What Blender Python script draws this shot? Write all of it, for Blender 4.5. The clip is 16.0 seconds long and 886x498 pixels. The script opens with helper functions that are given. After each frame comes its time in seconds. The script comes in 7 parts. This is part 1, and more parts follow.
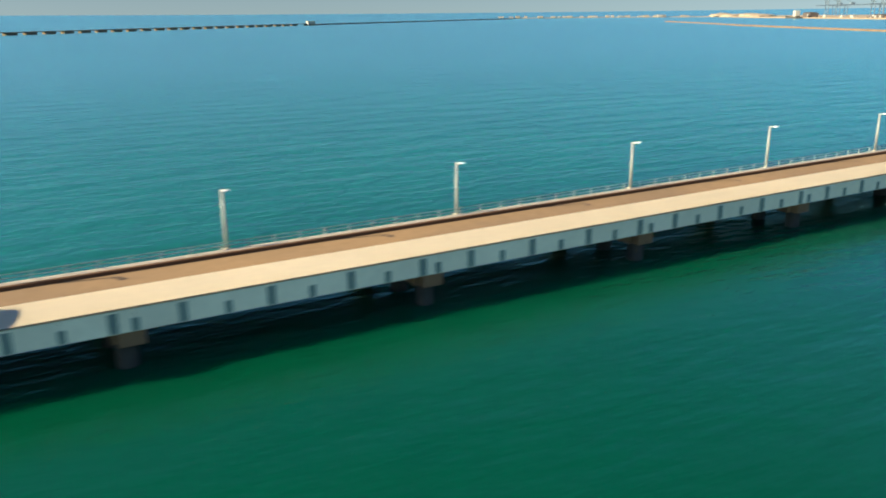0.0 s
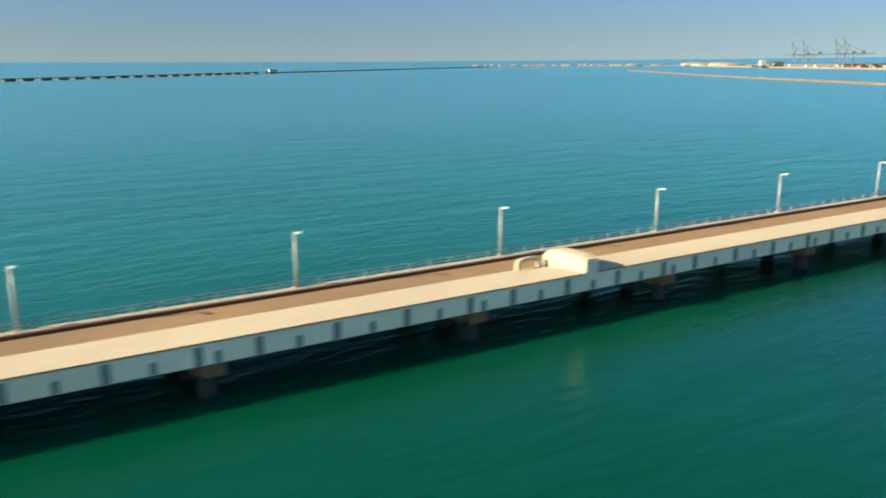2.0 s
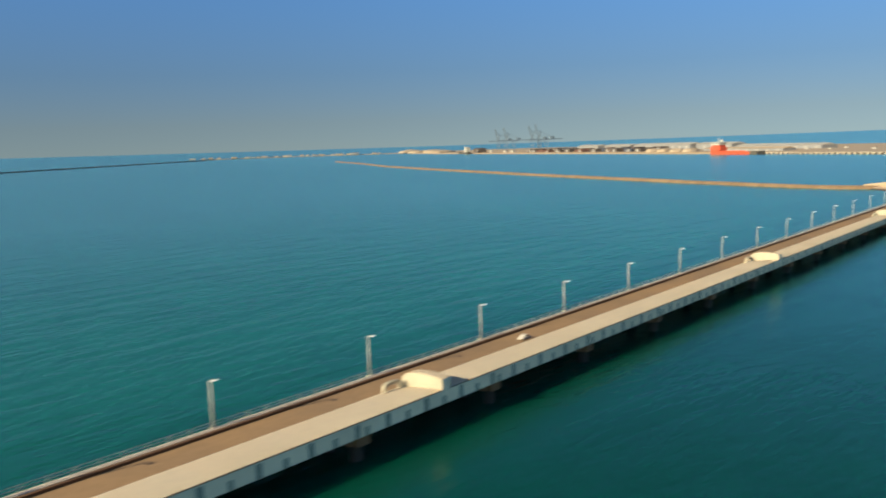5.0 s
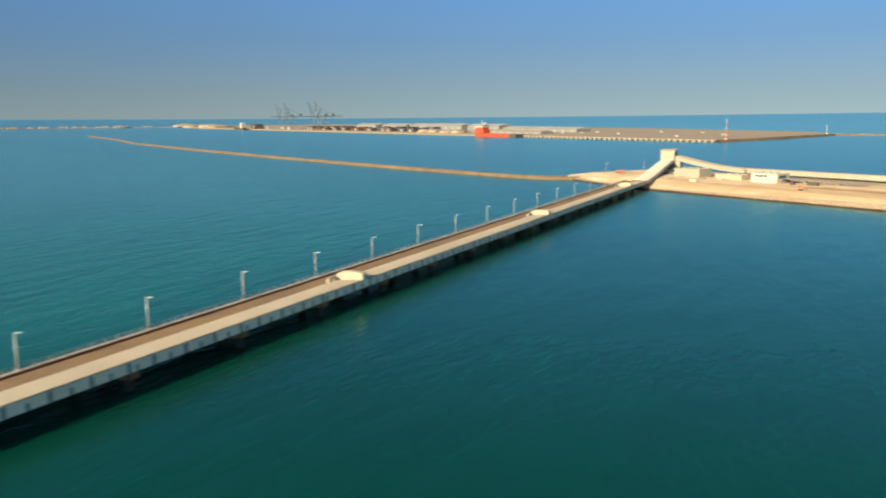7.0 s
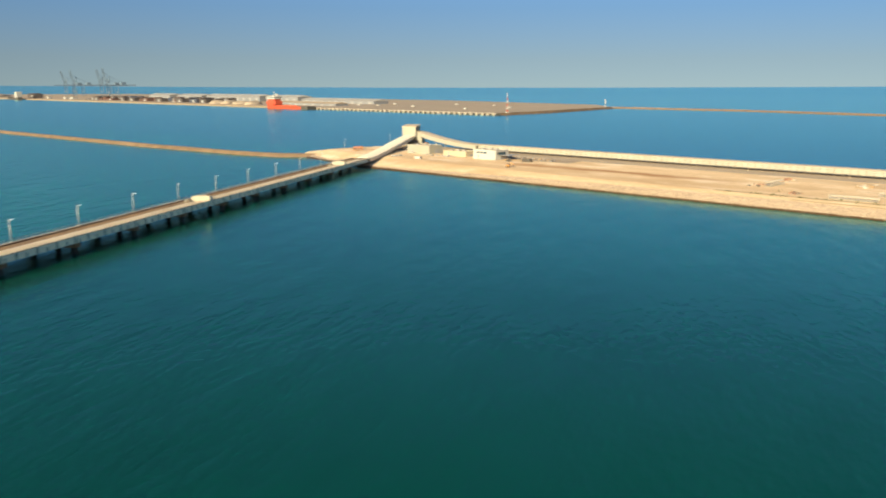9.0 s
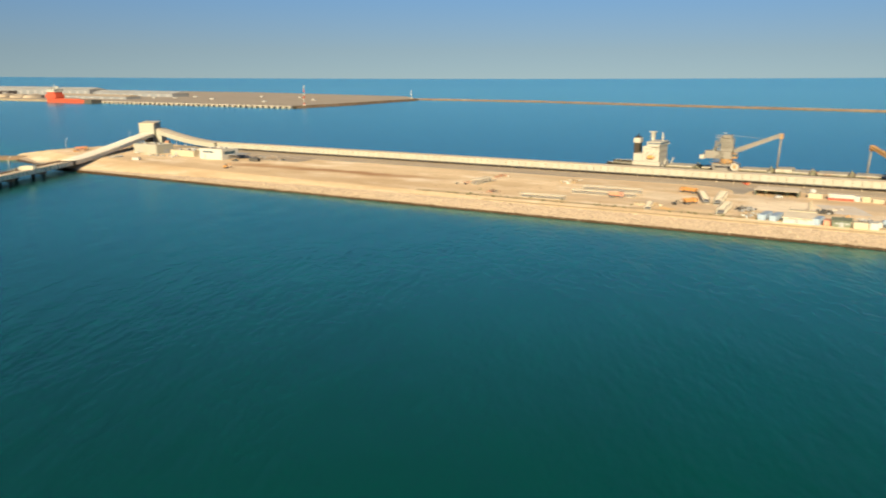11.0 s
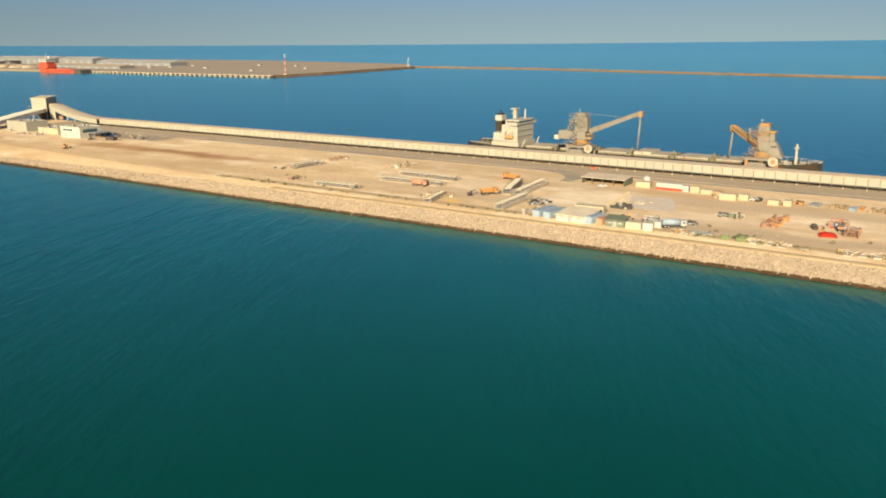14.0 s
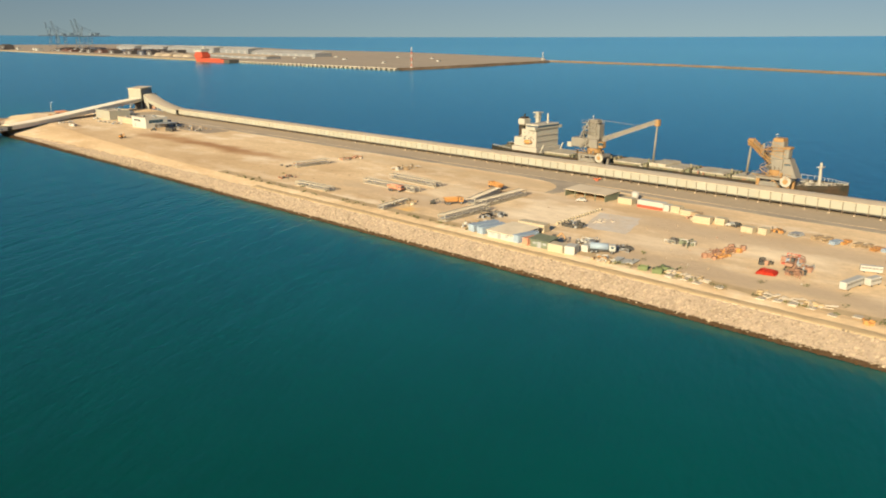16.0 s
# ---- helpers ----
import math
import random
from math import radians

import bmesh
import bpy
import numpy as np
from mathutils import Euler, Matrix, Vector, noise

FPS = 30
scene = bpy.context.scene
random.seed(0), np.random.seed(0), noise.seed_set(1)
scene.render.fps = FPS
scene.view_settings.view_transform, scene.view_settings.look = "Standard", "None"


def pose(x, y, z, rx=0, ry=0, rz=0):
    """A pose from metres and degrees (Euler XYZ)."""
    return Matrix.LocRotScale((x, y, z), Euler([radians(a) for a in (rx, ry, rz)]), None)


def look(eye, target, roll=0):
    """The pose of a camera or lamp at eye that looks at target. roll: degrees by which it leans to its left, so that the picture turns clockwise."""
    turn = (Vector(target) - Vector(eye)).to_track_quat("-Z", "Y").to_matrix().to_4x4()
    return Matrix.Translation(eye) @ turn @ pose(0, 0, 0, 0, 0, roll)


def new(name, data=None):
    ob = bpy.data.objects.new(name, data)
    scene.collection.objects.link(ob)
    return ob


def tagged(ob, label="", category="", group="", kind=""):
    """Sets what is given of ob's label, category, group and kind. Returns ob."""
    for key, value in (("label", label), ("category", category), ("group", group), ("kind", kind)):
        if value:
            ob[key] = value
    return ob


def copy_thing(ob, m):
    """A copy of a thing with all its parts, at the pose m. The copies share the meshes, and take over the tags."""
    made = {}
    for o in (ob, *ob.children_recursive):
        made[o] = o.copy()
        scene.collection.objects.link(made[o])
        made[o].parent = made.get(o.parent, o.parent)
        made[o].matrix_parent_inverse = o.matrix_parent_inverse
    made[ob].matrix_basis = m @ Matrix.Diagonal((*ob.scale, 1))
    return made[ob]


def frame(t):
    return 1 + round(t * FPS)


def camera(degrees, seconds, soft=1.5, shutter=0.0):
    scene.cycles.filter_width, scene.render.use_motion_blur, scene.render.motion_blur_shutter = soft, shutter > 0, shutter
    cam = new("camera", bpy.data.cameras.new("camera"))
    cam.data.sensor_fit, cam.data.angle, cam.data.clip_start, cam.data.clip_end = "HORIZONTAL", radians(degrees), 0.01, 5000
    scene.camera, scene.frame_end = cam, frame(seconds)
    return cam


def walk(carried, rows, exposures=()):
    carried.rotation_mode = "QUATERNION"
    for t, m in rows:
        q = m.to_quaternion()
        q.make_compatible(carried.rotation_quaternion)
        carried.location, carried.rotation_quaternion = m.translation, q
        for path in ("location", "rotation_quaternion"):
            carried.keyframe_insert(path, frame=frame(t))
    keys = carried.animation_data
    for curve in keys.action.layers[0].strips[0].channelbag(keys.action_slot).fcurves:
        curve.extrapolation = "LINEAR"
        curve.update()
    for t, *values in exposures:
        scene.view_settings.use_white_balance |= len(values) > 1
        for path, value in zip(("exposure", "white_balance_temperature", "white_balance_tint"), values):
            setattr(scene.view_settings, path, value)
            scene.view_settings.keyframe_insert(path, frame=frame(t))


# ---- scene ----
cam = camera(58.16, 16.0, soft=1.9, shutter=0.5)
PATH = [
    (0.0, -43.29, -71.11, 24.17, 73.507, 0.515, -30.290),
    (0.5, -26.72, -71.04, 24.04, 73.801, 0.627, -29.977),
    (1.0, -8.87, -70.99, 23.88, 74.710, 0.484, -30.250),
    (1.5, 6.94, -72.14, 24.20, 75.834, 0.377, -30.420),
    (2.0, 22.82, -73.29, 25.36, 76.718, 0.361, -31.126),
    (2.5, 40.83, -71.05, 26.53, 76.948, -0.024, -33.075),
    (3.0, 59.16, -69.42, 28.18, 77.661, 0.183, -36.396),
    (3.5, 74.28, -72.43, 29.83, 78.774, 0.575, -37.382),
    (4.0, 90.59, -74.89, 31.56, 80.484, 1.464, -40.127),
    (4.5, 108.24, -75.99, 33.24, 81.693, 1.990, -44.444),
    (5.0, 126.08, -78.06, 34.85, 82.473, 1.863, -49.227),
    (5.2, 132.73, -79.09, 35.40, 82.527, 1.677, -50.733),
    (5.9, 153.72, -85.63, 37.46, 82.410, 1.246, -56.416),
    (6.6, 169.42, -97.58, 39.12, 81.147, 0.722, -61.201),
    (7.3, 182.34, -112.66, 40.13, 79.872, 0.313, -65.603),
    (7.5, 185.99, -117.17, 40.28, 79.438, 0.193, -66.991),
    (8.0, 194.72, -128.56, 40.72, 78.968, 0.027, -69.992),
    (8.5, 203.38, -139.74, 41.44, 78.743, 0.073, -73.161),
    (9.0, 211.65, -151.13, 41.89, 78.343, -0.056, -76.051),
    (9.5, 219.40, -162.69, 42.26, 78.304, -0.013, -78.520),
    (10.0, 227.09, -174.87, 42.50, 78.467, -0.222, -81.968),
    (10.8, 239.04, -194.22, 43.05, 77.993, -0.155, -86.618),
    (11.7, 251.10, -216.61, 43.74, 76.762, 0.177, -90.182),
    (12.5, 260.09, -236.78, 44.30, 75.926, 0.412, -89.938),
    (13.0, 265.28, -249.56, 44.60, 75.427, 0.470, -88.534),
    (13.5, 270.10, -262.03, 44.93, 75.385, 0.559, -86.843),
    (14.0, 274.19, -274.79, 45.31, 75.376, 0.353, -84.776),
    (14.5, 278.09, -287.58, 45.76, 75.326, 0.419, -82.115),
    (15.0, 282.55, -300.07, 46.42, 75.121, 0.240, -78.987),
    (15.5, 287.28, -312.29, 47.22, 74.906, 0.210, -76.110),
    (16.0, 291.91, -325.37, 48.04, 74.853, -0.067, -73.289),
]
walk(cam, [(t, pose(x, y, z, rx, ry, rz)) for t, x, y, z, rx, ry, rz in PATH],
     exposures=[(0.0, 1.8, 5650, 3), (2.0, 1.75, 5650, 3), (3.5, 1.6, 5650, 3), (4.5, 1.36, 5650, 4), (5.0, 1.2, 5650, 4), (7.5, 1.22, 5650, 5), (9.0, 1.25, 5650, 5), (12.5, 1.12, 5650, 5), (16.0, 1.05, 5700, 5)])

# ---- daylight ----
HAZE = (0.66, 0.54, 0.44, 1)
SUN_EL, SUN_AZ = 20.8, 280.8          # degrees; azimuth clockwise from +y
world = bpy.data.worlds.new("sky")
scene.world = world
world.use_nodes = True
wn = world.node_tree
wn.nodes.clear()
sky = wn.nodes.new("ShaderNodeTexSky")
sky.sky_type = 'NISHITA'
sky.sun_disc = False
sky.sun_elevation, sky.sun_rotation = radians(SUN_EL), radians(SUN_AZ)
sky.altitude, sky.air_density, sky.dust_density, sky.ozone_density = 0, 1.0, 0.8, 2.2
back = wn.nodes.new("ShaderNodeBackground")
back.inputs["Strength"].default_value = 0.06
wout = wn.nodes.new("ShaderNodeOutputWorld")
# haze over the sea: the lowest degrees of sky take the tone of the air a little higher up
wco = wn.nodes.new("ShaderNodeTexCoord")
wadd = wn.nodes.new("ShaderNodeVectorMath")
wadd.operation = 'ADD'
wadd.inputs[1].default_value = (0, 0, 0.11)
wn.links.new(wco.outputs["Generated"], wadd.inputs[0])
wn.links.new(wadd.outputs[0], sky.inputs["Vector"])
# grey haze all round the horizon, clear blue above it
wsep = wn.nodes.new("ShaderNodeSeparateXYZ")
wn.links.new(wco.outputs["Generated"], wsep.inputs[0])
wmr = wn.nodes.new("ShaderNodeValToRGB")
wmr.color_ramp.elements[0].position, wmr.color_ramp.elements[0].color = 0.0, HAZE
wmr.color_ramp.elements[1].position, wmr.color_ramp.elements[1].color = 0.6, (0.90, 0.94, 0.98, 1)
for p, c in ((0.03, HAZE), (0.09, (0.59, 0.59, 0.59, 1)), (0.17, (0.64, 0.75, 0.86, 1)), (0.3, (0.68, 0.79, 0.89, 1))):
    wmr.color_ramp.elements.new(p).color = c
wn.links.new(wsep.outputs["Z"], wmr.inputs[0])
whz = wn.nodes.new("ShaderNodeMix")
whz.data_type, whz.blend_type = 'RGBA', 'MULTIPLY'
whz.inputs[0].default_value = 1.0
wn.links.new(wmr.outputs[0], whz.inputs[7])
wn.links.new(sky.outputs[0], whz.inputs[6])
wn.links.new(whz.outputs[2], back.inputs[0])
wn.links.new(back.outputs[0], wout.inputs[0])

sun_dir = Vector((math.sin(radians(SUN_AZ)) * math.cos(radians(SUN_EL)),
                  math.cos(radians(SUN_AZ)) * math.cos(radians(SUN_EL)), math.sin(radians(SUN_EL))))
sun = new("sun", bpy.data.lights.new("sun", 'SUN'))
sun.data.energy, sun.data.angle, sun.data.color = 5.0, radians(0.53), (1.0, 0.775, 0.47)
sun.matrix_world = look(tuple(sun_dir * 900), (0, 0, 0))


# ---- materials ----
def mat(name, color, rough=0.7, metal=0.0, spec=0.12, grain=0.0, grain_scale=1.0, stain=0.0, stain_scale=0.1,
        bump=0.0, bump_scale=2.0, dirt=None, per_object=0.0):
    """A painted, mineral or metal surface: colour, fine grain, broad stains, relief."""
    m = bpy.data.materials.new(name)
    m.use_nodes = True
    nt = m.node_tree
    b = nt.nodes["Principled BSDF"]
    b.inputs["Roughness"].default_value = rough
    b.inputs["Metallic"].default_value = metal
    b.inputs["Specular IOR Level"].default_value = spec
    co = nt.nodes.new("ShaderNodeTexCoord")
    geo = nt.nodes.new("ShaderNodeNewGeometry")
    rgb = nt.nodes.new("ShaderNodeRGB")
    rgb.outputs[0].default_value = (*color, 1)
    out = rgb.outputs[0]

    def vary(out, scale, amount, low, detail=5.0):
        n = nt.nodes.new("ShaderNodeTexNoise")
        n.inputs["Scale"].default_value, n.inputs["Detail"].default_value = scale, detail
        n.inputs["Roughness"].default_value = 0.62
        nt.links.new(geo.outputs["Position"], n.inputs["Vector"])
        r = nt.nodes.new("ShaderNodeMapRange")
        r.inputs["From Min"].default_value, r.inputs["From Max"].default_value = 0.35, 0.68
        r.inputs["To Min"].default_value, r.inputs["To Max"].default_value = 0.0, amount
        nt.links.new(n.outputs["Fac"], r.inputs["Value"])
        x = nt.nodes.new("ShaderNodeMix")
        x.data_type = 'RGBA'
        nt.links.new(r.outputs[0], x.inputs[0])
        nt.links.new(out, x.inputs[6])
        x.inputs[7].default_value = (*low, 1)
        return x.outputs[2]

    dk = dirt or tuple(c * 0.55 for c in color)
    if stain:
        out = vary(out, stain_scale, stain, dk, 4.0)
    if grain:
        out = vary(out, grain_scale, grain, tuple(c * 0.6 for c in color), 8.0)
    if per_object:
        oi = nt.nodes.new("ShaderNodeObjectInfo")
        hs = nt.nodes.new("ShaderNodeHueSaturation")
        mr = nt.nodes.new("ShaderNodeMapRange")
        mr.inputs["To Min"].default_value, mr.inputs["To Max"].default_value = 1 - per_object, 1 + per_object
        nt.links.new(oi.outputs["Random"], mr.inputs["Value"])
        nt.links.new(mr.outputs[0], hs.inputs["Value"])
        nt.links.new(out, hs.inputs["Color"])
        out = hs.outputs[0]
    nt.links.new(out, b.inputs["Base Color"])
    if bump:
        n = nt.nodes.new("ShaderNodeTexNoise")
        n.inputs["Scale"].default_value, n.inputs["Detail"].default_value = bump_scale, 6.0
        nt.links.new(geo.outputs["Position"], n.inputs["Vector"])
        bp = nt.nodes.new("ShaderNodeBump")
        bp.inputs["Strength"].default_value, bp.inputs["Distance"].default_value = bump, 0.25
        nt.links.new(n.outputs["Fac"], bp.inputs["Height"])
        nt.links.new(bp.outputs[0], b.inputs["Normal"])
    return m


ISL_O, ISL_ANGLE = (601.7, -10.0), -118.185     # start of the island's shoreline and its heading
ISL = pose(ISL_O[0], ISL_O[1], 0, 0, 0, ISL_ANGLE)


def sea_material():
    m = bpy.data.materials.new("sea_water")
    m.use_nodes = True
    nt = m.node_tree
    b = nt.nodes["Principled BSDF"]
    b.inputs["Roughness"].default_value = 1.0
    b.inputs["Specular IOR Level"].default_value = 0.0
    # light scatters some metres through the water, so that shadows on it are soft
    b.subsurface_method = 'BURLEY'
    b.inputs["Subsurface Weight"].default_value = 1.0
    b.inputs["Subsurface Radius"].default_value = (0.6, 1.0, 0.8)
    b.inputs["Subsurface Scale"].default_value = 3.0
    geo = nt.nodes.new("ShaderNodeNewGeometry")
    # distance across the island's line: the shallow bay before it, the dredged basin behind it, the open sea beyond,
    # lightened for haze
    tr = nt.nodes.new("ShaderNodeMapping")
    tr.vector_type = 'TEXTURE'
    tr.inputs["Location"].default_value = (ISL_O[0], ISL_O[1], 0)
    tr.inputs["Rotation"].default_value = (0, 0, radians(ISL_ANGLE))
    nt.links.new(geo.outputs["Position"], tr.inputs["Vector"])
    sep = nt.nodes.new("ShaderNodeSeparateXYZ")
    nt.links.new(tr.outputs[0], sep.inputs[0])
    nz = nt.nodes.new("ShaderNodeTexNoise")
    nz.inputs["Scale"].default_value, nz.inputs["Detail"].default_value = 0.006, 3.0
    nt.links.new(geo.outputs["Position"], nz.inputs["Vector"])
    wob = nt.nodes.new("ShaderNodeMath")
    wob.operation = 'MULTIPLY_ADD'
    nt.links.new(nz.outputs["Fac"], wob.inputs[0])
    wob.inputs[1].default_value = 60.0
    nt.links.new(sep.outputs["Y"], wob.inputs[2])
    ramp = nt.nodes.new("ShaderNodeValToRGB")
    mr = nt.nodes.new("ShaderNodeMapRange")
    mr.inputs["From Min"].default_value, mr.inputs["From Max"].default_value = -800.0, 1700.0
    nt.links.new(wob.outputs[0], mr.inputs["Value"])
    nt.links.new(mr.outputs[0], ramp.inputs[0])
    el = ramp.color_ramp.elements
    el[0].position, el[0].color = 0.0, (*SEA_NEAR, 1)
    el[1].position, el[1].color = 1.0, (*SEA_OPEN_HAZE, 1)
    for p, c in ((0.11, SEA_NEAR), (0.19, SEA_BAY), (0.27, SEA_BAY), (0.335, SEA_SHORE), (0.352, SEA_SHORE), (0.375, SEA_BASIN), (0.68, SEA_BASIN), (0.74, SEA_OPEN_HAZE)):
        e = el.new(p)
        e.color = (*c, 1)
    # patches of sand and weed showing through
    n2 = nt.nodes.new("ShaderNodeTexNoise")
    n2.inputs["Scale"].default_value, n2.inputs["Detail"].default_value = 0.018, 4.0
    nt.links.new(geo.outputs["Position"], n2.inputs["Vector"])
    hs = nt.nodes.new("ShaderNodeHueSaturation")
    m2 = nt.nodes.new("ShaderNodeMapRange")
    m2.inputs["From Min"].default_value, m2.inputs["From Max"].default_value = 0.3, 0.7
    m2.inputs["To Min"].default_value, m2.inputs["To Max"].default_value = 0.91, 1.10
    nt.links.new(n2.outputs["Fac"], m2.inputs["Value"])
    nt.links.new(m2.outputs[0], hs.inputs["Value"])
    # the shallows north of the bridge run lighter; far off, lite paints in sky reflection
    shal = nt.nodes.new("ShaderNodeSeparateXYZ")
    nt.links.new(geo.outputs["Position"], shal.inputs[0])
    m3 = nt.nodes.new("ShaderNodeMapRange")
    m3.interpolation_type = 'SMOOTHSTEP'
    m3.inputs["From Min"].default_value, m3.inputs["From Max"].default_value = 20.0, 360.0
    m3.inputs["To Min"].default_value, m3.inputs["To Max"].default_value = 0.05, 1.0
    nt.links.new(shal.outputs["Y"], m3.inputs["Value"])
    west = nt.nodes.new("ShaderNodeMapRange")
    west.inputs["From Min"].default_value, west.inputs["From Max"].default_value = -180.0, -20.0
    west.inputs["To Min"].default_value, west.inputs["To Max"].default_value = 1.0, 0.0
    nt.links.new(sep.outputs["Y"], west.inputs["Value"])
    mm = nt.nodes.new("ShaderNodeMath")
    mm.operation = 'MULTIPLY'
    nt.links.new(m3.outputs[0], mm.inputs[0])
    nt.links.new(west.outputs[0], mm.inputs[1])
    m4 = nt.nodes.new("ShaderNodeMapRange")
    m4.interpolation_type = 'SMOOTHSTEP'
    m4.inputs["From Min"].default_value, m4.inputs["From Max"].default_value = -25.0, 45.0
    nt.links.new(shal.outputs["Y"], m4.inputs["Value"])
    mq = nt.nodes.new("ShaderNodeMath")
    mq.operation = 'MULTIPLY'
    nt.links.new(m4.outputs[0], mq.inputs[0])
    nt.links.new(west.outputs[0], mq.inputs[1])
    teal = nt.nodes.new("ShaderNodeMix")
    teal.data_type = 'RGBA'
    teal.inputs[7].default_value = (0.009, 0.096, 0.069, 1)
    nt.links.new(mq.outputs[0], teal.inputs[0])
    nt.links.new(ramp.outputs[0], teal.inputs[6])
    lite = nt.nodes.new("ShaderNodeMix")
    lite.data_type = 'RGBA'
    lite.inputs[7].default_value = (0.042, 0.128, 0.150, 1)
    nt.links.new(mm.outputs[0], lite.inputs[0])
    nt.links.new(teal.outputs[2], lite.inputs[6])
    nt.links.new(lite.outputs[2], hs.inputs["Color"])
    nt.links.new(hs.outputs[0], b.inputs["Base Color"])
    # wind ripples over a low swell, in two directions
    prev = None
    for scale, sx, rot, strength, dist in ((0.16, 0.30, 35, 0.6, 0.50), (0.7, 0.40, 20, 0.7, 0.16), (3.0, 0.7, 50, 0.25, 0.04)):
        calm = nt.nodes.new("ShaderNodeMapRange")
        calm.inputs["From Min"].default_value, calm.inputs["From Max"].default_value = 0.0, 1.0
        calm.inputs["To Min"].default_value, calm.inputs["To Max"].default_value = strength * 0.45, strength
        nt.links.new(mq.outputs[0], calm.inputs["Value"])
        mp = nt.nodes.new("ShaderNodeMapping")
        mp.inputs["Rotation"].default_value = (0, 0, radians(rot))
        mp.inputs["Scale"].default_value = (sx, 1.0, 1.0)
        nt.links.new(geo.outputs["Position"], mp.inputs["Vector"])
        n = nt.nodes.new("ShaderNodeTexNoise")
        n.inputs["Scale"].default_value, n.inputs["Detail"].default_value = scale, 3.0
        nt.links.new(mp.outputs[0], n.inputs["Vector"])
        bp = nt.nodes.new("ShaderNodeBump")
        nt.links.new(calm.outputs[0], bp.inputs["Strength"])
        bp.inputs["Distance"].default_value = dist * 2
        nt.links.new(n.outputs["Fac"], bp.inputs["Height"])
        if prev:
            nt.links.new(prev.outputs[0], bp.inputs["Normal"])
        prev = bp
    nt.links.new(prev.outputs[0], b.inputs["Normal"])
    # the sky's mirror image on the ripples, stronger at a flat angle, tinted by the green water
    gl = nt.nodes.new("ShaderNodeBsdfGlossy")
    gl.inputs["Color"].default_value = (0.62, 0.96, 0.885, 1)
    gl.inputs["Roughness"].default_value = 0.22
    fr = nt.nodes.new("ShaderNodeFresnel")
    fr.inputs["IOR"].default_value = 1.38
    mx = nt.nodes.new("ShaderNodeMixShader")
    nt.links.new(prev.outputs[0], gl.inputs["Normal"])
    nt.links.new(prev.outputs[0], fr.inputs["Normal"])
    nt.links.new(fr.outputs[0], mx.inputs[0])
    nt.links.new(b.outputs[0], mx.inputs[1])
    nt.links.new(gl.outputs[0], mx.inputs[2])
    nt.links.new(mx.outputs[0], nt.nodes["Material Output"].inputs["Surface"])
    return m


SEA_NEAR = (0.0004, 0.044, 0.014)
SEA_BAY = (0.0003, 0.034, 0.0165)
SEA_BASIN = (0.006, 0.038, 0.070)
SEA_SHORE = (0.005, 0.070, 0.058)
# open sea colour lightened to carry the haze towards the horizon
SEA_OPEN_HAZE = (0.036, 0.090, 0.066)
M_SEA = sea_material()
M_CONCRETE = mat("concrete", (0.42, 0.37, 0.30), 0.85, stain=0.5, stain_scale=0.08, grain=0.4, grain_scale=1.2, bump=0.3)
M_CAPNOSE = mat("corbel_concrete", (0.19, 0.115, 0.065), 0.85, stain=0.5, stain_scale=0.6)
M_COPE = mat("pale_cope", (0.60, 0.50, 0.38), 0.85, stain=0.4, stain_scale=0.1, grain=0.2, grain_scale=1.0)
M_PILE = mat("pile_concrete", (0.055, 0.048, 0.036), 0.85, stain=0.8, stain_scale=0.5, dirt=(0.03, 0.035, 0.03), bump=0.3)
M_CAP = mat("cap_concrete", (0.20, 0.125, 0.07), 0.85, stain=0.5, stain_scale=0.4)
M_ROAD = mat("asphalt_dusty", (0.30, 0.19, 0.095), 0.9, stain=0.55, stain_scale=0.06, grain=0.35, grain_scale=0.9, dirt=(0.15, 0.11, 0.08))
M_ROOF = mat("cream_cladding", (0.92, 0.78, 0.56), 0.7, stain=0.15, stain_scale=0.05, grain=0.12, grain_scale=0.7, dirt=(0.5, 0.38, 0.24))
M_CLAD = mat("pale_wall_cladding", (0.80, 0.72, 0.55), 0.6, stain=0.4, stain_scale=0.12, grain=0.2, grain_scale=1.5, per_object=0.05)
M_RIB = mat("wall_opening_dark", (0.19, 0.23, 0.20), 0.8, stain=0.3)
# the roof's cream darkened in colour, so that sun-facing end walls don't glare
M_ENDSHEET = mat("sun_dimmed_sheet", (0.37, 0.33, 0.24), 0.7, stain=0.3, stain_scale=0.3, grain=0.2, grain_scale=1.0)
M_BROWN = mat("rusty_brown_kerb", (0.13, 0.07, 0.035), 0.85, stain=0.4)
M_GALV = mat("galvanised_steel", (0.33, 0.33, 0.30), 0.5, metal=0.3, stain=0.3, stain_scale=0.5)
M_LAMP = mat("lamp_white", (0.8, 0.8, 0.78), 0.4)
M_ROCK = mat("armour_rock", (0.35, 0.262, 0.18), 0.9, stain=0.5, stain_scale=0.4, grain=0.4, grain_scale=1.5, bump=0.4, bump_scale=1.5, per_object=0.15)
M_WETROCK = mat("wet_rock", (0.0714, 0.04368, 0.02184), 0.6, stain=0.5, stain_scale=0.3, bump=0.5, bump_scale=1.2)


# ---- building helpers ----
def mesh_ob(name, bm, material, smooth=False):
    me = bpy.data.meshes.new(name)
    bmesh.ops.recalc_face_normals(bm, faces=bm.faces)
    bm.to_mesh(me)
    bm.free()
    for m in (material if isinstance(material, (list, tuple)) else [material]):
        me.materials.append(m)
    if smooth:
        me.polygons.foreach_set("use_smooth", [True] * len(me.polygons))
    return new(name, me)


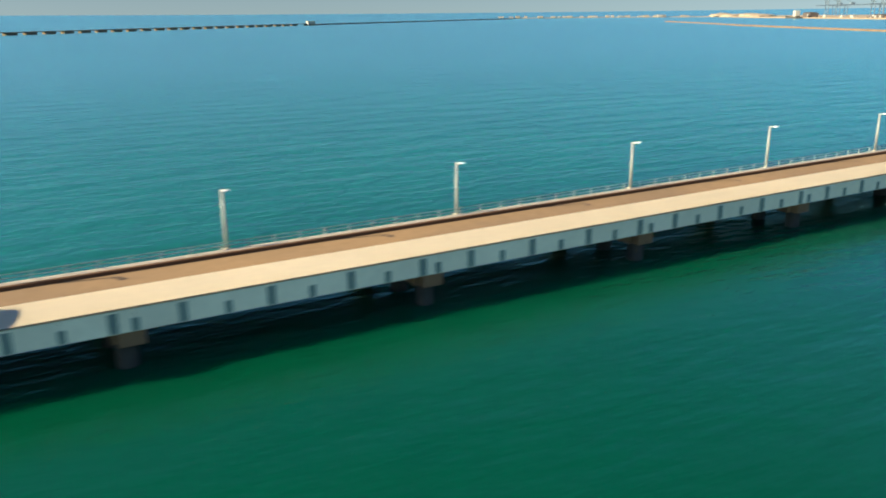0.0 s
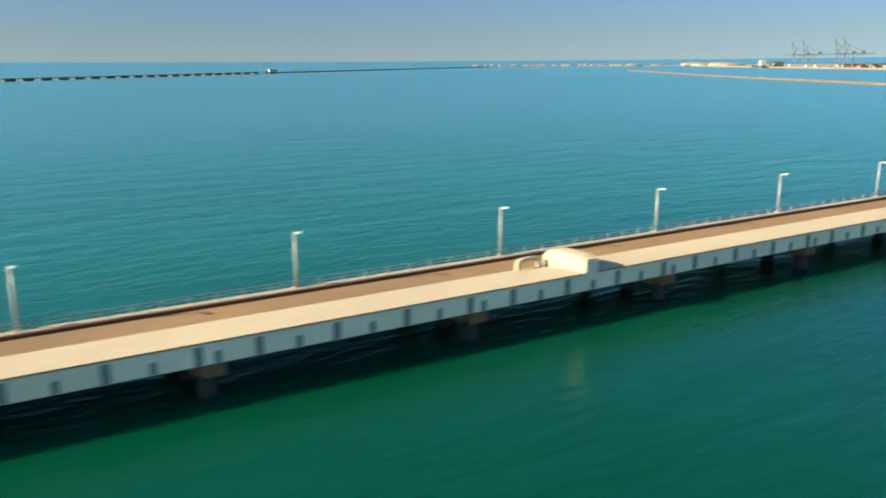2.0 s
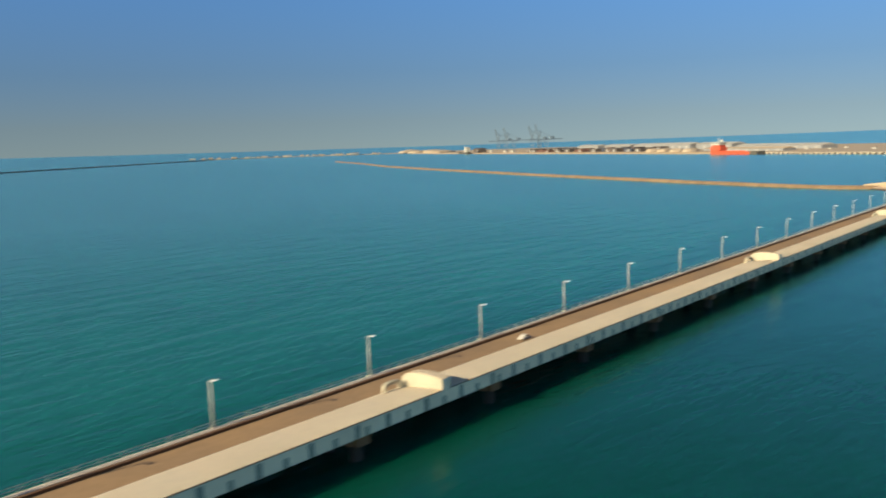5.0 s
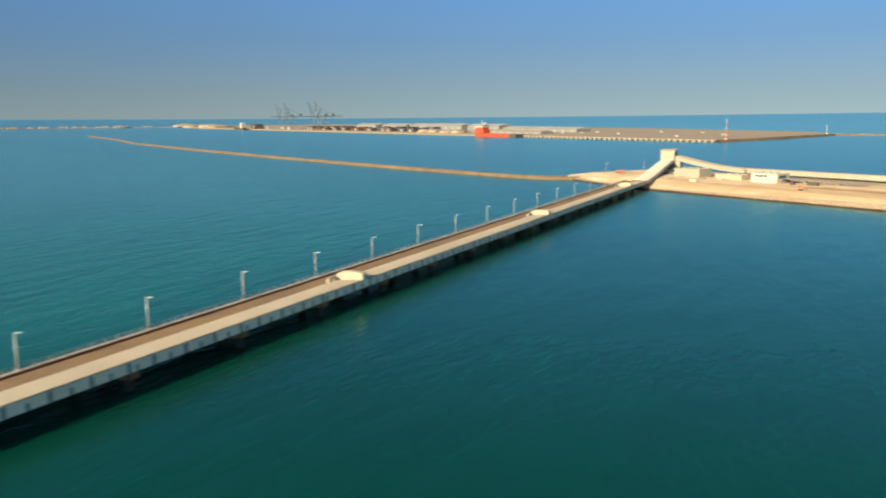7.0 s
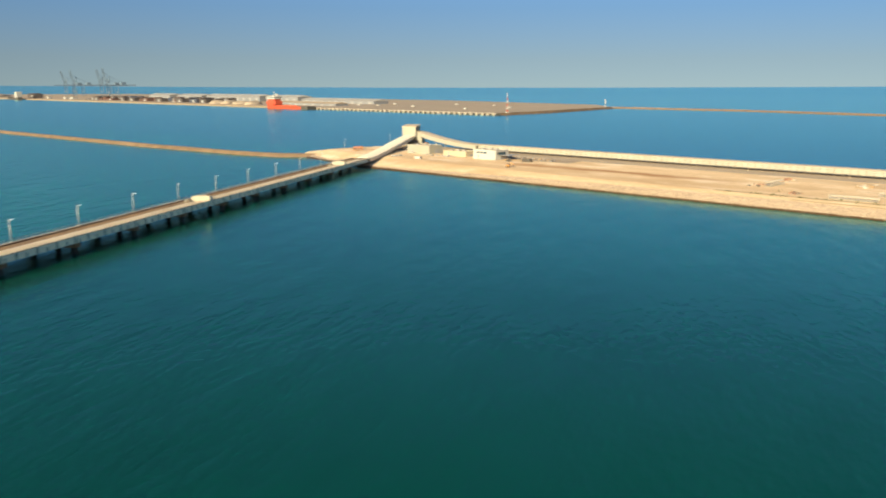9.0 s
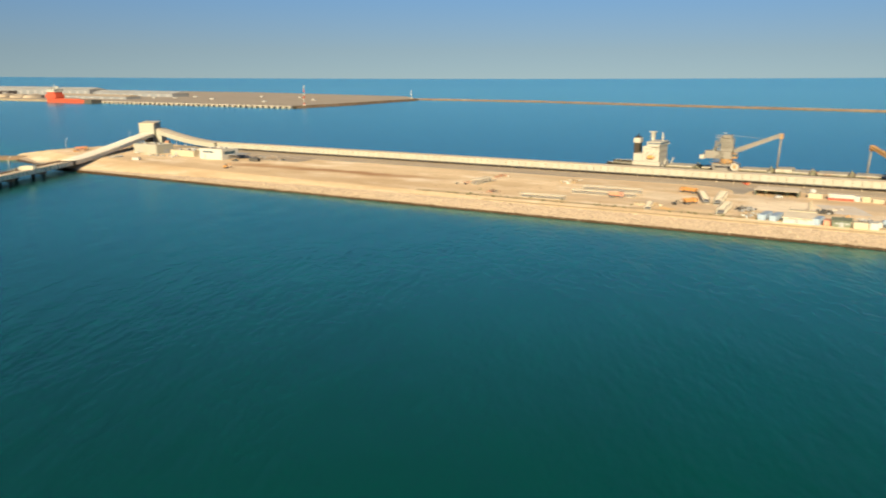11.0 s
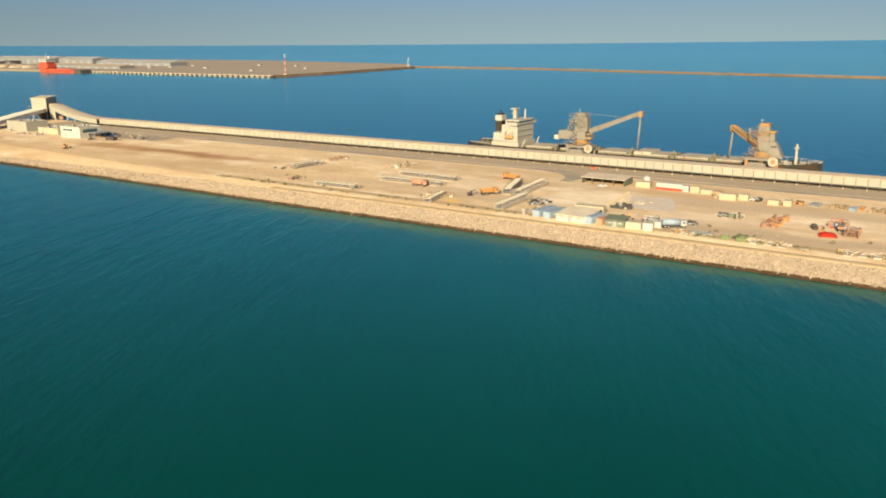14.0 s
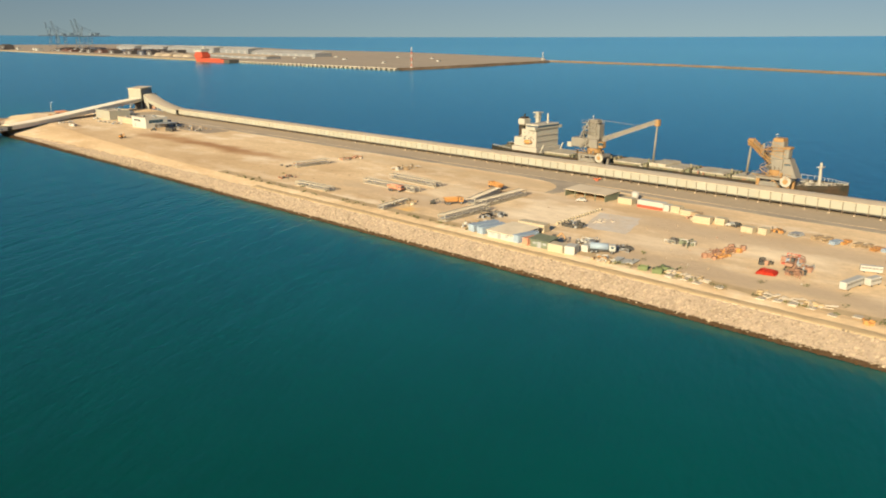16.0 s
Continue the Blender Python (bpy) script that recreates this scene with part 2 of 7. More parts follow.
def part(name, bm, material, parent, label="", smooth=False):
    ob = mesh_ob(name, bm, material, smooth)
    ob.parent = parent
    return tagged(ob, label=label)


def thing(name, m, label, category, group="", kind=""):
    ob = new(name)
    ob.empty_display_size = 1.0
    ob.matrix_world = m
    return tagged(ob, label, category, group, kind)


def box(bm, x0, x1, y0, y1, z0, z1, bevel=0.0, m=None):
    v = [bm.verts.new((x, y, z)) for z in (z0, z1) for y in (y0, y1) for x in (x0, x1)]
    fs = [bm.faces.new([v[i] for i in q]) for q in ((0, 1, 3, 2), (4, 6, 7, 5), (0, 4, 5, 1), (2, 3, 7, 6), (0, 2, 6, 4), (1, 5, 7, 3))]
    if bevel:
        es = {e for f in fs for e in f.edges}
        r = bmesh.ops.bevel(bm, geom=list(es), offset=bevel, segments=1, affect='EDGES')
        v = list({w for f in r['faces'] for w in f.verts} | {w for w in v if w.is_valid})
    if m is not None:
        bmesh.ops.transform(bm, matrix=m, verts=v)
    return v


def beam(bm, a, b, w, h=None):
    """A square bar from a to b."""
    a, b = Vector(a), Vector(b)
    d = b - a
    q = d.to_track_quat('Z', 'Y').to_matrix().to_4x4()
    q.translation = a
    h = h or w
    box(bm, -w / 2, w / 2, -h / 2, h / 2, 0, d.length, m=q)


def tube(bm, a, b, r0, r1=None, n=10):
    a, b = Vector(a), Vector(b)
    d = b - a
    r1 = r0 if r1 is None else r1
    m = d.to_track_quat('Z', 'Y').to_matrix().to_4x4()
    m.translation = (a + b) / 2
    bmesh.ops.create_cone(bm, cap_ends=True, segments=n, radius1=r0, radius2=r1, depth=d.length, matrix=m)


def extrude_profile(bm, prof, x0, x1, cap=True):
    """A closed outline in y, z drawn out along x."""
    a = [bm.verts.new((x0, y, z)) for y, z in prof]
    b = [bm.verts.new((x1, y, z)) for y, z in prof]
    n = len(prof)
    for i in range(n):
        bm.faces.new((a[i], a[(i + 1) % n], b[(i + 1) % n], b[i]))
    if cap:
        bm.faces.new(a)
        bm.faces.new(b[::-1])


def prism(bm, outline, z0, z1, inset=0.0):
    """A flat-topped body over an outline in x, y."""
    lo = [bm.verts.new((x, y, z0)) for x, y in outline]
    c = Vector((sum(p[0] for p in outline) / len(outline), sum(p[1] for p in outline) / len(outline)))
    hi = []
    for x, y in outline:
        d = Vector((x, y)) - c
        d = d - d.normalized() * inset if inset else d
        hi.append(bm.verts.new((c.x + d.x, c.y + d.y, z1)))
    n = len(outline)
    for i in range(n):
        bm.faces.new((lo[i], lo[(i + 1) % n], hi[(i + 1) % n], hi[i]))
    bm.faces.new(hi)
    bm.faces.new(lo[::-1])


# ---- the sea ----
def build_sea():
    bm = bmesh.new()
    cx, cy = 150.0, -150.0
    rings = [0, 60, 140, 300, 600, 1200, 2200, 3400, 4200, 6500, 9000]
    n = 96
    prev = None
    for r in rings:
        z = 0.0 if r <= 3400 else 20.0 * ((r - 3400) / 1500.0)      # the far edge lifts to the true horizon
        if r == 0:
            prev = [bm.verts.new((cx, cy, 0))]
            continue
        cur = [bm.verts.new((cx + r * math.cos(i * math.tau / n), cy + r * math.sin(i * math.tau / n), z)) for i in range(n)]
        for i in range(n):
            if len(prev) == 1:
                bm.faces.new((prev[0], cur[i], cur[(i + 1) % n]))
            else:
                bm.faces.new((prev[i], cur[i], cur[(i + 1) % n], prev[(i + 1) % n]))
        prev = cur
    ob = mesh_ob("water", bm, M_SEA)
    if ob.data.polygons[0].normal.z < 0:
        ob.data.flip_normals()
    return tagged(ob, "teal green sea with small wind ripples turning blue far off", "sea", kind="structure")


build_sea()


# ---- the trestle bridge with its covered conveyor ----
DECK = 3.17
BR0, BR1 = -170.0, 604.0
PITCH = 24.48
GAL_BACK, GAL_FRONT, GAL_TOP, GAL_LOW = -8.3, -15.2, 4.8, 2.95


def gallery_profile(front=GAL_FRONT, back=GAL_BACK, base=DECK, top=GAL_TOP):
    """The cover's upper outline from the road side, rising in a shallow curve to the eave over the water."""
    pts = []
    for i in range(7):
        f = i / 6
        pts.append((back + (front - back) * f, base + 0.92 + (top - base - 0.92) * (1 - (1 - f) ** 1.4)))
    return pts


def build_bridge():
    br = thing("bridge", pose(0, 0, 0), "long concrete trestle bridge carrying a dusty road and covered conveyor", "bridge", kind="structure")
    bm = bmesh.new()
    box(bm, BR0, BR1 + 12, -8.45, 0.35, DECK - 0.75, DECK)
    part("road_deck", bm, M_ROAD, br, "dusty brown asphalt road deck")
    bm = bmesh.new()
    box(bm, BR0, BR1 + 12, -1.45, -1.05, DECK + 0.004, DECK + 0.32)
    part("kerb", bm, M_BROWN, br, "dark rusty brown kerb pipe")
    bm = bmesh.new()
    box(bm, BR0, BR1 + 12, -8.2, -7.95, DECK + 0.004, DECK + 0.22)
    part("kerb", bm, M_CONCRETE, br)
    bm = bmesh.new()
    box(bm, BR0, BR1 + 12, -0.42, 0.38, DECK + 0.003, DECK + 0.16)
    part("edge_upstand", bm, M_COPE, br, "pale concrete edge upstand under the rail")
    # outer rail: slim posts and two lines
    for z in (0.52, 0.86):
        bm = bmesh.new()
        box(bm, BR0, BR1 + 10, 0.15, 0.21, DECK + z, DECK + z + 0.06)
        part("rail", bm, M_GALV, br, "pale steel rail")
    me = None
    for i in range(int((BR1 - BR0) / 2.6)):
        x = BR0 + 1.3 + i * 2.6
        if me is None:
            bm = bmesh.new()
            box(bm, -0.05, 0.05, 0.13, 0.23, DECK + 0.16, DECK + 0.93)
            ob = part("rail_post", bm, M_GALV, br)
            me = ob.data
        else:
            ob = new("rail_post", me)
            ob.parent = br
        ob.location.x = x
    # bents: a cross beam with a block end under the gallery's wall, on a single row of thick piles
    cap_me = pile_me = nose_me = None
    k0 = int((BR0 - 10.5) / PITCH)
    for k in range(k0, 25):
        x = 12.3 + k * PITCH
        if x > 590:
            break
        if cap_me is None:
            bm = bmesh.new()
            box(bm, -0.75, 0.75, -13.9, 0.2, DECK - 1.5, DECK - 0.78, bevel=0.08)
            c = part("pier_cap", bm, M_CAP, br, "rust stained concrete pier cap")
            cap_me = c.data
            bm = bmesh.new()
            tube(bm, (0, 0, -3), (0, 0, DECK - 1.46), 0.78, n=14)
            p = part("pile", bm, M_PILE, br, "thick round dark concrete pile", True)
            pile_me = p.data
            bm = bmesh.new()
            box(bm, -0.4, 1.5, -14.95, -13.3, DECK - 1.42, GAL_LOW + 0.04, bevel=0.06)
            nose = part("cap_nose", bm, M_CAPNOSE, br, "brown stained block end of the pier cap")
            nose_me = nose.data
            todo = ((p, 0.2, -13.9),)
        else:
            c, nose = new("pier_cap", cap_me), new("cap_nose", nose_me)
            c.parent = nose.parent = br
            todo = ((None, 0.2, -13.9),)
        c.location.x = nose.location.x = x
        for p, dx, y in todo + ((None, 0.0, -9.4), (None, 0.0, -2.0)):
            p = p or new("pile", pile_me)
            p.parent = br
            p.location = (x + dx, y, 0)
    return br


def bmesh_box(*a, bevel=0.0):
    bm = bmesh.new()
    box(bm, *a, bevel=bevel)
    return bm


def build_gallery():
    g = thing("conveyor_gallery", pose(0, 0, 0), "long cream covered conveyor gallery running along the bridge", "conveyor")
    prof = gallery_profile()
    x1 = BR1 - 2
    bm = bmesh.new()
    n = 60
    rows = []
    for i in range(n + 1):
        x = BR0 + (x1 - BR0) * i / n
        rows.append([bm.verts.new((x, y, z)) for y, z in prof])
    for a, b in zip(rows, rows[1:]):
        for j in range(len(prof) - 1):
            bm.faces.new((a[j], a[j + 1], b[j + 1], b[j]))
    bmesh.ops.solidify(bm, geom=bm.faces[:], thickness=0.12)
    part("roof", bm, M_ROOF, g, "cream sheet roof in a shallow curve")
    bm = bmesh.new()
    box(bm, BR0, x1, GAL_FRONT - 0.03, GAL_FRONT + 0.02, GAL_TOP - 0.16, GAL_TOP - 0.08)
    part("eave_trim", bm, M_ENDSHEET, g, "thin cream eave line")
    bm = bmesh.new()
    box(bm, BR0, x1, GAL_BACK - 0.12, GAL_BACK - 0.02, DECK + 0.004, DECK + 0.86)
    part("back_wall", bm, M_ENDSHEET, g, "low cream back wall beside the road")
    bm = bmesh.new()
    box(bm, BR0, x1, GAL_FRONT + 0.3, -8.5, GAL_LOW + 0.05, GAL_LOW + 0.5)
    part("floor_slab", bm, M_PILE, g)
    # wall panels between dark upright slots, tall and short by turns, doubled once a span
    zb = GAL_LOW
    slots = ((0.0, True), (1.47, False), (4.76, True), (8.05, False), (11.34, True), (14.63, False), (17.92, True), (21.2, False), (PITCH, True))
    made = {}

    def put(name, key, x, build, material, label=""):
        if key not in made:
            made[key] = part(name, build(), material, g, label)
            o = made[key]
        else:
            o = new(name, made[key].data)
            o.parent = g
        o.location = (x, GAL_FRONT + 0.06, 0)

    for k in range(-7, 25):
        for (u, tall), (v, _) in zip(slots, slots[1:]):
            x = 11.7 + PITCH * k + u
            if not BR0 < x < x1 - 4:
                continue
            n = round(v - u, 1)
            put("wall_panel", n, x, lambda: bmesh_box(0.0, v - u - 0.03, -0.05, 0.05, zb, GAL_TOP - 0.17), M_CLAD, "pale sheet wall panel")
            put("wall_opening", tall, x, lambda: bmesh_box(-0.34 if tall else -0.27, 0.34 if tall else 0.27, -0.09, -0.052, zb + 0.05, GAL_TOP - (0.32 if tall else 0.85)),
                M_RIB, "narrow dark upright wall slot")
    return g


BOX_X = [-49.0, 74.0, 197.0, 320.0, 443.0, 566.0]


def build_drive_houses():
    """A raised housing across the gallery over each drive, with a service arch beside it on the road side."""
    first = None
    prof = [(GAL_FRONT - 0.012, 4.4), (GAL_FRONT - 0.012, 6.15), (-14.9, 6.24), (-13.6, 6.34), (-11.2, 6.32), (-9.8, 6.14), (-9.0, 5.85), (-8.5, 5.35), (-8.35, 4.8), (-8.35, DECK + 0.3)]
    for x in BOX_X:
        if first is not None:
            copy_thing(first, pose(x, 0, 0))
            continue
        h = thing("conveyor_drive_house", pose(x, 0, 0), "raised cream housing with a curved top over a conveyor drive", "drive house", "drive houses on the gallery")
        x0, x1 = 0.3, 1.8
        bm = bmesh.new()
        a = [bm.verts.new((x0, y, z)) for y, z in prof]
        b = [bm.verts.new((x1, y, z)) for y, z in prof]
        n = len(prof)
        for i in range(1, n - 1):
            bm.faces.new((a[i], a[i + 1], b[i + 1], b[i]))
        bmesh.ops.solidify(bm, geom=bm.faces[:], thickness=0.08)
        part("curved_top", bm, M_ROOF, h, "curved cream sheet top")
        for xa, xb in ((x0 - 0.05, x0), (x1, x1 + 0.05)):
            bm = bmesh.new()
            extrude_profile(bm, prof, xa, xb)
            part("end_wall", bm, M_ENDSHEET, h, "cream end wall darkened against the low sun")
        bm = bmesh.new()
        box(bm, x0, x1, GAL_FRONT - 0.05, GAL_FRONT + 0.06, GAL_TOP - 0.3, 6.14)
        part("front_wall", bm, M_CLAD, h, "pale sheet front wall")
        for px in (-3.3, -0.5):
            bm = bmesh.new()
            box(bm, px - 0.2, px + 0.2, -9.0, -8.5, DECK + 0.4, DECK + 1.5)
            part("arch_leg", bm, M_ENDSHEET, h)
        bm = bmesh.new()
        n = 12
        prev = None
        for i in range(n + 1):
            an = math.pi * i / n
            c, s = math.cos(an), math.sin(an)
            k = (abs(c) ** 3 + abs(s) ** 3) ** (-1 / 3)          # a squarish arch
            cur = []
            for r, y in ((-0.2, -9.0), (0.2, -9.0), (0.2, -8.5), (-0.2, -8.5)):
                cur.append(bm.verts.new((-1.9 - (1.4 * k + r * k) * c, y, DECK + 1.48 + (0.55 * k + r * k) * s)))
            if prev:
                for j in range(4):
                    bm.faces.new((prev[j], prev[(j + 1) % 4], cur[(j + 1) % 4], cur[j]))
            else:
                bm.faces.new(cur)
            prev = cur
        bm.faces.new(prev[::-1])
        part("service_arch", bm, M_ENDSHEET, h, "cream rounded service arch")
        first = h


def build_lamp(x, group="lamps along the bridge", m=None, height=5.8, label="tall grey street lamp with a short arm on the bridge rail"):
    l = thing("street_lamp", m or pose(x, 0.45, DECK), label, "street lamp", group)
    bm = bmesh.new()
    box(bm, -0.30, 0.30, -0.30, 0.30, -0.6, 0.25, bevel=0.04)
    part("base", bm, M_CONCRETE, l)
    bm = bmesh.new()
    tube(bm, (0, 0, 0.2), (0, 0, height), 0.17, 0.11, 8)
    part("pole", bm, M_GALV, l, "grey steel pole", True)
    bm = bmesh.new()
    beam(bm, (0, 0, height - 0.05), (0.25, -0.9, height + 0.02), 0.14)
    part("arm", bm, M_GALV, l)
    bm = bmesh.new()
    box(bm, -0.1, 0.4, -1.05, -0.65, height - 0.01, height + 0.1, bevel=0.03)
    part("lamp_head", bm, M_LAMP, l, "white lamp head")
    return l


build_bridge()
build_gallery()
build_drive_houses()
lamp0 = build_lamp(-150.0)
for k in range(-5, 24):
    copy_thing(lamp0, pose(25.0 * k, 0.45, DECK))


# ---- the island ----
GROUND = 3.5
random.seed(5)


def W(s, w, z=0.0):
    return ISL @ Vector((s, w, z))


def island_material():
    """Reclaimed ground: pale sand with worn ochre, reddish and grey trodden stretches running along the island."""
    m = mat("island_sand", (0.7757, 0.551, 0.3042), 0.95, grain=0.5, grain_scale=0.7, bump=0.5, bump_scale=0.6)
    nt = m.node_tree
    b = nt.nodes["Principled BSDF"]
    out = b.inputs["Base Color"].links[0].from_socket
    geo = nt.nodes.new("ShaderNodeNewGeometry")
    tr = nt.nodes.new("ShaderNodeMapping")
    tr.vector_type = 'TEXTURE'
    tr.inputs["Location"].default_value = (ISL_O[0], ISL_O[1], 0)
    tr.inputs["Rotation"].default_value = (0, 0, radians(ISL_ANGLE))
    nt.links.new(geo.outputs["Position"], tr.inputs["Vector"])

    def noise_of(scale, stretch, detail, lo, hi, top):
        mp = nt.nodes.new("ShaderNodeMapping")
        mp.inputs["Scale"].default_value = (stretch, 1, 1)
        nt.links.new(tr.outputs[0], mp.inputs["Vector"])
        n = nt.nodes.new("ShaderNodeTexNoise")
        n.inputs["Scale"].default_value, n.inputs["Detail"].default_value = scale, detail
        n.inputs["Roughness"].default_value = 0.65
        nt.links.new(mp.outputs[0], n.inputs["Vector"])
        r = nt.nodes.new("ShaderNodeMapRange")
        r.interpolation_type = 'SMOOTHSTEP'
        r.inputs["From Min"].default_value, r.inputs["From Max"].default_value = lo, hi
        r.inputs["To Min"].default_value, r.inputs["To Max"].default_value = 0.0, top
        nt.links.new(n.outputs["Fac"], r.inputs["Value"])
        return r.outputs[0]

    def over(out, fac, color):
        x = nt.nodes.new("ShaderNodeMix")
        x.data_type = 'RGBA'
        nt.links.new(fac, x.inputs[0])
        nt.links.new(out, x.inputs[6])
        x.inputs[7].default_value = (*color, 1)
        return x.outputs[2]

    def times(p, q):
        x = nt.nodes.new("ShaderNodeMath")
        x.operation = 'MULTIPLY'
        nt.links.new(p, x.inputs[0])
        nt.links.new(q, x.inputs[1])
        return x.outputs[0]

    # wobbled island coordinates for the worn stretches
    wn_ = nt.nodes.new("ShaderNodeTexNoise")
    wn_.inputs["Scale"].default_value, wn_.inputs["Detail"].default_value = 0.06, 4.0
    nt.links.new(tr.outputs[0], wn_.inputs["Vector"])
    sc = nt.nodes.new("ShaderNodeVectorMath")
    sc.operation = 'MULTIPLY_ADD'
    sc.inputs[1].default_value, sc.inputs[2].default_value = (26, 14, 0), (-13, -7, 0)
    nt.links.new(wn_.outputs["Color"], sc.inputs[0])
    ad = nt.nodes.new("ShaderNodeVectorMath")
    nt.links.new(sc.outputs[0], ad.inputs[0])
    nt.links.new(tr.outputs[0], ad.inputs[1])
    sp = nt.nodes.new("ShaderNodeSeparateXYZ")
    nt.links.new(ad.outputs[0], sp.inputs[0])

    def ramp_up(src, lo, hi, top=1.0):
        r = nt.nodes.new("ShaderNodeMapRange")
        r.interpolation_type = 'SMOOTHSTEP'
        r.inputs["From Min"].default_value, r.inputs["From Max"].default_value = lo, hi
        r.inputs["To Max"].default_value = top
        nt.links.new(src, r.inputs["Value"])
        return r.outputs[0]

    def patch(s0, s1, w0, w1, soft_s, soft_w, top):
        a = times(ramp_up(sp.outputs["X"], s0 - soft_s, s0 + soft_s, top), ramp_up(sp.outputs["X"], s1 + soft_s, s1 - soft_s))
        c = times(ramp_up(sp.outputs["Y"], w0 - soft_w, w0 + soft_w), ramp_up(sp.outputs["Y"], w1 + soft_w, w1 - soft_w))
        return times(a, c)

    out = over(out, noise_of(0.045, 0.45, 5.0, 0.42, 0.66, 0.75), (0.4919, 0.3214, 0.1587))
    out = over(out, noise_of(0.10, 0.5, 5.0, 0.48, 0.68, 0.8), (0.8514, 0.6704, 0.4408))
    streak = noise_of(0.16, 0.45, 5.0, 0.38, 0.66, 1.0)
    for q, color in PATCHES:
        out = over(out, patch(*q), color)
    out = over(out, times(patch(225, 470, 9, 72, 12, 4, 0.45), streak), (0.4919, 0.3582, 0.2204))
    nt.links.new(out, b.inputs["Base Color"])
    return m


# worn stretches: from s, to s, from w, to w, softness along and across, strength
PATCHES = (((62, 175, 36, 45, 14, 3, 0.85), (0.4162, 0.2296, 0.09698)), ((110, 150, 39, 43, 8, 1.5, 0.7), (0.3216, 0.1653, 0.07053)),
           ((10, 230, 10, 30, 30, 6, 0.45), (0.5108, 0.3306, 0.1587)), ((180, 330, 58, 71, 20, 4, 0.5), (0.5108, 0.3582, 0.194)), ((232, 300, 21, 30, 9, 2.5, 0.6), (0.5108, 0.3765, 0.238)),
           ((300, 440, 13, 21, 12, 2.5, 0.85), (0.473, 0.349, 0.2204)), ((318, 440, 42, 53, 12, 3, 0.8), (0.5108, 0.3765, 0.238)),
           ((330, 350, 22, 42, 6, 3, 0.5), (0.5487, 0.4041, 0.2557)), ((288, 306, 50, 58, 6, 2, 0.5), (0.5203, 0.3949, 0.2645)),
           ((294, 312, 26, 48, 5, 3, 0.8), (0.8797, 0.7072, 0.4761)), ((352, 376, 33, 44, 6, 3, 0.7), (0.8703, 0.6888, 0.4496)),
           ((271, 277.5, 10.5, 18, 2.5, 1.5, 0.95), (0.78, 0.46, 0.14)), ((255, 288, 32, 46, 8, 3, 0.6), (0.8703, 0.6888, 0.4496)), ((326, 345, 23, 33, 5, 2, 0.5), (0.8514, 0.6704, 0.4408)))


def build_island():
    # feet, shoulder and edge of the flat: s, w for each
    ring = [((-75, 13), (-68, 22), (-60, 33)), ((-40, 5.8), (-39, 12.0), (-36, 26))]
    ring += [((0, -3.2), (0, 3.2), (0, 24)), ((60, -3.2), (60, 3.8), (60, 17)), ((140, -3.2), (140, 4.4), (140, 11))]
    ring += [((s, -4.4), (s, 3.4), (s, 8.0)) for s in (220, 300, 380, 460, 555)]
    ring += [((s, 98), (s, 97.8), (s, 97.6)) for s in (555, 300, 0)]
    ring += [((-60, 99), (-58, 97.5), (-56, 96)), ((-74, 86), (-69, 84), (-62, 80)), ((-82, 52), (-76, 53), (-67, 56)), ((-86, 22), (-79, 29), (-69, 40))]
    bm = bmesh.new()
    loops = [[bm.verts.new((*p[i], z)) for p in ring] for i, z in ((0, -2.0), (1, 3.0), (2, GROUND))]
    for k, z in ((0, 1.6), (1, 1.0), (2, 1.0), (3, 1.6), (4, 2.6), (13, 1.9), (14, 1.9), (15, 1.9), (16, 1.9)):
        loops[1][k].co.z = z
    # the wet foot of the bank
    foot = [bm.verts.new(a.co.lerp(b.co, (2.0 + 0.55) / (b.co.z + 2.0))) for a, b in zip(loops[0], loops[1])]
    loops.insert(1, foot)
    n = len(ring)
    for k, (a, b) in enumerate(zip(loops, loops[1:])):
        for i in range(n):
            f = bm.faces.new((a[i], a[(i + 1) % n], b[(i + 1) % n], b[i]))
            # rock colour also darkens the bare bank, offsetting direct sun on its slope
            f.material_index = 1 if k == 0 else 2 if k == 1 and i < 9 else 0
    bm.faces.new(loops[3])
    ob = mesh_ob("ground", bm, [island_material(), M_WETROCK, M_ROCK])
    ob.matrix_world = ISL
    tagged(ob, "flat sandy reclaimed island of pale ochre earth", "ground", kind="structure")


build_island()


M_TRACK = mat("packed_earth_track", (0.4872, 0.3528, 0.1932), 0.95, stain=0.5, stain_scale=0.05, grain=0.4, grain_scale=0.4, dirt=(0.46, 0.31, 0.15))
M_DUST = mat("dusty_asphalt", (0.3864, 0.3024, 0.2016), 0.92, stain=0.45, stain_scale=0.04, grain=0.3, grain_scale=0.5, dirt=(0.42, 0.31, 0.2))
M_ASPHALT = mat("grey_asphalt", (0.30, 0.245, 0.18), 0.9, stain=0.6, stain_scale=0.05, grain=0.3, grain_scale=0.5, dirt=(0.58, 0.46, 0.31))
M_SLABC = mat("pale_concrete_slab", (0.44, 0.375, 0.29), 0.9, stain=0.6, stain_scale=0.12, grain=0.3, grain_scale=0.6, dirt=(0.47, 0.37, 0.26))
M_WHITE = mat("white_paint", (0.38, 0.36, 0.31), 0.6, stain=0.3, stain_scale=0.3, dirt=(0.55, 0.46, 0.36))
M_CREAM = mat("cream_paint", (0.41, 0.345, 0.23), 0.65, stain=0.35, stain_scale=0.25, grain=0.2, dirt=(0.5, 0.36, 0.2))
M_GREY = mat("grey_paint", (0.2856, 0.2772, 0.2604), 0.6, stain=0.4, stain_scale=0.3)
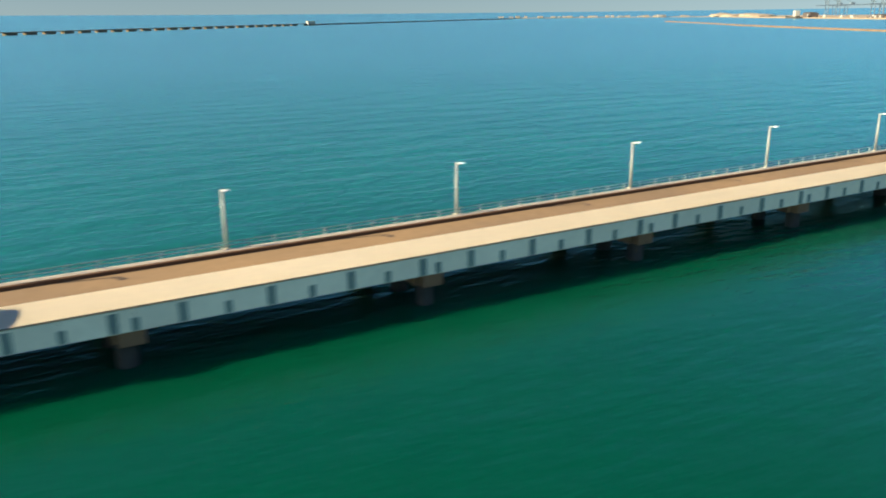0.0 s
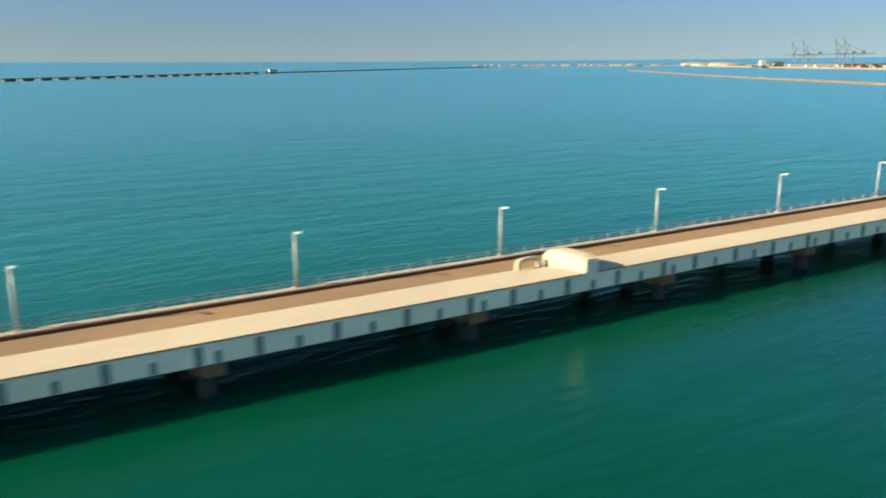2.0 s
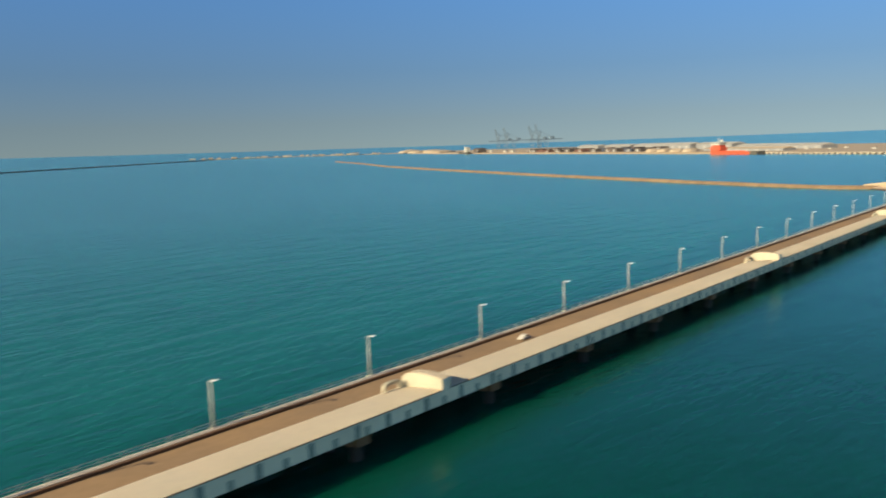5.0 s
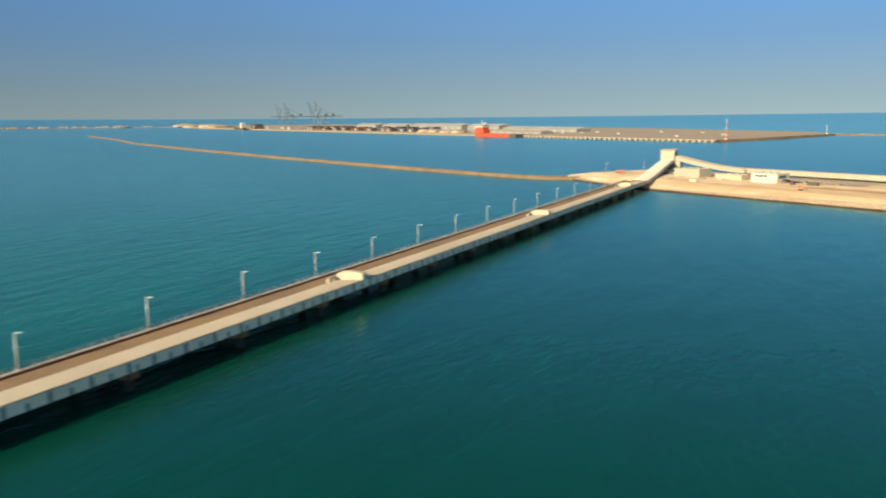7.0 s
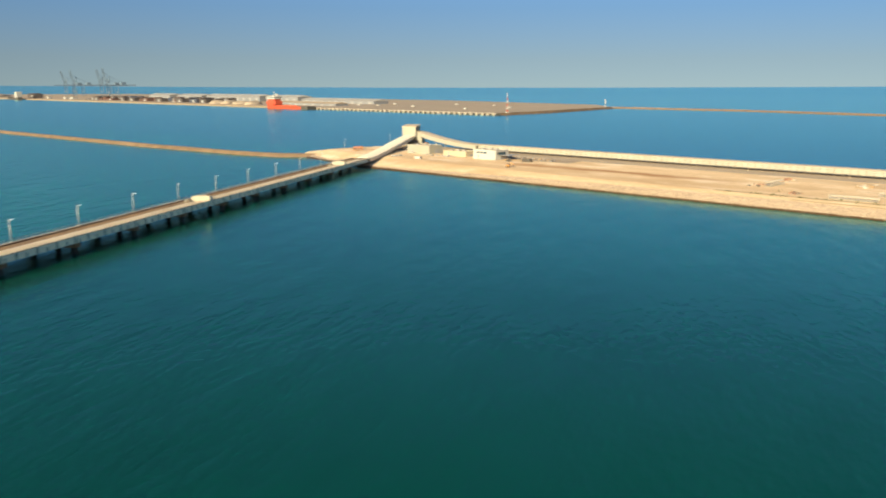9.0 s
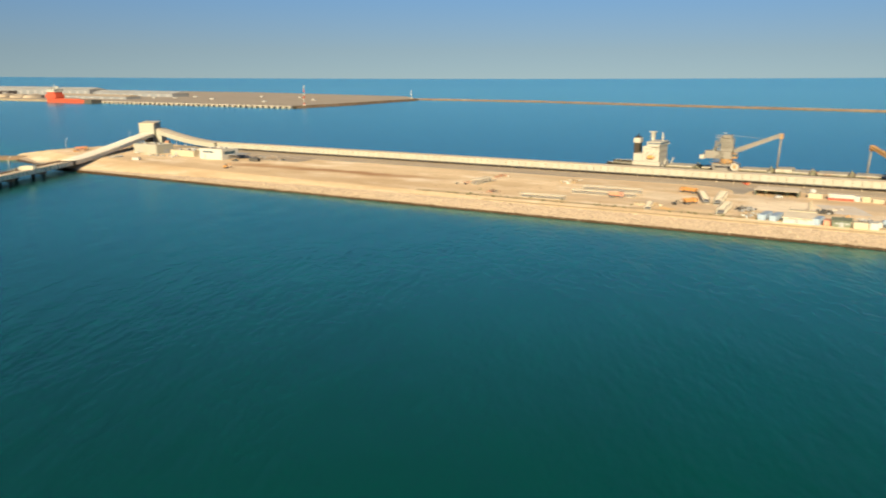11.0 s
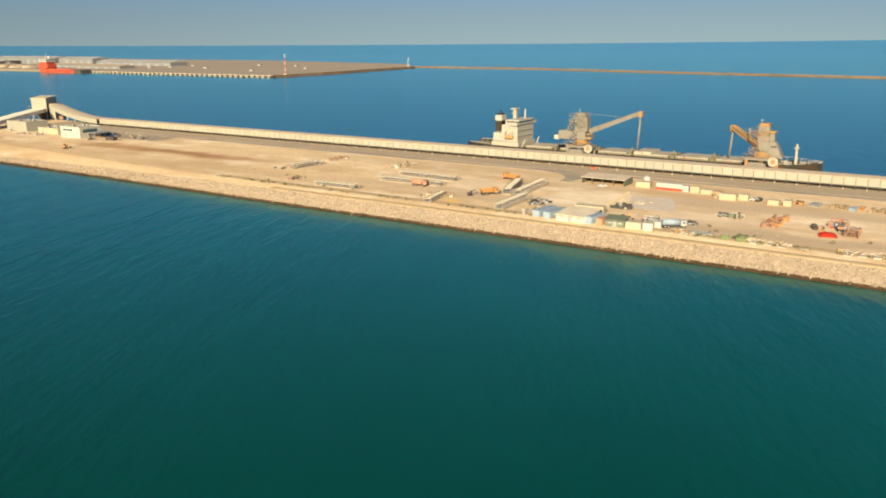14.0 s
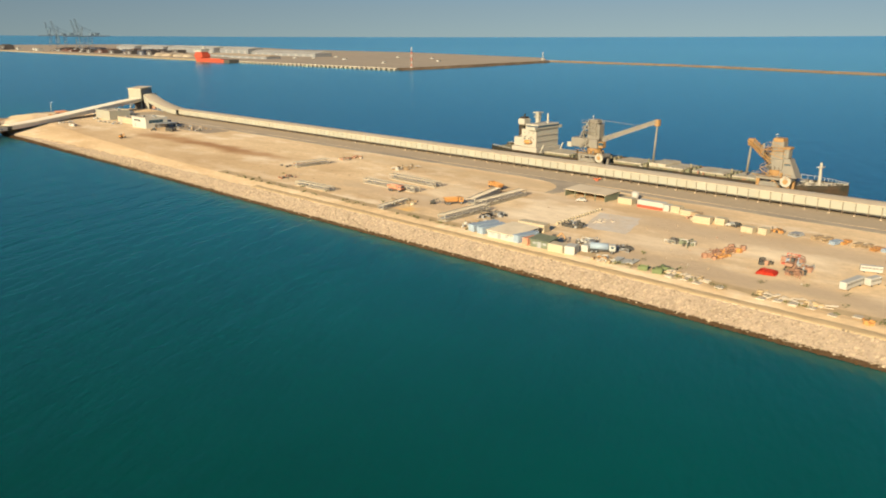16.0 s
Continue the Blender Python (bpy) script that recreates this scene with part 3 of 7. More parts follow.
M_DARK = mat("dark_machinery", (0.06, 0.06, 0.055), 0.7, stain=0.4, stain_scale=0.5, dirt=(0.14, 0.1, 0.06))
M_GLASS = mat("window_glass", (0.03, 0.06, 0.08), 0.08, spec=0.8)
M_ORANGE = mat("orange_paint", (0.42, 0.21, 0.065), 0.55, stain=0.35, stain_scale=0.4, dirt=(0.45, 0.22, 0.08))
M_RED = mat("red_paint", (0.3528, 0.0756, 0.042), 0.5, stain=0.25, stain_scale=0.2, dirt=(0.4, 0.06, 0.04))
M_BLUE = mat("blue_paint", (0.27, 0.31, 0.35), 0.55, stain=0.35, stain_scale=0.4, dirt=(0.2, 0.25, 0.3))
M_GREEN = mat("green_paint", (0.14, 0.16, 0.07), 0.6, stain=0.35, stain_scale=0.4)
M_RUST = mat("rusty_steel", (0.32, 0.185, 0.115), 0.85, stain=0.6, stain_scale=0.8, dirt=(0.2, 0.1, 0.06))
M_TYRE = mat("tyre_rubber", (0.025, 0.025, 0.025), 0.9)
M_TRUSS = mat("truss_grey_steel", (0.42, 0.36, 0.27), 0.6, stain=0.4, stain_scale=0.5)
# the cranes' blue grey has distance haze put into the base colour
M_CRANE = mat("crane_haze_blue", (0.115, 0.155, 0.20), 0.6, stain=0.3, stain_scale=0.05)
M_TIMBER = mat("weathered_timber", (0.3528, 0.252, 0.1428), 0.9, stain=0.4, stain_scale=0.6)
M_BUSH = mat("dry_scrub_leaf", (0.10, 0.10, 0.035), 0.9, per_object=0.2)
M_PLANT = mat("plant_grey_haze", (0.20, 0.20, 0.20), 0.8, stain=0.4, stain_scale=0.02)


# ---- the island's surfaces ----
def strip(name, pts, z, material, label, cat="ground", thick=0.012):
    bm = bmesh.new()
    lo = [bm.verts.new((s, w, z)) for s, w in pts]
    r = bmesh.ops.extrude_face_region(bm, geom=[bm.faces.new(lo)])
    bmesh.ops.translate(bm, vec=(0, 0, thick), verts=[v for v in r['geom'] if isinstance(v, bmesh.types.BMVert)])
    ob = mesh_ob(name, bm, material)
    ob.matrix_world = ISL
    return tagged(ob, label, cat, kind="structure")


def wavy(s0, s1, w0, w1, amp, step=9.0):
    """A long band with slightly uneven edges."""
    n = int((s1 - s0) / step)
    a = [(s0 + (s1 - s0) * i / n, w0 + random.uniform(-amp, amp)) for i in range(n + 1)]
    b = [(s0 + (s1 - s0) * i / n, w1 + random.uniform(-amp, amp)) for i in range(n + 1)]
    return a + b[::-1]


random.seed(11)
strip("road", wavy(-30, 555, 78.0, 97.0, 0.4), GROUND + 0.004, M_DUST, "dusty brown service road along the conveyor", "road")
strip("road", wavy(-20, 555, 73.6, 77.4, 0.35), GROUND + 0.008, M_ASPHALT, "narrow grey asphalt lane edged with sand", "road")
strip("track", wavy(185, 555, 9.3, 12.2, 0.35), GROUND + 0.004, M_TRACK, "darker ochre packed earth track behind the revetment", "track")
strip("road", [(270, 73.8), (291, 73.8), (290, 70), (288.5, 66), (288, 61), (287.5, 58), (284.5, 58), (284, 62), (282.5, 66.5), (279.5, 70), (275, 72.4)], GROUND + 0.012, M_ASPHALT, "grey asphalt turning off the lane", "road")
strip("track", wavy(-38, 88, 59.0, 72.5, 0.8), GROUND + 0.004, mat("worked_earth", (0.40, 0.31, 0.21), 0.95, stain=0.6, stain_scale=0.07, grain=0.4, grain_scale=0.5, dirt=(0.26, 0.20, 0.135)), "darker worked earth between the plant buildings and the road", "track")
strip("slab", [(311.7, 46.3), (313.2, 42.4), (314.4, 38.1), (316.3, 34.0), (317.2, 31.0), (320.8, 30.4), (324.6, 31.3), (328.6, 31.2), (327.9, 34.8), (326.0, 38.9), (325.3, 42.6), (323.4, 45.4), (322.6, 48.2), (319.0, 47.2), (315.4, 47.3)], GROUND + 0.006, mat("slab_pour", (0.60, 0.52, 0.43), 0.9, stain=0.85, stain_scale=0.22, grain=0.3, grain_scale=0.6, dirt=(0.60, 0.45, 0.28)), "pale grey concrete slab lying in the sand", "slab")


def rock_verts(rng, size):
    """A lump of twelve corners, irregular."""
    t = (1 + 5 ** 0.5) / 2
    v = np.array([(-1, t, 0), (1, t, 0), (-1, -t, 0), (1, -t, 0), (0, -1, t), (0, 1, t), (0, -1, -t), (0, 1, -t), (t, 0, -1), (t, 0, 1), (-t, 0, -1), (-t, 0, 1)]) / 1.9
    v = v * rng.uniform(0.65, 1.25, (12, 1)) * rng.uniform(0.7, 1.3, 3)
    a = rng.uniform(0, 6.28)
    c, s = math.cos(a), math.sin(a)
    v = v @ np.array(((c, -s, 0), (s, c, 0), (0, 0, 1)))
    return v * size


ICO = [(0, 11, 5), (0, 5, 1), (0, 1, 7), (0, 7, 10), (0, 10, 11), (1, 5, 9), (5, 11, 4), (11, 10, 2), (10, 7, 6), (7, 1, 8),
       (3, 9, 4), (3, 4, 2), (3, 2, 6), (3, 6, 8), (3, 8, 9), (4, 9, 5), (2, 4, 11), (6, 2, 10), (8, 6, 7), (9, 8, 1)]


def rocks_mesh(name, places, sizes, material, rng):
    vs, fs = [], []
    for (x, y, z), s in zip(places, sizes):
        k = len(vs) * 12
        vs.append(rock_verts(rng, s) + (x, y, z))
        fs.extend((a + k, b + k, c + k) for a, b, c in ICO)
    me = bpy.data.meshes.new(name)
    me.from_pydata(np.concatenate(vs).tolist(), [], fs)
    me.materials.append(material)
    return me


def island_rock_material(name, dry, spread):
    """Broken stone: every lump its own tone."""
    m = mat(name, dry, 0.9, stain=0.4, stain_scale=0.5, bump=0.3, bump_scale=2.0)
    nt = m.node_tree
    b = nt.nodes["Principled BSDF"]
    src = b.inputs["Base Color"].links[0].from_socket
    g = nt.nodes.new("ShaderNodeNewGeometry")
    r = nt.nodes.new("ShaderNodeMapRange")
    r.inputs["To Min"].default_value, r.inputs["To Max"].default_value = 1 - spread, 1 + spread
    h = nt.nodes.new("ShaderNodeHueSaturation")
    nt.links.new(g.outputs["Random Per Island"], r.inputs["Value"])
    nt.links.new(r.outputs[0], h.inputs["Value"])
    nt.links.new(src, h.inputs["Color"])
    nt.links.new(h.outputs[0], b.inputs["Base Color"])
    return m


M_LUMPS = island_rock_material("armour_stone", (0.35, 0.265, 0.18), 0.38)
M_WETLUMPS = island_rock_material("wet_stone", (0.0714, 0.042, 0.01848), 0.3)


def build_revetment():
    rng = np.random.default_rng(3)
    rv = thing("revetment", ISL, "sloping rubble revetment of beige broken rock, dark at the waterline", "revetment", kind="structure")
    n = 38000
    s = rng.uniform(-30, 545, n)
    f = rng.uniform(0, 1, n) ** 0.95
    w = -0.6 + 5.2 * f + rng.normal(0, 0.12, n)
    z = -0.32 + 3.3 * f + rng.normal(0, 0.04, n)
    size = rng.uniform(0.12, 0.26, n) * np.where(rng.uniform(0, 1, n) < 0.06, 1.4, 1.0)
    z = z * np.interp(s, (0, 60, 140, 220), (0.4, 0.6, 0.88, 1.0))
    w = w + np.where(s < 0, -s * 0.22, 0) - 1.0 * np.clip((s - 140) / 80, 0, 1)
    wet = z < 0.42 + rng.normal(0, 0.10, n)
    # the shore by the bridge is a bare sand bank, stony only at the water
    keep = wet | (rng.uniform(0, 1, n) < np.clip((s - 25) / 130, 0, 1))
    s, f, w, z, size, wet = s[keep], f[keep], w[keep], z[keep], size[keep], wet[keep]
    n = len(s)
    near = (~wet) & (s > 350) & (s < 400) & (size > 0.235)
    pick = np.where(near)[0][:290]
    chosen = np.zeros(n, bool)
    chosen[pick] = True
    P = np.stack([s, w, z], 1)
    for name, sel, m, label in (("rock_bank", (~wet) & (~chosen), M_LUMPS, "beige broken rock"), ("wet_rock_bank", wet, M_WETLUMPS, "dark wet rock at the waterline")):
        o = new(name, rocks_mesh(name, P[sel], size[sel], m, rng))
        o.parent = rv
        tagged(o, label, kind="stuff")
    meshes = [rocks_mesh("rock", [(0, 0, 0)], [1.0], M_ROCK, rng) for _ in range(14)]
    for i in pick:
        o = new("rock", meshes[i % 14])
        o.parent = rv
        o.location = P[i]
        k = size[i] * 1.05
        o.scale = (k, k, k)
        o.rotation_euler = (rng.uniform(-0.4, 0.4), rng.uniform(-0.4, 0.4), rng.uniform(0, 6.28))
    bm = bmesh.new()
    rows = []
    for i in range(110):
        s_ = 215 + 330 * i / 109
        j = rng.uniform(-0.12, 0.12, 5)
        rows.append([bm.verts.new((s_, w_ + j[k], z_ + (j[k] * 0.35 if 0 < k < 4 else 0))) for k, (w_, z_) in
                     enumerate(((3.3, 2.8), (3.7, 3.14), (4.3, 3.26), (5.1, 3.28), (6.2, 3.25)))])
    for a, b in zip(rows, rows[1:]):
        for k in range(4):
            bm.faces.new((a[k], b[k], b[k + 1], a[k + 1]))
    part("crest_berm", bm, M_TRACK, rv, "pale earth crest along the top of the rocks")


build_revetment()


def build_scrub():
    rng = np.random.default_rng(8)
    vs, fs = [], []
    for i in range(150):
        s = rng.uniform(190, 520)
        w = rng.uniform(8.2, 9.6) if rng.uniform() < 0.75 else rng.uniform(12, 24)
        r = rng.uniform(0.15, 0.5)
        for j in range(26):
            c = np.array((s, w, GROUND + 0.1)) + rng.normal(0, r, 3) * (1, 1, 0.5) + (0, 0, r * 0.6)
            a, b = rng.normal(0, 0.16, 3), rng.normal(0, 0.16, 3)
            k = len(vs)
            vs += [c, c + a, c + b]
            fs.append((k, k + 1, k + 2))
    me = bpy.data.meshes.new("scrub")
    me.from_pydata([tuple(v) for v in vs], [], fs)
    me.materials.append(M_BUSH)
    ob = new("scrub", me)
    ob.matrix_world = ISL
    tagged(ob, "low dry scrub dotted along the crest of the revetment", "scrub", kind="stuff")


build_scrub()


# ---- conveyor on the island ----
GW0, GW1, GZ0, GZ1 = 88.3, 95.0, 4.7, 7.1
LEG_S0, LEG_S1 = 6.0, 545.0


def build_island_gallery():
    g = thing("conveyor_gallery", ISL, "long cream conveyor gallery on short legs along the quay road", "conveyor")
    prof = [(GW0 - 0.15, GZ1 - 0.05), (GW0 + 1.2, GZ1 + 0.12), ((GW0 + GW1) / 2, GZ1 + 0.3), (GW1 - 1.2, GZ1 + 0.12), (GW1 + 0.15, GZ1 - 0.05),
            (GW1 + 0.15, GZ1 - 0.2), ((GW0 + GW1) / 2, GZ1 + 0.15), (GW0 - 0.15, GZ1 - 0.2)]
    bm = bmesh.new()
    extrude_profile(bm, prof, LEG_S0, LEG_S1)
    part("roof", bm, M_CONV_ROOF, g, "dusty cream sheet roof")
    bm = bmesh.new()
    box(bm, LEG_S0, LEG_S1, GW0 + 0.3, GW1 - 0.3, GZ0, GZ0 + 0.4)
    part("floor", bm, M_GREY, g)
    bm = bmesh.new()
    box(bm, LEG_S0, LEG_S1, GW1 - 0.12, GW1, GZ0, GZ1 - 0.2)
    part("back_wall", bm, M_CREAM, g)
    # dark strip added for the shadow line between the wall and the ground
    part("bottom_chord", bmesh_box(LEG_S0, LEG_S1, GW0 + 0.22, GW0 + 0.42, GZ0 - 0.4, GZ0), M_DARK, g, "dark strip painted as the shade under the wall")
    pm = lm = fm = None
    step = 3.1
    n = int((LEG_S1 - LEG_S0) / step)
    for i in range(n):
        x = LEG_S0 + i * step
        if pm is None:
            bm = bmesh.new()
            box(bm, 0.09, step - 0.09, 0.0, 0.12, GZ0, GZ1 - 0.2, bevel=0.03)
            o = part("wall_panel", bm, M_CONV_WALL, g, "cream sheet wall panel")
            pm = o.data
            bm = bmesh.new()
            box(bm, -0.09, 0.09, 0.04, 0.2, GROUND - 0.02, GZ1 - 0.22)
            l = part("leg", bm, M_LEG, g, "slim brown upright")
            lm = l.data
        else:
            o = new("wall_panel", pm)
            l = new("leg", lm)
            o.parent = l.parent = g
        o.location = (x, GW0, 0)
        l.location = (x, GW0 - 0.06, 0)
        if i % 2 == 0:
            if fm is None:
                bm = bmesh.new()
                box(bm, -0.28, 0.28, -0.1, 0.4, GROUND - 0.05, GROUND + 0.3)
                f = part("footing", bm, M_DUST, g)
                fm = f.data
            else:
                f = new("footing", fm)
                f.parent = g
            f.location = (x, GW0 - 0.3, 0)
    return g


M_CONV_ROOF = mat("dusty_roof_sheet", (0.50, 0.41, 0.29), 0.7, stain=0.4, stain_scale=0.06, grain=0.3, grain_scale=0.4, dirt=(0.46, 0.34, 0.2))
M_LEG = mat("brown_upright", (0.17, 0.125, 0.085), 0.85, stain=0.4, stain_scale=0.5)
M_TOWER = mat("tower_sheet", (0.30, 0.285, 0.225), 0.6, stain=0.35, stain_scale=0.15, grain=0.2, grain_scale=0.8, dirt=(0.34, 0.27, 0.17))
M_CONV_WALL = mat("cream_wall_sheet", (0.315, 0.30, 0.235), 0.6, stain=0.3, stain_scale=0.3, dirt=(0.38, 0.3, 0.18), per_object=0.07)
build_island_gallery()


def sweep_gallery(parent, pts, half, hgt, name_top, m_roof, m_wall):
    """A covered gallery along a line of points: walls, roof, underside."""
    secs = []
    for i, p in enumerate(pts):
        p = Vector(p)
        d = (Vector(pts[min(i + 1, len(pts) - 1)]) - Vector(pts[max(i - 1, 0)]))
        d.z = 0
        d.normalize()
        side = Vector((-d.y, d.x, 0))
        secs.append((p, side))
    bw, br = bmesh.new(), bmesh.new()
    for sgn in (-1, 1):
        prev = None
        for p, sd in secs:
            a = p + sd * half * sgn
            b = a - sd * 0.15 * sgn
            q = [bw.verts.new(v) for v in (a, a + Vector((0, 0, -hgt)), b + Vector((0, 0, -hgt)), b)]
            if prev:
                for j in range(4):
                    bw.faces.new((prev[j], prev[(j + 1) % 4], q[(j + 1) % 4], q[j]))
            prev = q
    prev = None
    for p, sd in secs:
        prof = [(-half - 0.15, -0.04), (-half * 0.6, 0.2), (0, 0.32), (half * 0.6, 0.2), (half + 0.15, -0.04), (0, 0.05)]
        q = [br.verts.new(p + sd * a + Vector((0, 0, b))) for a, b in prof]
        if prev:
            for j in range(6):
                br.faces.new((prev[j], prev[(j + 1) % 6], q[(j + 1) % 6], q[j]))
        else:
            br.faces.new(q)
        prev = q
    br.faces.new(prev[::-1])
    bf = bmesh.new()
    prev = None
    for p, sd in secs:
        q = [bf.verts.new(p + sd * a + Vector((0, 0, -hgt + b))) for a, b in ((-half + 0.2, 0), (half - 0.2, 0), (half - 0.2, 0.3), (-half + 0.2, 0.3))]
        if prev:
            for j in range(4):
                bf.faces.new((prev[j], prev[(j + 1) % 4], q[(j + 1) % 4], q[j]))
        prev = q
    part("wall", bw, m_wall, parent)
    part("roof", br, m_roof, parent, name_top)
    part("floor", bf, M_GREY, parent)


def build_transfer_tower():
    t = thing("transfer_tower", pose(713.3, -5.4, GROUND), "cream clad conveyor transfer tower on steel legs", "tower")
    bm = bmesh.new()
    box(bm, -5.3, 5.3, -4.4, 4.4, 5.0, 11.9)
    part("clad_house", bm, M_TOWER, t, "pale sheet clad house")
    me = None
    for i in range(13):                       # standing seams of the sheeting
        if me is None:
            bm = bmesh.new()
            box(bm, -0.05, 0.05, -0.05, 0.0, 5.02, 11.88)
            o = part("wall_seam", bm, M_TOWER, t)
            me = o.data
        else:
            o = new("wall_seam", me)
            o.parent = t
        o.location = (-5.1 + i * 0.85, -4.4, 0)
    bm = bmesh.new()
    v = box(bm, -5.7, 5.7, -4.8, 4.8, 11.9, 12.15)
    for q in v:
        q.co.z += 0.07 * (q.co.x + 5.7)
    part("roof", bm, M_CONV_ROOF, t, "slightly sloping roof sheet")
    bm = bmesh.new()
    box(bm, -5.4, -5.3, -4.5, 4.5, 11.55, 11.89)
    part("eave_trim", bm, M_CREAM, t)
    bm = bmesh.new()
    box(bm, -3.0, 3.0, -4.52, -4.46, 9.2, 10.8)
    part("louvre", bm, M_GREY, t, "dark louvred opening")
    for x in (-5.0, 0.0, 5.0):
        for y in (-4.1, 4.1):
            bm = bmesh.new()
            box(bm, x - 0.25, x + 0.25, y - 0.25, y + 0.25, -0.3, 5.0)
            part("leg", bm, M_GREY, t, "grey steel leg")
    for y in (-4.1, 4.1):
        for xa, xb in ((-5.0, 0.0), (5.0, 0.0)):
            bm = bmesh.new()
            beam(bm, (xa, y, 0.3), (xb, y, 4.8), 0.22)
            part("brace", bm, M_GREY, t)
    for x in (-5.0, 5.0):
        bm = bmesh.new()
        beam(bm, (x, -4.1, 0.3), (x, 4.1, 4.8), 0.22)
        part("brace", bm, M_GREY, t)
    bm = bmesh.new()
    box(bm, -4.4, 4.4, -3.6, 3.6, 2.5, 2.65)
    pf = part("landing", bm, M_GREY, t, "grey grating landing")
    bm = bmesh.new()
    for y in (-3.6, 3.6):
        beam(bm, (-4.4, y, 3.6), (4.4, y, 3.6), 0.08)
        for k in range(7):
            beam(bm, (-4.4 + k * 1.466, y, 2.6), (-4.4 + k * 1.466, y, 3.6), 0.07)
    part("handrail", bm, M_GREY, pf)
    bm = bmesh.new()
    box(bm, -3.2, 4.6, -7.9, -4.56, -0.2, 8.6)
    part("discharge_house", bm, M_TOWER, t, "lower pale house where the gallery leaves")
    bm = bmesh.new()
    box(bm, -3.4, 4.8, -8.1, -4.54, 8.6, 8.8)
    part("discharge_roof", bm, M_CONV_ROOF, t)
    bm = bmesh.new()
    box(bm, -2.5, 2.5, -3.0, 3.0, 0.0, 5.0)
    part("chute", bm, M_DARK, t, "dark chute below the house")
    bm = bmesh.new()
    box(bm, -2.0, 1.0, -11.4, -9.0, -0.2, 1.8, bevel=0.1)
    part("motor_box", bm, M_RUST, t, "small rusty red motor box")

    r = thing("conveyor_ramp", pose(0, 0, 0), "cream conveyor gallery rising from the bridge to the tower", "conveyor")
    yc, half = (GAL_BACK + GAL_FRONT) / 2, 3.6
    pts = []
    for i in range(13):
        f = i / 12
        x = BR1 - 2 + (707.9 - BR1 + 2) * f
        pts.append((x, yc + (-5.4 - yc) * f, GAL_TOP + 0.05 + 4.9 * (1.35 * f ** 1.6 - 0.35 * f ** 4)))
    sweep_gallery(r, pts, half, 2.0, "cream roof of the rising gallery", M_ROOF, M_CLAD)
    for i in (4, 6, 8, 10):
        x, y, z = pts[i]
        for sg in (-1, 1):
            bm = bmesh.new()
            box(bm, x - 0.2, x + 0.2, y + sg * 3.2 - 0.2, y + sg * 3.2 + 0.2, GROUND - 0.2, z - 1.9)
            part("trestle_leg", bm, M_GREY, r)
        bm = bmesh.new()
        beam(bm, (x, y - 3.2, GROUND + 0.4), (x, y + 3.2, z - 2.2), 0.2)
        part("trestle_brace", bm, M_GREY, r)

    d = thing("conveyor_ramp", pose(0, 0, 0), "cream conveyor gallery curving down from the tower to the quay", "conveyor")
    pts = []
    for i in range(13):
        f = i / 12
        s = -47 + (LEG_S0 + 47.2) * f
        w = 90.5 + 7.0 * (1 - f) ** 1.3
        z = GZ1 + 4.9 * (1 - f) ** 1.8
        pts.append(tuple(W(s, w, z)))
    sweep_gallery(d, pts, 3.7, 2.5, "cream roof of the descending gallery", M_CONV_ROOF, M_CONV_WALL)
    for i in (3, 5, 7, 9):
        x, y, z = pts[i]
        bm = bmesh.new()
        box(bm, x - 0.25, x + 0.25, y - 0.25, y + 0.25, GROUND - 0.2, z - 2.4)
        part("trestle_leg", bm, M_GREY, d)


build_transfer_tower()


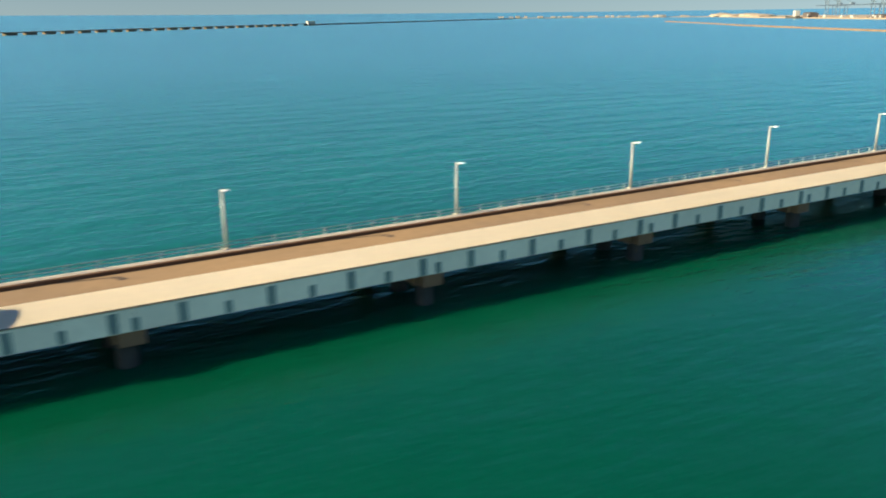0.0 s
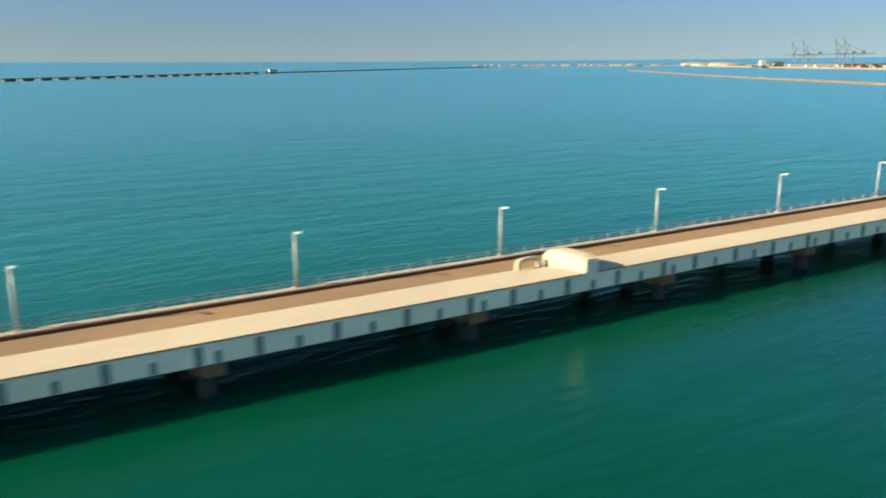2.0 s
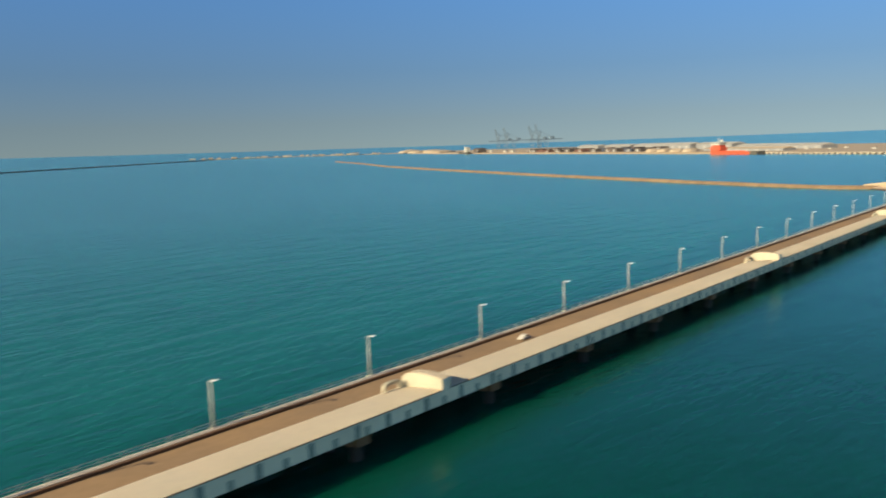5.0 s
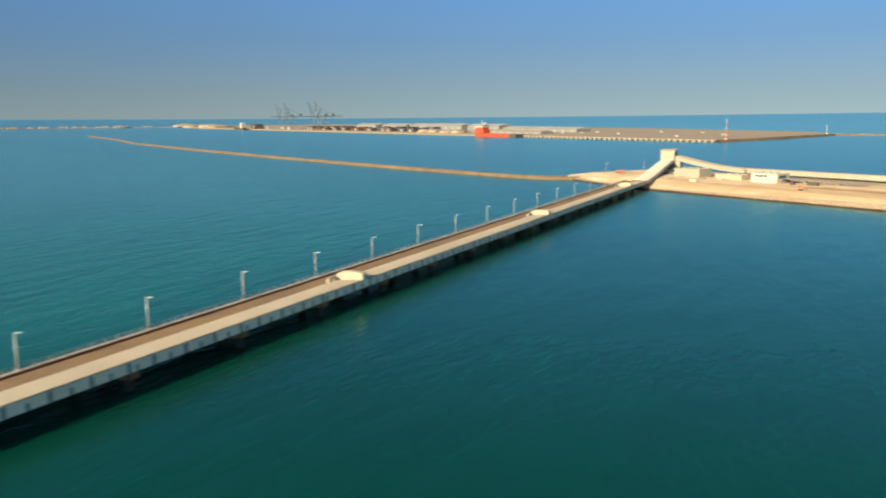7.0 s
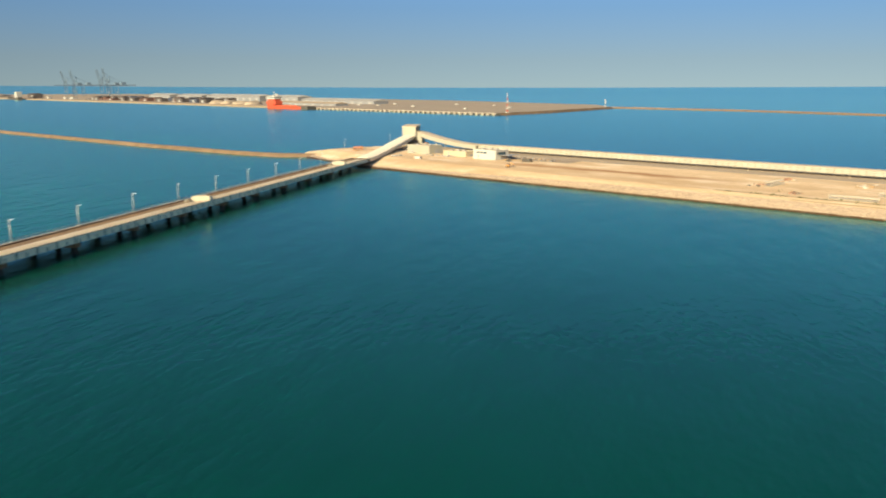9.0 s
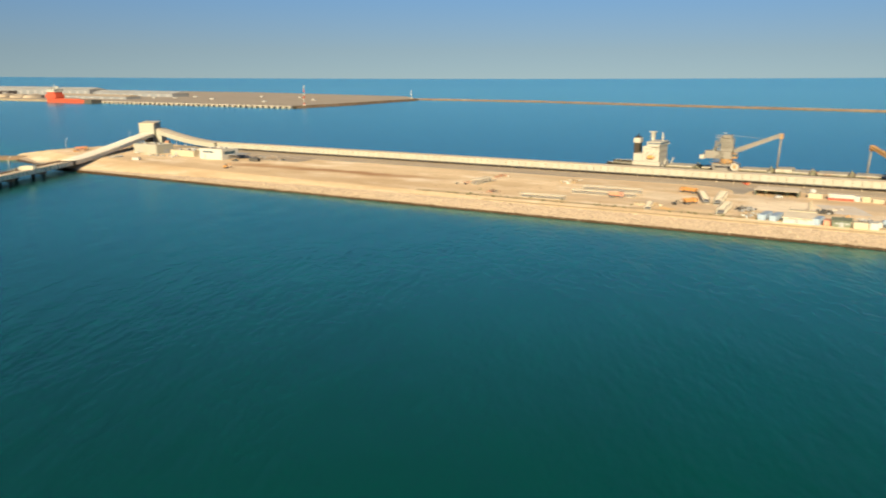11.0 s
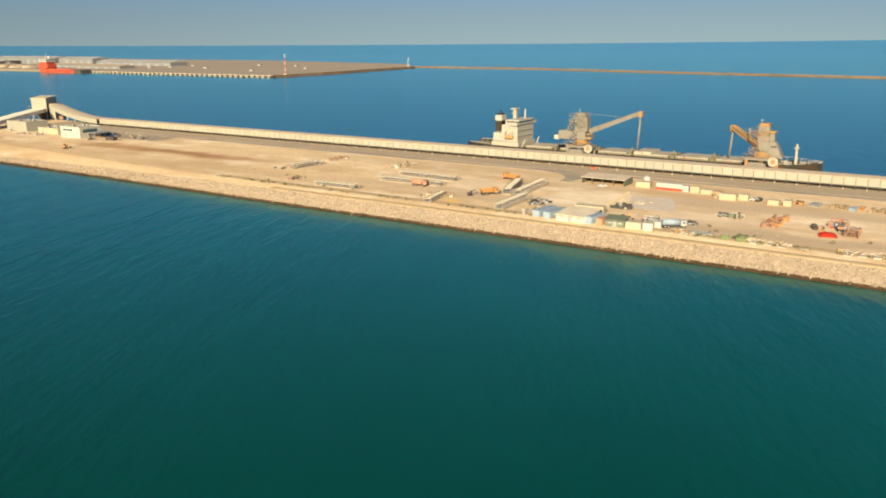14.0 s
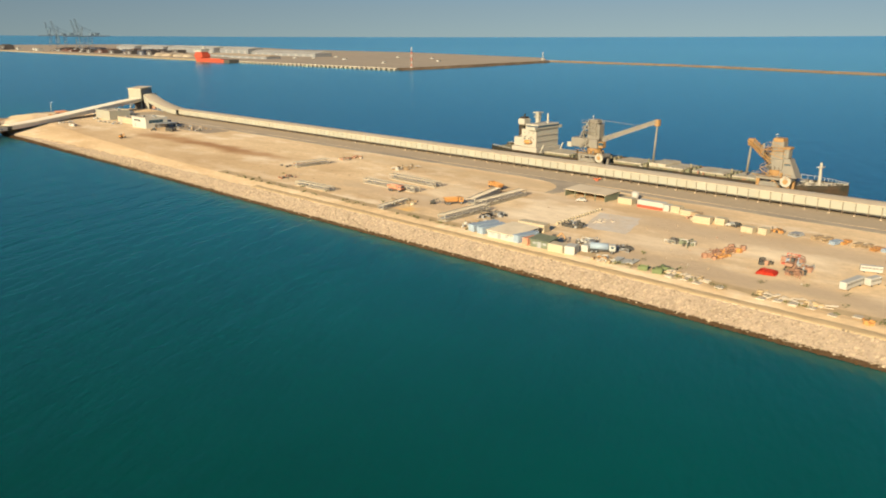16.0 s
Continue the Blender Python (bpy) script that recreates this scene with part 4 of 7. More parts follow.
def flat_building(s, w, ls, lw, h, label, material, window=False, canopy=False):
    """s, w: the middle of the front edge."""
    b = thing("building", ISL @ pose(s, w + lw / 2, GROUND), label, "building")
    part("wall", bmesh_box(-ls / 2, ls / 2, -lw / 2, lw / 2, -0.2, h), material, b)
    part("roof", bmesh_box(-ls / 2 + 0.25, ls / 2 - 0.25, -lw / 2 + 0.25, lw / 2 - 0.25, h, h + 0.06), M_CONV_ROOF, b, "flat dusty roof")
    for q in ((-ls / 2 - 0.08, ls / 2 + 0.08, -lw / 2 - 0.08, -lw / 2 + 0.22), (-ls / 2 - 0.08, ls / 2 + 0.08, lw / 2 - 0.22, lw / 2 + 0.08),
              (-ls / 2 - 0.08, -ls / 2 + 0.22, -lw / 2 + 0.23, lw / 2 - 0.23), (ls / 2 - 0.22, ls / 2 + 0.08, -lw / 2 + 0.23, lw / 2 - 0.23)):
        part("parapet", bmesh_box(*q, h, h + 0.4), material, b)
    part("door", bmesh_box(-ls * 0.3, -ls * 0.3 + 1.1, -lw / 2 - 0.05, -lw / 2 + 0.1, 0, 2.1), M_GREY, b)
    part("roller_door", bmesh_box(ls / 2 - 0.08, ls / 2 + 0.05, -lw * 0.1, lw * 0.25, 0, h * 0.5), M_GREY, b)
    for dx, dy in ((0.2, 0.15), (-0.25, -0.1), (-0.1, 0.25)):
        u = part("air_unit", bmesh_box(ls * dx - 0.6, ls * dx + 0.6, lw * dy - 0.5, lw * dy + 0.5, h + 0.06, h + 0.8), M_GREY, b)
        part("grille", bmesh_box(ls * dx + 0.6, ls * dx + 0.64, lw * dy - 0.35, lw * dy + 0.35, h + 0.2, h + 0.68), M_DARK, u)
    if window:
        for x in (-ls * 0.34, -ls * 0.18, -ls * 0.02):
            part("window", bmesh_box(x, x + ls * 0.13, -lw / 2 - 0.05, -lw / 2 + 0.1, h * 0.66, h * 0.86), M_GLASS, b, "small high window")
        for k in range(4):
            y = -lw * 0.36 + k * lw * 0.165
            part("window", bmesh_box(ls / 2 - 0.1, ls / 2 + 0.05, y, y + lw * 0.155, h * 0.52, h * 0.86), M_GLASS, b, "dark office window")
    if canopy:
        part("canopy", bmesh_box(ls / 2 + 0.1, ls / 2 + 6, -lw / 2 + 3.5, lw / 2 + 2, 2.3, 2.5), M_GREY, b, "grey canopy roof")
        for x in (ls / 2 + 0.5, ls / 2 + 5.7):
            for y in (-lw / 2 + 3.7, lw / 2 + 1.8):
                part("canopy_post", bmesh_box(x - 0.1, x + 0.1, y - 0.1, y + 0.1, -0.2, 2.3), M_GREY, b)
    return b


flat_building(-8.5, 52.3, 17.5, 11, 4.3, "cream white flat roofed plant building beside the tower", M_TOWER)
flat_building(19.5, 51.8, 16.5, 8, 2.5, "low cream flat roofed store building", M_CREAM)
flat_building(43.5, 48.2, 15, 11, 4.6, "white office building with a dark window band", M_WHITE, True, True)


# ---- breakwaters and the far port ----
def ridge(name, line, half, top, material, label, cat="breakwater"):
    """A long low bank with a rough crest along a line."""
    rng = random.Random(len(line) * 7 + int(line[0][0]))
    pts = []
    for (x0, y0), (x1, y1) in zip(line, line[1:]):
        n = max(2, int(math.hypot(x1 - x0, y1 - y0) / 18))
        pts += [(x0 + (x1 - x0) * i / n, y0 + (y1 - y0) * i / n) for i in range(n)]
    pts.append(line[-1])
    bm = bmesh.new()
    prev = None
    for i, p in enumerate(pts):
        a, b = pts[max(0, i - 1)], pts[min(len(pts) - 1, i + 1)]
        d = Vector((b[0] - a[0], b[1] - a[1])).normalized()
        sd = Vector((-d.y, d.x))
        row = []
        for k, (o, z) in enumerate(((-1.0, -1.5), (-0.72, 0.25 * top), (-0.42, 0.92 * top), (-0.38, top), (0.38, top * 0.96), (0.72, 0.3 * top), (1.0, -1.5))):
            j = rng.uniform(-0.10, 0.10)
            row.append(bm.verts.new((p[0] + sd.x * half * (o + j), p[1] + sd.y * half * (o + j), z + (rng.uniform(-0.12, 0.12) * top if 0 < k < 6 else 0))))
        if prev:
            for k in range(6):
                f = bm.faces.new((prev[k], prev[k + 1], row[k + 1], row[k]))
                f.material_index = 1 if k in (0, 1, 4, 5) and len(material) > 1 else 0
        prev = row
    ob = mesh_ob(name, bm, material)
    return tagged(ob, label, cat, kind="structure")


M_BANK = mat("bank_earth", (0.23, 0.18, 0.12), 0.95, stain=0.5, stain_scale=0.03, grain=0.4, grain_scale=0.2, dirt=(0.3, 0.2, 0.11))
M_BANKFOOT = mat("bank_dark_stone", (0.13, 0.085, 0.05), 0.9, stain=0.5, stain_scale=0.1, dirt=(0.25, 0.17, 0.1))
M_FARLAND = mat("far_sand", (0.37, 0.29, 0.20), 0.95, stain=0.6, stain_scale=0.006, grain=0.4, grain_scale=0.03, dirt=(0.33, 0.27, 0.20))
# hull red and far white are dulled in the colour to suggest haze
M_SHIPRED = mat("muted_red_hull", (0.3864, 0.0672, 0.0336), 0.6, stain=0.3, stain_scale=0.08, dirt=(0.36, 0.09, 0.05))
M_FARWHITE = mat("far_haze_white", (0.3528, 0.3276, 0.2856), 0.8, stain=0.4, stain_scale=0.03)
M_PLANTDARK = mat("far_dark_plant", (0.085, 0.072, 0.066), 0.9, stain=0.4, stain_scale=0.05)
M_FARBANK = mat("far_dark_bank", (0.20, 0.17, 0.13), 0.95, stain=0.5, stain_scale=0.02)
M_QUAYPILE = mat("weathered_pile_concrete", (0.30, 0.25, 0.19), 0.9, stain=0.5, stain_scale=0.2)
M_PALEBANK = mat("pale_rock_bank", (0.26, 0.225, 0.175), 0.95, stain=0.5, stain_scale=0.02)

ridge("breakwater", [(654, 24), (648, 56), (657, 88), (702, 190), (795, 376), (905, 580), (1060, 850), (1230, 1090), (1390, 1345)], 3.9, 1.9,
      [M_BANK, M_BANKFOOT], "thin sandy breakwater with dark stone sides running from the island")
ridge("breakwater", [(1725, -85), (1600, -310), (1420, -500), (1190, -785), (885, -1130), (540, -1500)], 6, 2.6,
      [M_PALEBANK, M_BANKFOOT], "long pale rock breakwater closing the harbour basin")
ridge("breakwater", [(640, 1720), (1000, 1995), (1483, 2330), (1800, 2560), (1960, 2760), (2300, 2560), (2560, 2240)], 10, 3.0,
      [M_FARBANK, M_FARBANK], "distant dark rock breakwater on the horizon")

QD = Vector((0.4723, 0.8814))          # the far quay's heading


def Q(k, off=0.0):
    return (1322 + QD.x * k + QD.y * off, 46 + QD.y * k - QD.x * off)


def build_port():
    outline = [Q(0), Q(500), Q(1000), Q(1500), Q(2050), (2560, 2235), (3050, 2500), (3150, 1900), (2800, 1150), (2420, 760), (2200, 330), (1850, -60), (1690, -92)]
    bm = bmesh.new()
    prism(bm, outline, -2.0, 3.0)
    bm.normal_update()
    for f in bm.faces:
        f.material_index = 0 if abs(f.normal.z) > 0.5 else 1
    ob = mesh_ob("far_ground", bm, [M_FARLAND, M_BANK])
    tagged(ob, "distant flat sandy port land beyond the basin", "ground", kind="structure")
    # the quay: a pale cope over openings, their shade a dark sheet behind
    q = thing("quay", pose(0, 0, 0), "distant concrete quay edge on dark spaced piles", "quay", kind="structure")
    ang = math.degrees(math.atan2(QD.y, QD.x))
    q.matrix_world = pose(*Q(0, -3), 0, 0, 0, ang)
    bm = bmesh.new()
    box(bm, 0, 420, -3.2, 2.0, 2.45, 3.06)
    part("cope", bm, M_SLABC, q, "pale concrete cope")
    me = None
    for i in range(40):
        if me is None:
            bm = bmesh.new()
            box(bm, -2.3, 2.3, -1.6, 1.7, -1.0, 2.45)
            o = part("quay_pile", bm, M_QUAYPILE, q, "weathered concrete pile")
            me = o.data
        else:
            o = new("quay_pile", me)
            o.parent = q
        o.location = (4 + i * 10.4, 0, 0)
    bm = bmesh.new()
    box(bm, 0, 420, -2.95, -2.2, -1.0, 2.44)
    part("quay_back", bm, M_DARK, q, "dark sheet standing for the shade between the piles")
    ridge("breakwater", [Q(0), (1450, -12), (1690, -92)], 7, 3.2, [M_BANK, M_BANKFOOT], "sloping sand edge of the port land")


build_port()


def build_trestle_far():
    t = thing("far_trestle", pose(0, 0, 0), "distant low trestle with dark spaced piers on the horizon", "trestle", kind="structure")
    a, b = Vector((-260, 1000, 0)), Vector((640, 1720, 0))
    d = (b - a).normalized()
    ang = math.degrees(math.atan2(d.y, d.x))
    t.matrix_world = pose(a.x, a.y, 0, 0, 0, ang)
    L = (b - a).length
    bm = bmesh.new()
    box(bm, 0, L, -3, 3, 3.2, 4.4)
    part("deck", bm, M_FARBANK, t)
    me = None
    for i in range(int(L / 34)):
        if me is None:
            bm = bmesh.new()
            box(bm, -9, 9, -4, 4, -1, 3.2)
            o = part("pier", bm, M_BANKFOOT, t)
            me = o.data
        else:
            o = new("pier", me)
            o.parent = t
        o.location.x = 12 + i * 34
    h = thing("hut", pose(655, 1728, 2.5), "small white hut on the distant breakwater", "hut")
    bm = bmesh.new()
    box(bm, -9, 9, -5, 5, 0, 6, bevel=0.3)
    part("wall", bm, M_WHITE, h)
    bm = bmesh.new()
    box(bm, -10, 10, -6, 6, 6, 6.8)
    part("roof", bm, M_CREAM, h)


build_trestle_far()


def build_mast(x, y, z0, h, label, bands=True):
    m = thing("mast", pose(x, y, z0), label, "mast")
    n = 6 if bands else 3
    for i in range(n):
        bm = bmesh.new()
        za, zb = h * i / n, h * (i + 1) / n
        wa, wb = 1.2 - 0.7 * i / n, 1.2 - 0.7 * (i + 1) / n
        for sx in (-1, 1):
            for sy in (-1, 1):
                beam(bm, (sx * wa, sy * wa, za), (sx * wb, sy * wb, zb), 0.22)
        for sx in (-1, 1):
            beam(bm, (sx * wa, -wa, za), (-sx * wb, -wb, zb), 0.22)
            beam(bm, (-wa, sx * wa, za), (-wb, -sx * wb, zb), 0.22)
        part("mast_section", bm, (M_RED if i % 2 == 0 else M_WHITE) if bands else M_WHITE, m)
    bm = bmesh.new()
    box(bm, -0.8, 0.8, -0.8, 0.8, h, h + 0.9, bevel=0.2)
    part("lantern", bm, M_WHITE, m)
    bm = bmesh.new()
    box(bm, -2, 2, -2, 2, -1.0, 1.0)
    part("plinth", bm, M_WHITE, m)
    return m


build_mast(1353, 38, 3.0, 26.0, "distant red and white banded lattice mast")
build_mast(1700, -83, 3.0, 13.0, "white harbour beacon tower on the breakwater end", False)


def build_red_ship():
    a, b = Vector(Q(515, -14)), Vector(Q(392, -14))
    ang = math.degrees(math.atan2(b.y - a.y, b.x - a.x))
    s = thing("supply_ship", pose((a.x + b.x) / 2, (a.y + b.y) / 2, 0, 0, 0, ang), "bright red supply ship moored at the far quay", "ship")
    L = (b - a).length
    bm = bmesh.new()
    sec = []
    for f, hw, top in ((-0.5, 3, 9), (-0.44, 8, 8.4), (-0.3, 9.5, 7.5), (-0.26, 9.5, 5.5), (0.25, 9.5, 5.0), (0.5, 9, 5.0)):
        sec.append([bm.verts.new((f * L, y, z)) for y, z in ((-hw * 0.8, -2), (-hw, top), (hw, top), (hw * 0.8, -2))])
    for p, q in zip(sec, sec[1:]):
        for j in range(4):
            bm.faces.new((p[j], p[(j + 1) % 4], q[(j + 1) % 4], q[j]))
    bm.faces.new(sec[0])
    bm.faces.new(sec[-1][::-1])
    part("hull", bm, M_SHIPRED, s, "bright red hull")
    bm = bmesh.new()
    box(bm, 0.36 * L, 0.502 * L, -9.6, 9.6, -1.0, 5.4)
    part("stern_deck", bm, M_DARK, s, "dark stern deck")
    for (x0, x1, hw, z0, z1, m, nm, lb) in ((-0.46, -0.24, 8, 7, 13, M_SHIPRED, "deckhouse", "red deckhouse"), (-0.43, -0.27, 7, 13, 18, M_SHIPRED, "upper_deckhouse", ""),
                                           (-0.45, -0.26, 8.1, 16.5, 21.5, M_WHITE, "wheelhouse", "white wheelhouse"), (-0.30, -0.27, 2, 21.5, 26, M_WHITE, "funnel", "")):
        bm = bmesh.new()
        box(bm, x0 * L, x1 * L, -hw, hw, z0, z1, bevel=0.4)
        part(nm, bm, m, s, lb)
    bm = bmesh.new()
    box(bm, -0.443 * L, -0.258 * L, -8.2, 8.2, 19.2, 20.4)
    part("wheelhouse_window", bm, M_GLASS, s)
    bm = bmesh.new()
    tube(bm, (-0.36 * L, 0, 21.5), (-0.36 * L, 0, 30), 0.7, 0.3, 8)
    part("mast", bm, M_WHITE, s)
    bm = bmesh.new()
    box(bm, -0.2 * L, 0.28 * L, -9.6, -9.0, 5.0, 6.6)
    part("bulwark", bm, M_SHIPRED, s)


build_red_ship()


def build_quay_crane(x, y, ang, h, label):
    """A ship-to-shore crane with its boom raised."""
    c = thing("quay_crane", pose(x, y, 3.0, 0, 0, ang), label, "crane", "cranes at the far quay")
    hh = h * 0.42
    for px in (-14, 14):
        for py in (-10, 10):
            bm = bmesh.new()
            beam(bm, (px, py, 0), (px * 0.9, py, hh), 1.6)
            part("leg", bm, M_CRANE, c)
    bm = bmesh.new()
    beam(bm, (-70, -5, hh), (52, -5, hh), 1.8, 2.4)
    beam(bm, (-70, 5, hh), (52, 5, hh), 1.8, 2.4)
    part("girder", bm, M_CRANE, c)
    for px in (-14, 14):
        bm = bmesh.new()
        beam(bm, (px, -10, hh * 0.45), (px, 10, hh * 0.45), 2.0)
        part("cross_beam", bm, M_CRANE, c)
    bm = bmesh.new()
    beam(bm, (14, -6, hh), (8, 0, h * 0.72), 2.2)
    beam(bm, (14, 6, hh), (8, 0, h * 0.72), 2.2)
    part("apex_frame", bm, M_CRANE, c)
    bm = bmesh.new()
    beam(bm, (16, -5, hh), (27, -4, h * 0.98), 1.4, 1.8)
    beam(bm, (16, 5, hh), (27, 4, h * 0.98), 1.4, 1.8)
    for i in range(7):
        f = i / 6
        beam(bm, (16 + 11 * f, -5 + f, hh + (h * 0.98 - hh) * f), (16 + 11 * f, 5 - f, hh + (h * 0.98 - hh) * f), 1.2)
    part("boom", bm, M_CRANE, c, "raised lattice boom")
    bm = bmesh.new()
    beam(bm, (8, 0, h * 0.72), (-44, 0, hh + 2), 0.8)
    beam(bm, (8, 0, h * 0.72), (24, 0, h * 0.86), 0.8)
    part("stay", bm, M_CRANE, c)
    bm = bmesh.new()
    box(bm, -40, -26, -6, 6, hh + 2, hh + 9, bevel=0.5)
    part("machinery_house", bm, M_CRANE, c)
    return c


crane_ang = math.degrees(math.atan2(-0.4723, 0.8814)) + 180
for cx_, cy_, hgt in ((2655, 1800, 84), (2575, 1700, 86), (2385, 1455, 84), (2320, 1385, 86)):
    build_quay_crane(cx_, cy_, crane_ang + 0.0, hgt, "distant quay crane in a haze blue tone with its boom raised")


def far_block(name, x, y, ls, lw, h, material, label, cat, ang=61.8, roof=None, ridge=0.10):
    b = thing(name, pose(x, y, 2.9, 0, 0, ang), label, cat)
    bm = bmesh.new()
    box(bm, -ls / 2, ls / 2, -lw / 2, lw / 2, -0.3, h)
    part("wall", bm, material, b)
    bm = bmesh.new()
    pts = [(-lw / 2 - 0.5, h), (0, h + lw * ridge), (lw / 2 + 0.5, h)]
    extrude_profile(bm, pts, -ls / 2 - 0.5, ls / 2 + 0.5)
    part("roof", bm, roof or M_FARWHITE, b)
    for k in range(max(1, int(ls / 26))):
        bm = bmesh.new()
        x0 = -ls / 2 + (k + 0.5) * 26
        if x0 > ls / 2 - 4:
            break
        box(bm, x0 - 4, x0 + 4, lw / 2 - 0.2, lw / 2 + 0.3, 0, h * 0.7)
        part("door", bm, M_GREY, b)
    return b


random.seed(21)
# long sheds with white roofs stand behind dark rows of stacked containers and plant
for k, ls in ((560, 130), (690, 110), (815, 120), (945, 120), (1075, 120), (1205, 120), (1335, 110)):
    far_block("warehouse", *Q(k, 255 + random.uniform(-12, 12)), ls, 40, random.uniform(10.5, 12.5) if k > 750 else 6.5, M_PLANT,
              "distant long warehouse with a white roof", "warehouse")
for k, off, ls, h in ((640, 120, 90, 4), (505, 95, 130, 4.5)):
    far_block("warehouse", *Q(k, off), ls, 30, h, M_PLANT, "distant low grey warehouse near the far quay", "warehouse", roof=M_FARLAND)
M_STACKS = (M_PLANTDARK, M_PLANTDARK, M_PLANTDARK, mat("far_dull_rust", (0.11, 0.062, 0.05), 0.9, stain=0.4, stain_scale=0.05),
            mat("far_dull_blue", (0.065, 0.07, 0.09), 0.9, stain=0.4, stain_scale=0.05))
for row, off in enumerate((62, 96, 132)):
    k = 835 + 9 * row
    while k < 1400:
        ls = random.uniform(14, 34)
        if random.random() < 0.88:
            m_ = random.choice(M_STACKS)
            far_block("container_stack", *Q(k + ls / 2, off + random.uniform(-3, 3)), ls, random.uniform(12, 20), random.choice((2.6, 5.2, 7.8, 7.8)) + row * 0.9,
                      m_, "distant dark stacked containers on the port land", "containers", roof=m_, ridge=0.01)
        k += ls + random.uniform(1, 5)
for k, off in ((1450, 40), (1475, 55), (1430, 90), (1560, 70), (1610, 45)):
    far_block("hut", *Q(k, off), random.uniform(10, 18), random.uniform(8, 12), random.uniform(4, 7), M_FARWHITE, "distant small white building by the port shore", "hut")
for i in range(9):
    k = random.uniform(40, 520)
    far_block("hut", *Q(k, random.uniform(40, 420)), random.uniform(5, 9), random.uniform(4, 6), random.uniform(2, 2.6), M_FARWHITE,
              "distant small white hut on the sandy port land", "hut")
far_block("plant_building", *Q(1690, 40), 44, 26, 12, M_PLANTDARK, "distant dark tall plant building on the port shore", "building", roof=M_PLANTDARK)
# the settlement on the far shore
for i in range(30):
    f = i / 29
    x, y = 1930 + 540 * f, 2790 - 470 * f
    far_block("house", x + random.uniform(-20, 20), y + random.uniform(-25, 25), random.uniform(8, 24), random.uniform(8, 14), random.uniform(2.5, 6),
              random.choice((M_FARWHITE, M_FARLAND, M_FARLAND)), "distant pale flat house on the far shore", "house", ang=-30, roof=M_FARLAND)
# a pale streak of stirred water before the far quay
bm = bmesh.new()
prev = None
for i in range(25):
    f = i / 24
    hw = 3.2 * math.sin(math.pi * min(1, f * 0.9 + 0.08)) * (1 + 0.35 * math.sin(i * 1.9))
    a_, b_ = Q(525 + 185 * f, -26 - 6 * f - hw), Q(525 + 185 * f, -26 - 6 * f + hw)
    row = [bm.verts.new((*a_, 0.05)), bm.verts.new((*b_, 0.05))]
    if prev:
        bm.faces.new((prev[0], prev[1], row[1], row[0]))
    prev = row
tagged(mesh_ob("foam_streak", bm, mat("foam", (0.40, 0.46, 0.46), 0.9, stain=0.7, stain_scale=0.12, dirt=(0.12, 0.22, 0.26))),
       "pale streak of foam on the water before the far quay", "foam", kind="structure")


def sand_heap(x, y, rx, ry, h, label, seed):
    rng = random.Random(seed)
    bm = bmesh.new()
    bmesh.ops.create_icosphere(bm, subdivisions=3, radius=1.0)
    for v in bm.verts:
        k = 1 + 0.22 * noise.noise(v.co * 2.1 + Vector((seed, 0, 0)))
        v.co = Vector((v.co.x * rx * k, v.co.y * ry * k, max(-0.3, v.co.z) * h * k))
    ob = mesh_ob("sand_heap", bm, M_FARLAND, True)
    ob.location = (x, y, 2.8)
    tagged(ob, label, "sand heap")


for i in range(9):
    f = i / 8
    p = Vector((2560, 2235)).lerp(Vector((2330, 1830)), f)
    sand_heap(p.x + random.uniform(10, 60), p.y + random.uniform(0, 40), random.uniform(40, 75), random.uniform(22, 34), random.uniform(6, 12),
              "distant pale heap of sand by the port shore", i)
for i in range(4):
    sand_heap(*Q(668 + 42 * i, 60), 26, 16, random.uniform(6.5, 9), "distant pale cream heap near the far quay", 20 + i)


def build_small_ship():
    s = thing("cargo_ship", pose(*Q(1690, -16), 0, 0, 0, 61.8), "distant small dark cargo ship with a white bridge", "ship")
    bm = bmesh.new()
    sec = []
    for f, hw, top in ((-0.5, 6, 7), (-0.3, 8, 5), (0.35, 8, 5), (0.5, 1, 8)):
        sec.append([bm.verts.new((f * 80, y, z)) for y, z in ((-hw * 0.8, -2), (-hw, top), (hw, top), (hw * 0.8, -2))])
    for p, q in zip(sec, sec[1:]):
        for j in range(4):
            bm.faces.new((p[j], p[(j + 1) % 4], q[(j + 1) % 4], q[j]))
    bm.faces.new(sec[0])
    bm.faces.new(sec[-1][::-1])
    part("hull", bm, M_DARK, s)
    bm = bmesh.new()
    box(bm, -36, -20, -7, 7, 5, 22, bevel=0.5)
    part("deckhouse", bm, M_FARWHITE, s)


build_small_ship()


# ---- the bulk carrier at the island ----
M_HULL = mat("dark_hull_paint", (0.02, 0.024, 0.018), 0.5, stain=0.4, stain_scale=0.3, dirt=(0.12, 0.06, 0.03))
M_BOOT = mat("red_boot_paint", (0.30, 0.06, 0.03), 0.6, stain=0.4, stain_scale=0.3)
M_DECK = mat("green_grey_deck", (0.15, 0.155, 0.10), 0.8, stain=0.5, stain_scale=0.3, dirt=(0.32, 0.22, 0.12))
M_HATCH = mat("hatch_cover_paint", (0.43, 0.38, 0.28), 0.75, stain=0.6, stain_scale=0.25, grain=0.3, grain_scale=1.2, dirt=(0.26, 0.19, 0.12))
M_SHIPW = mat("ship_white", (0.34, 0.31, 0.25), 0.5, stain=0.25, stain_scale=0.4, dirt=(0.55, 0.4, 0.25))


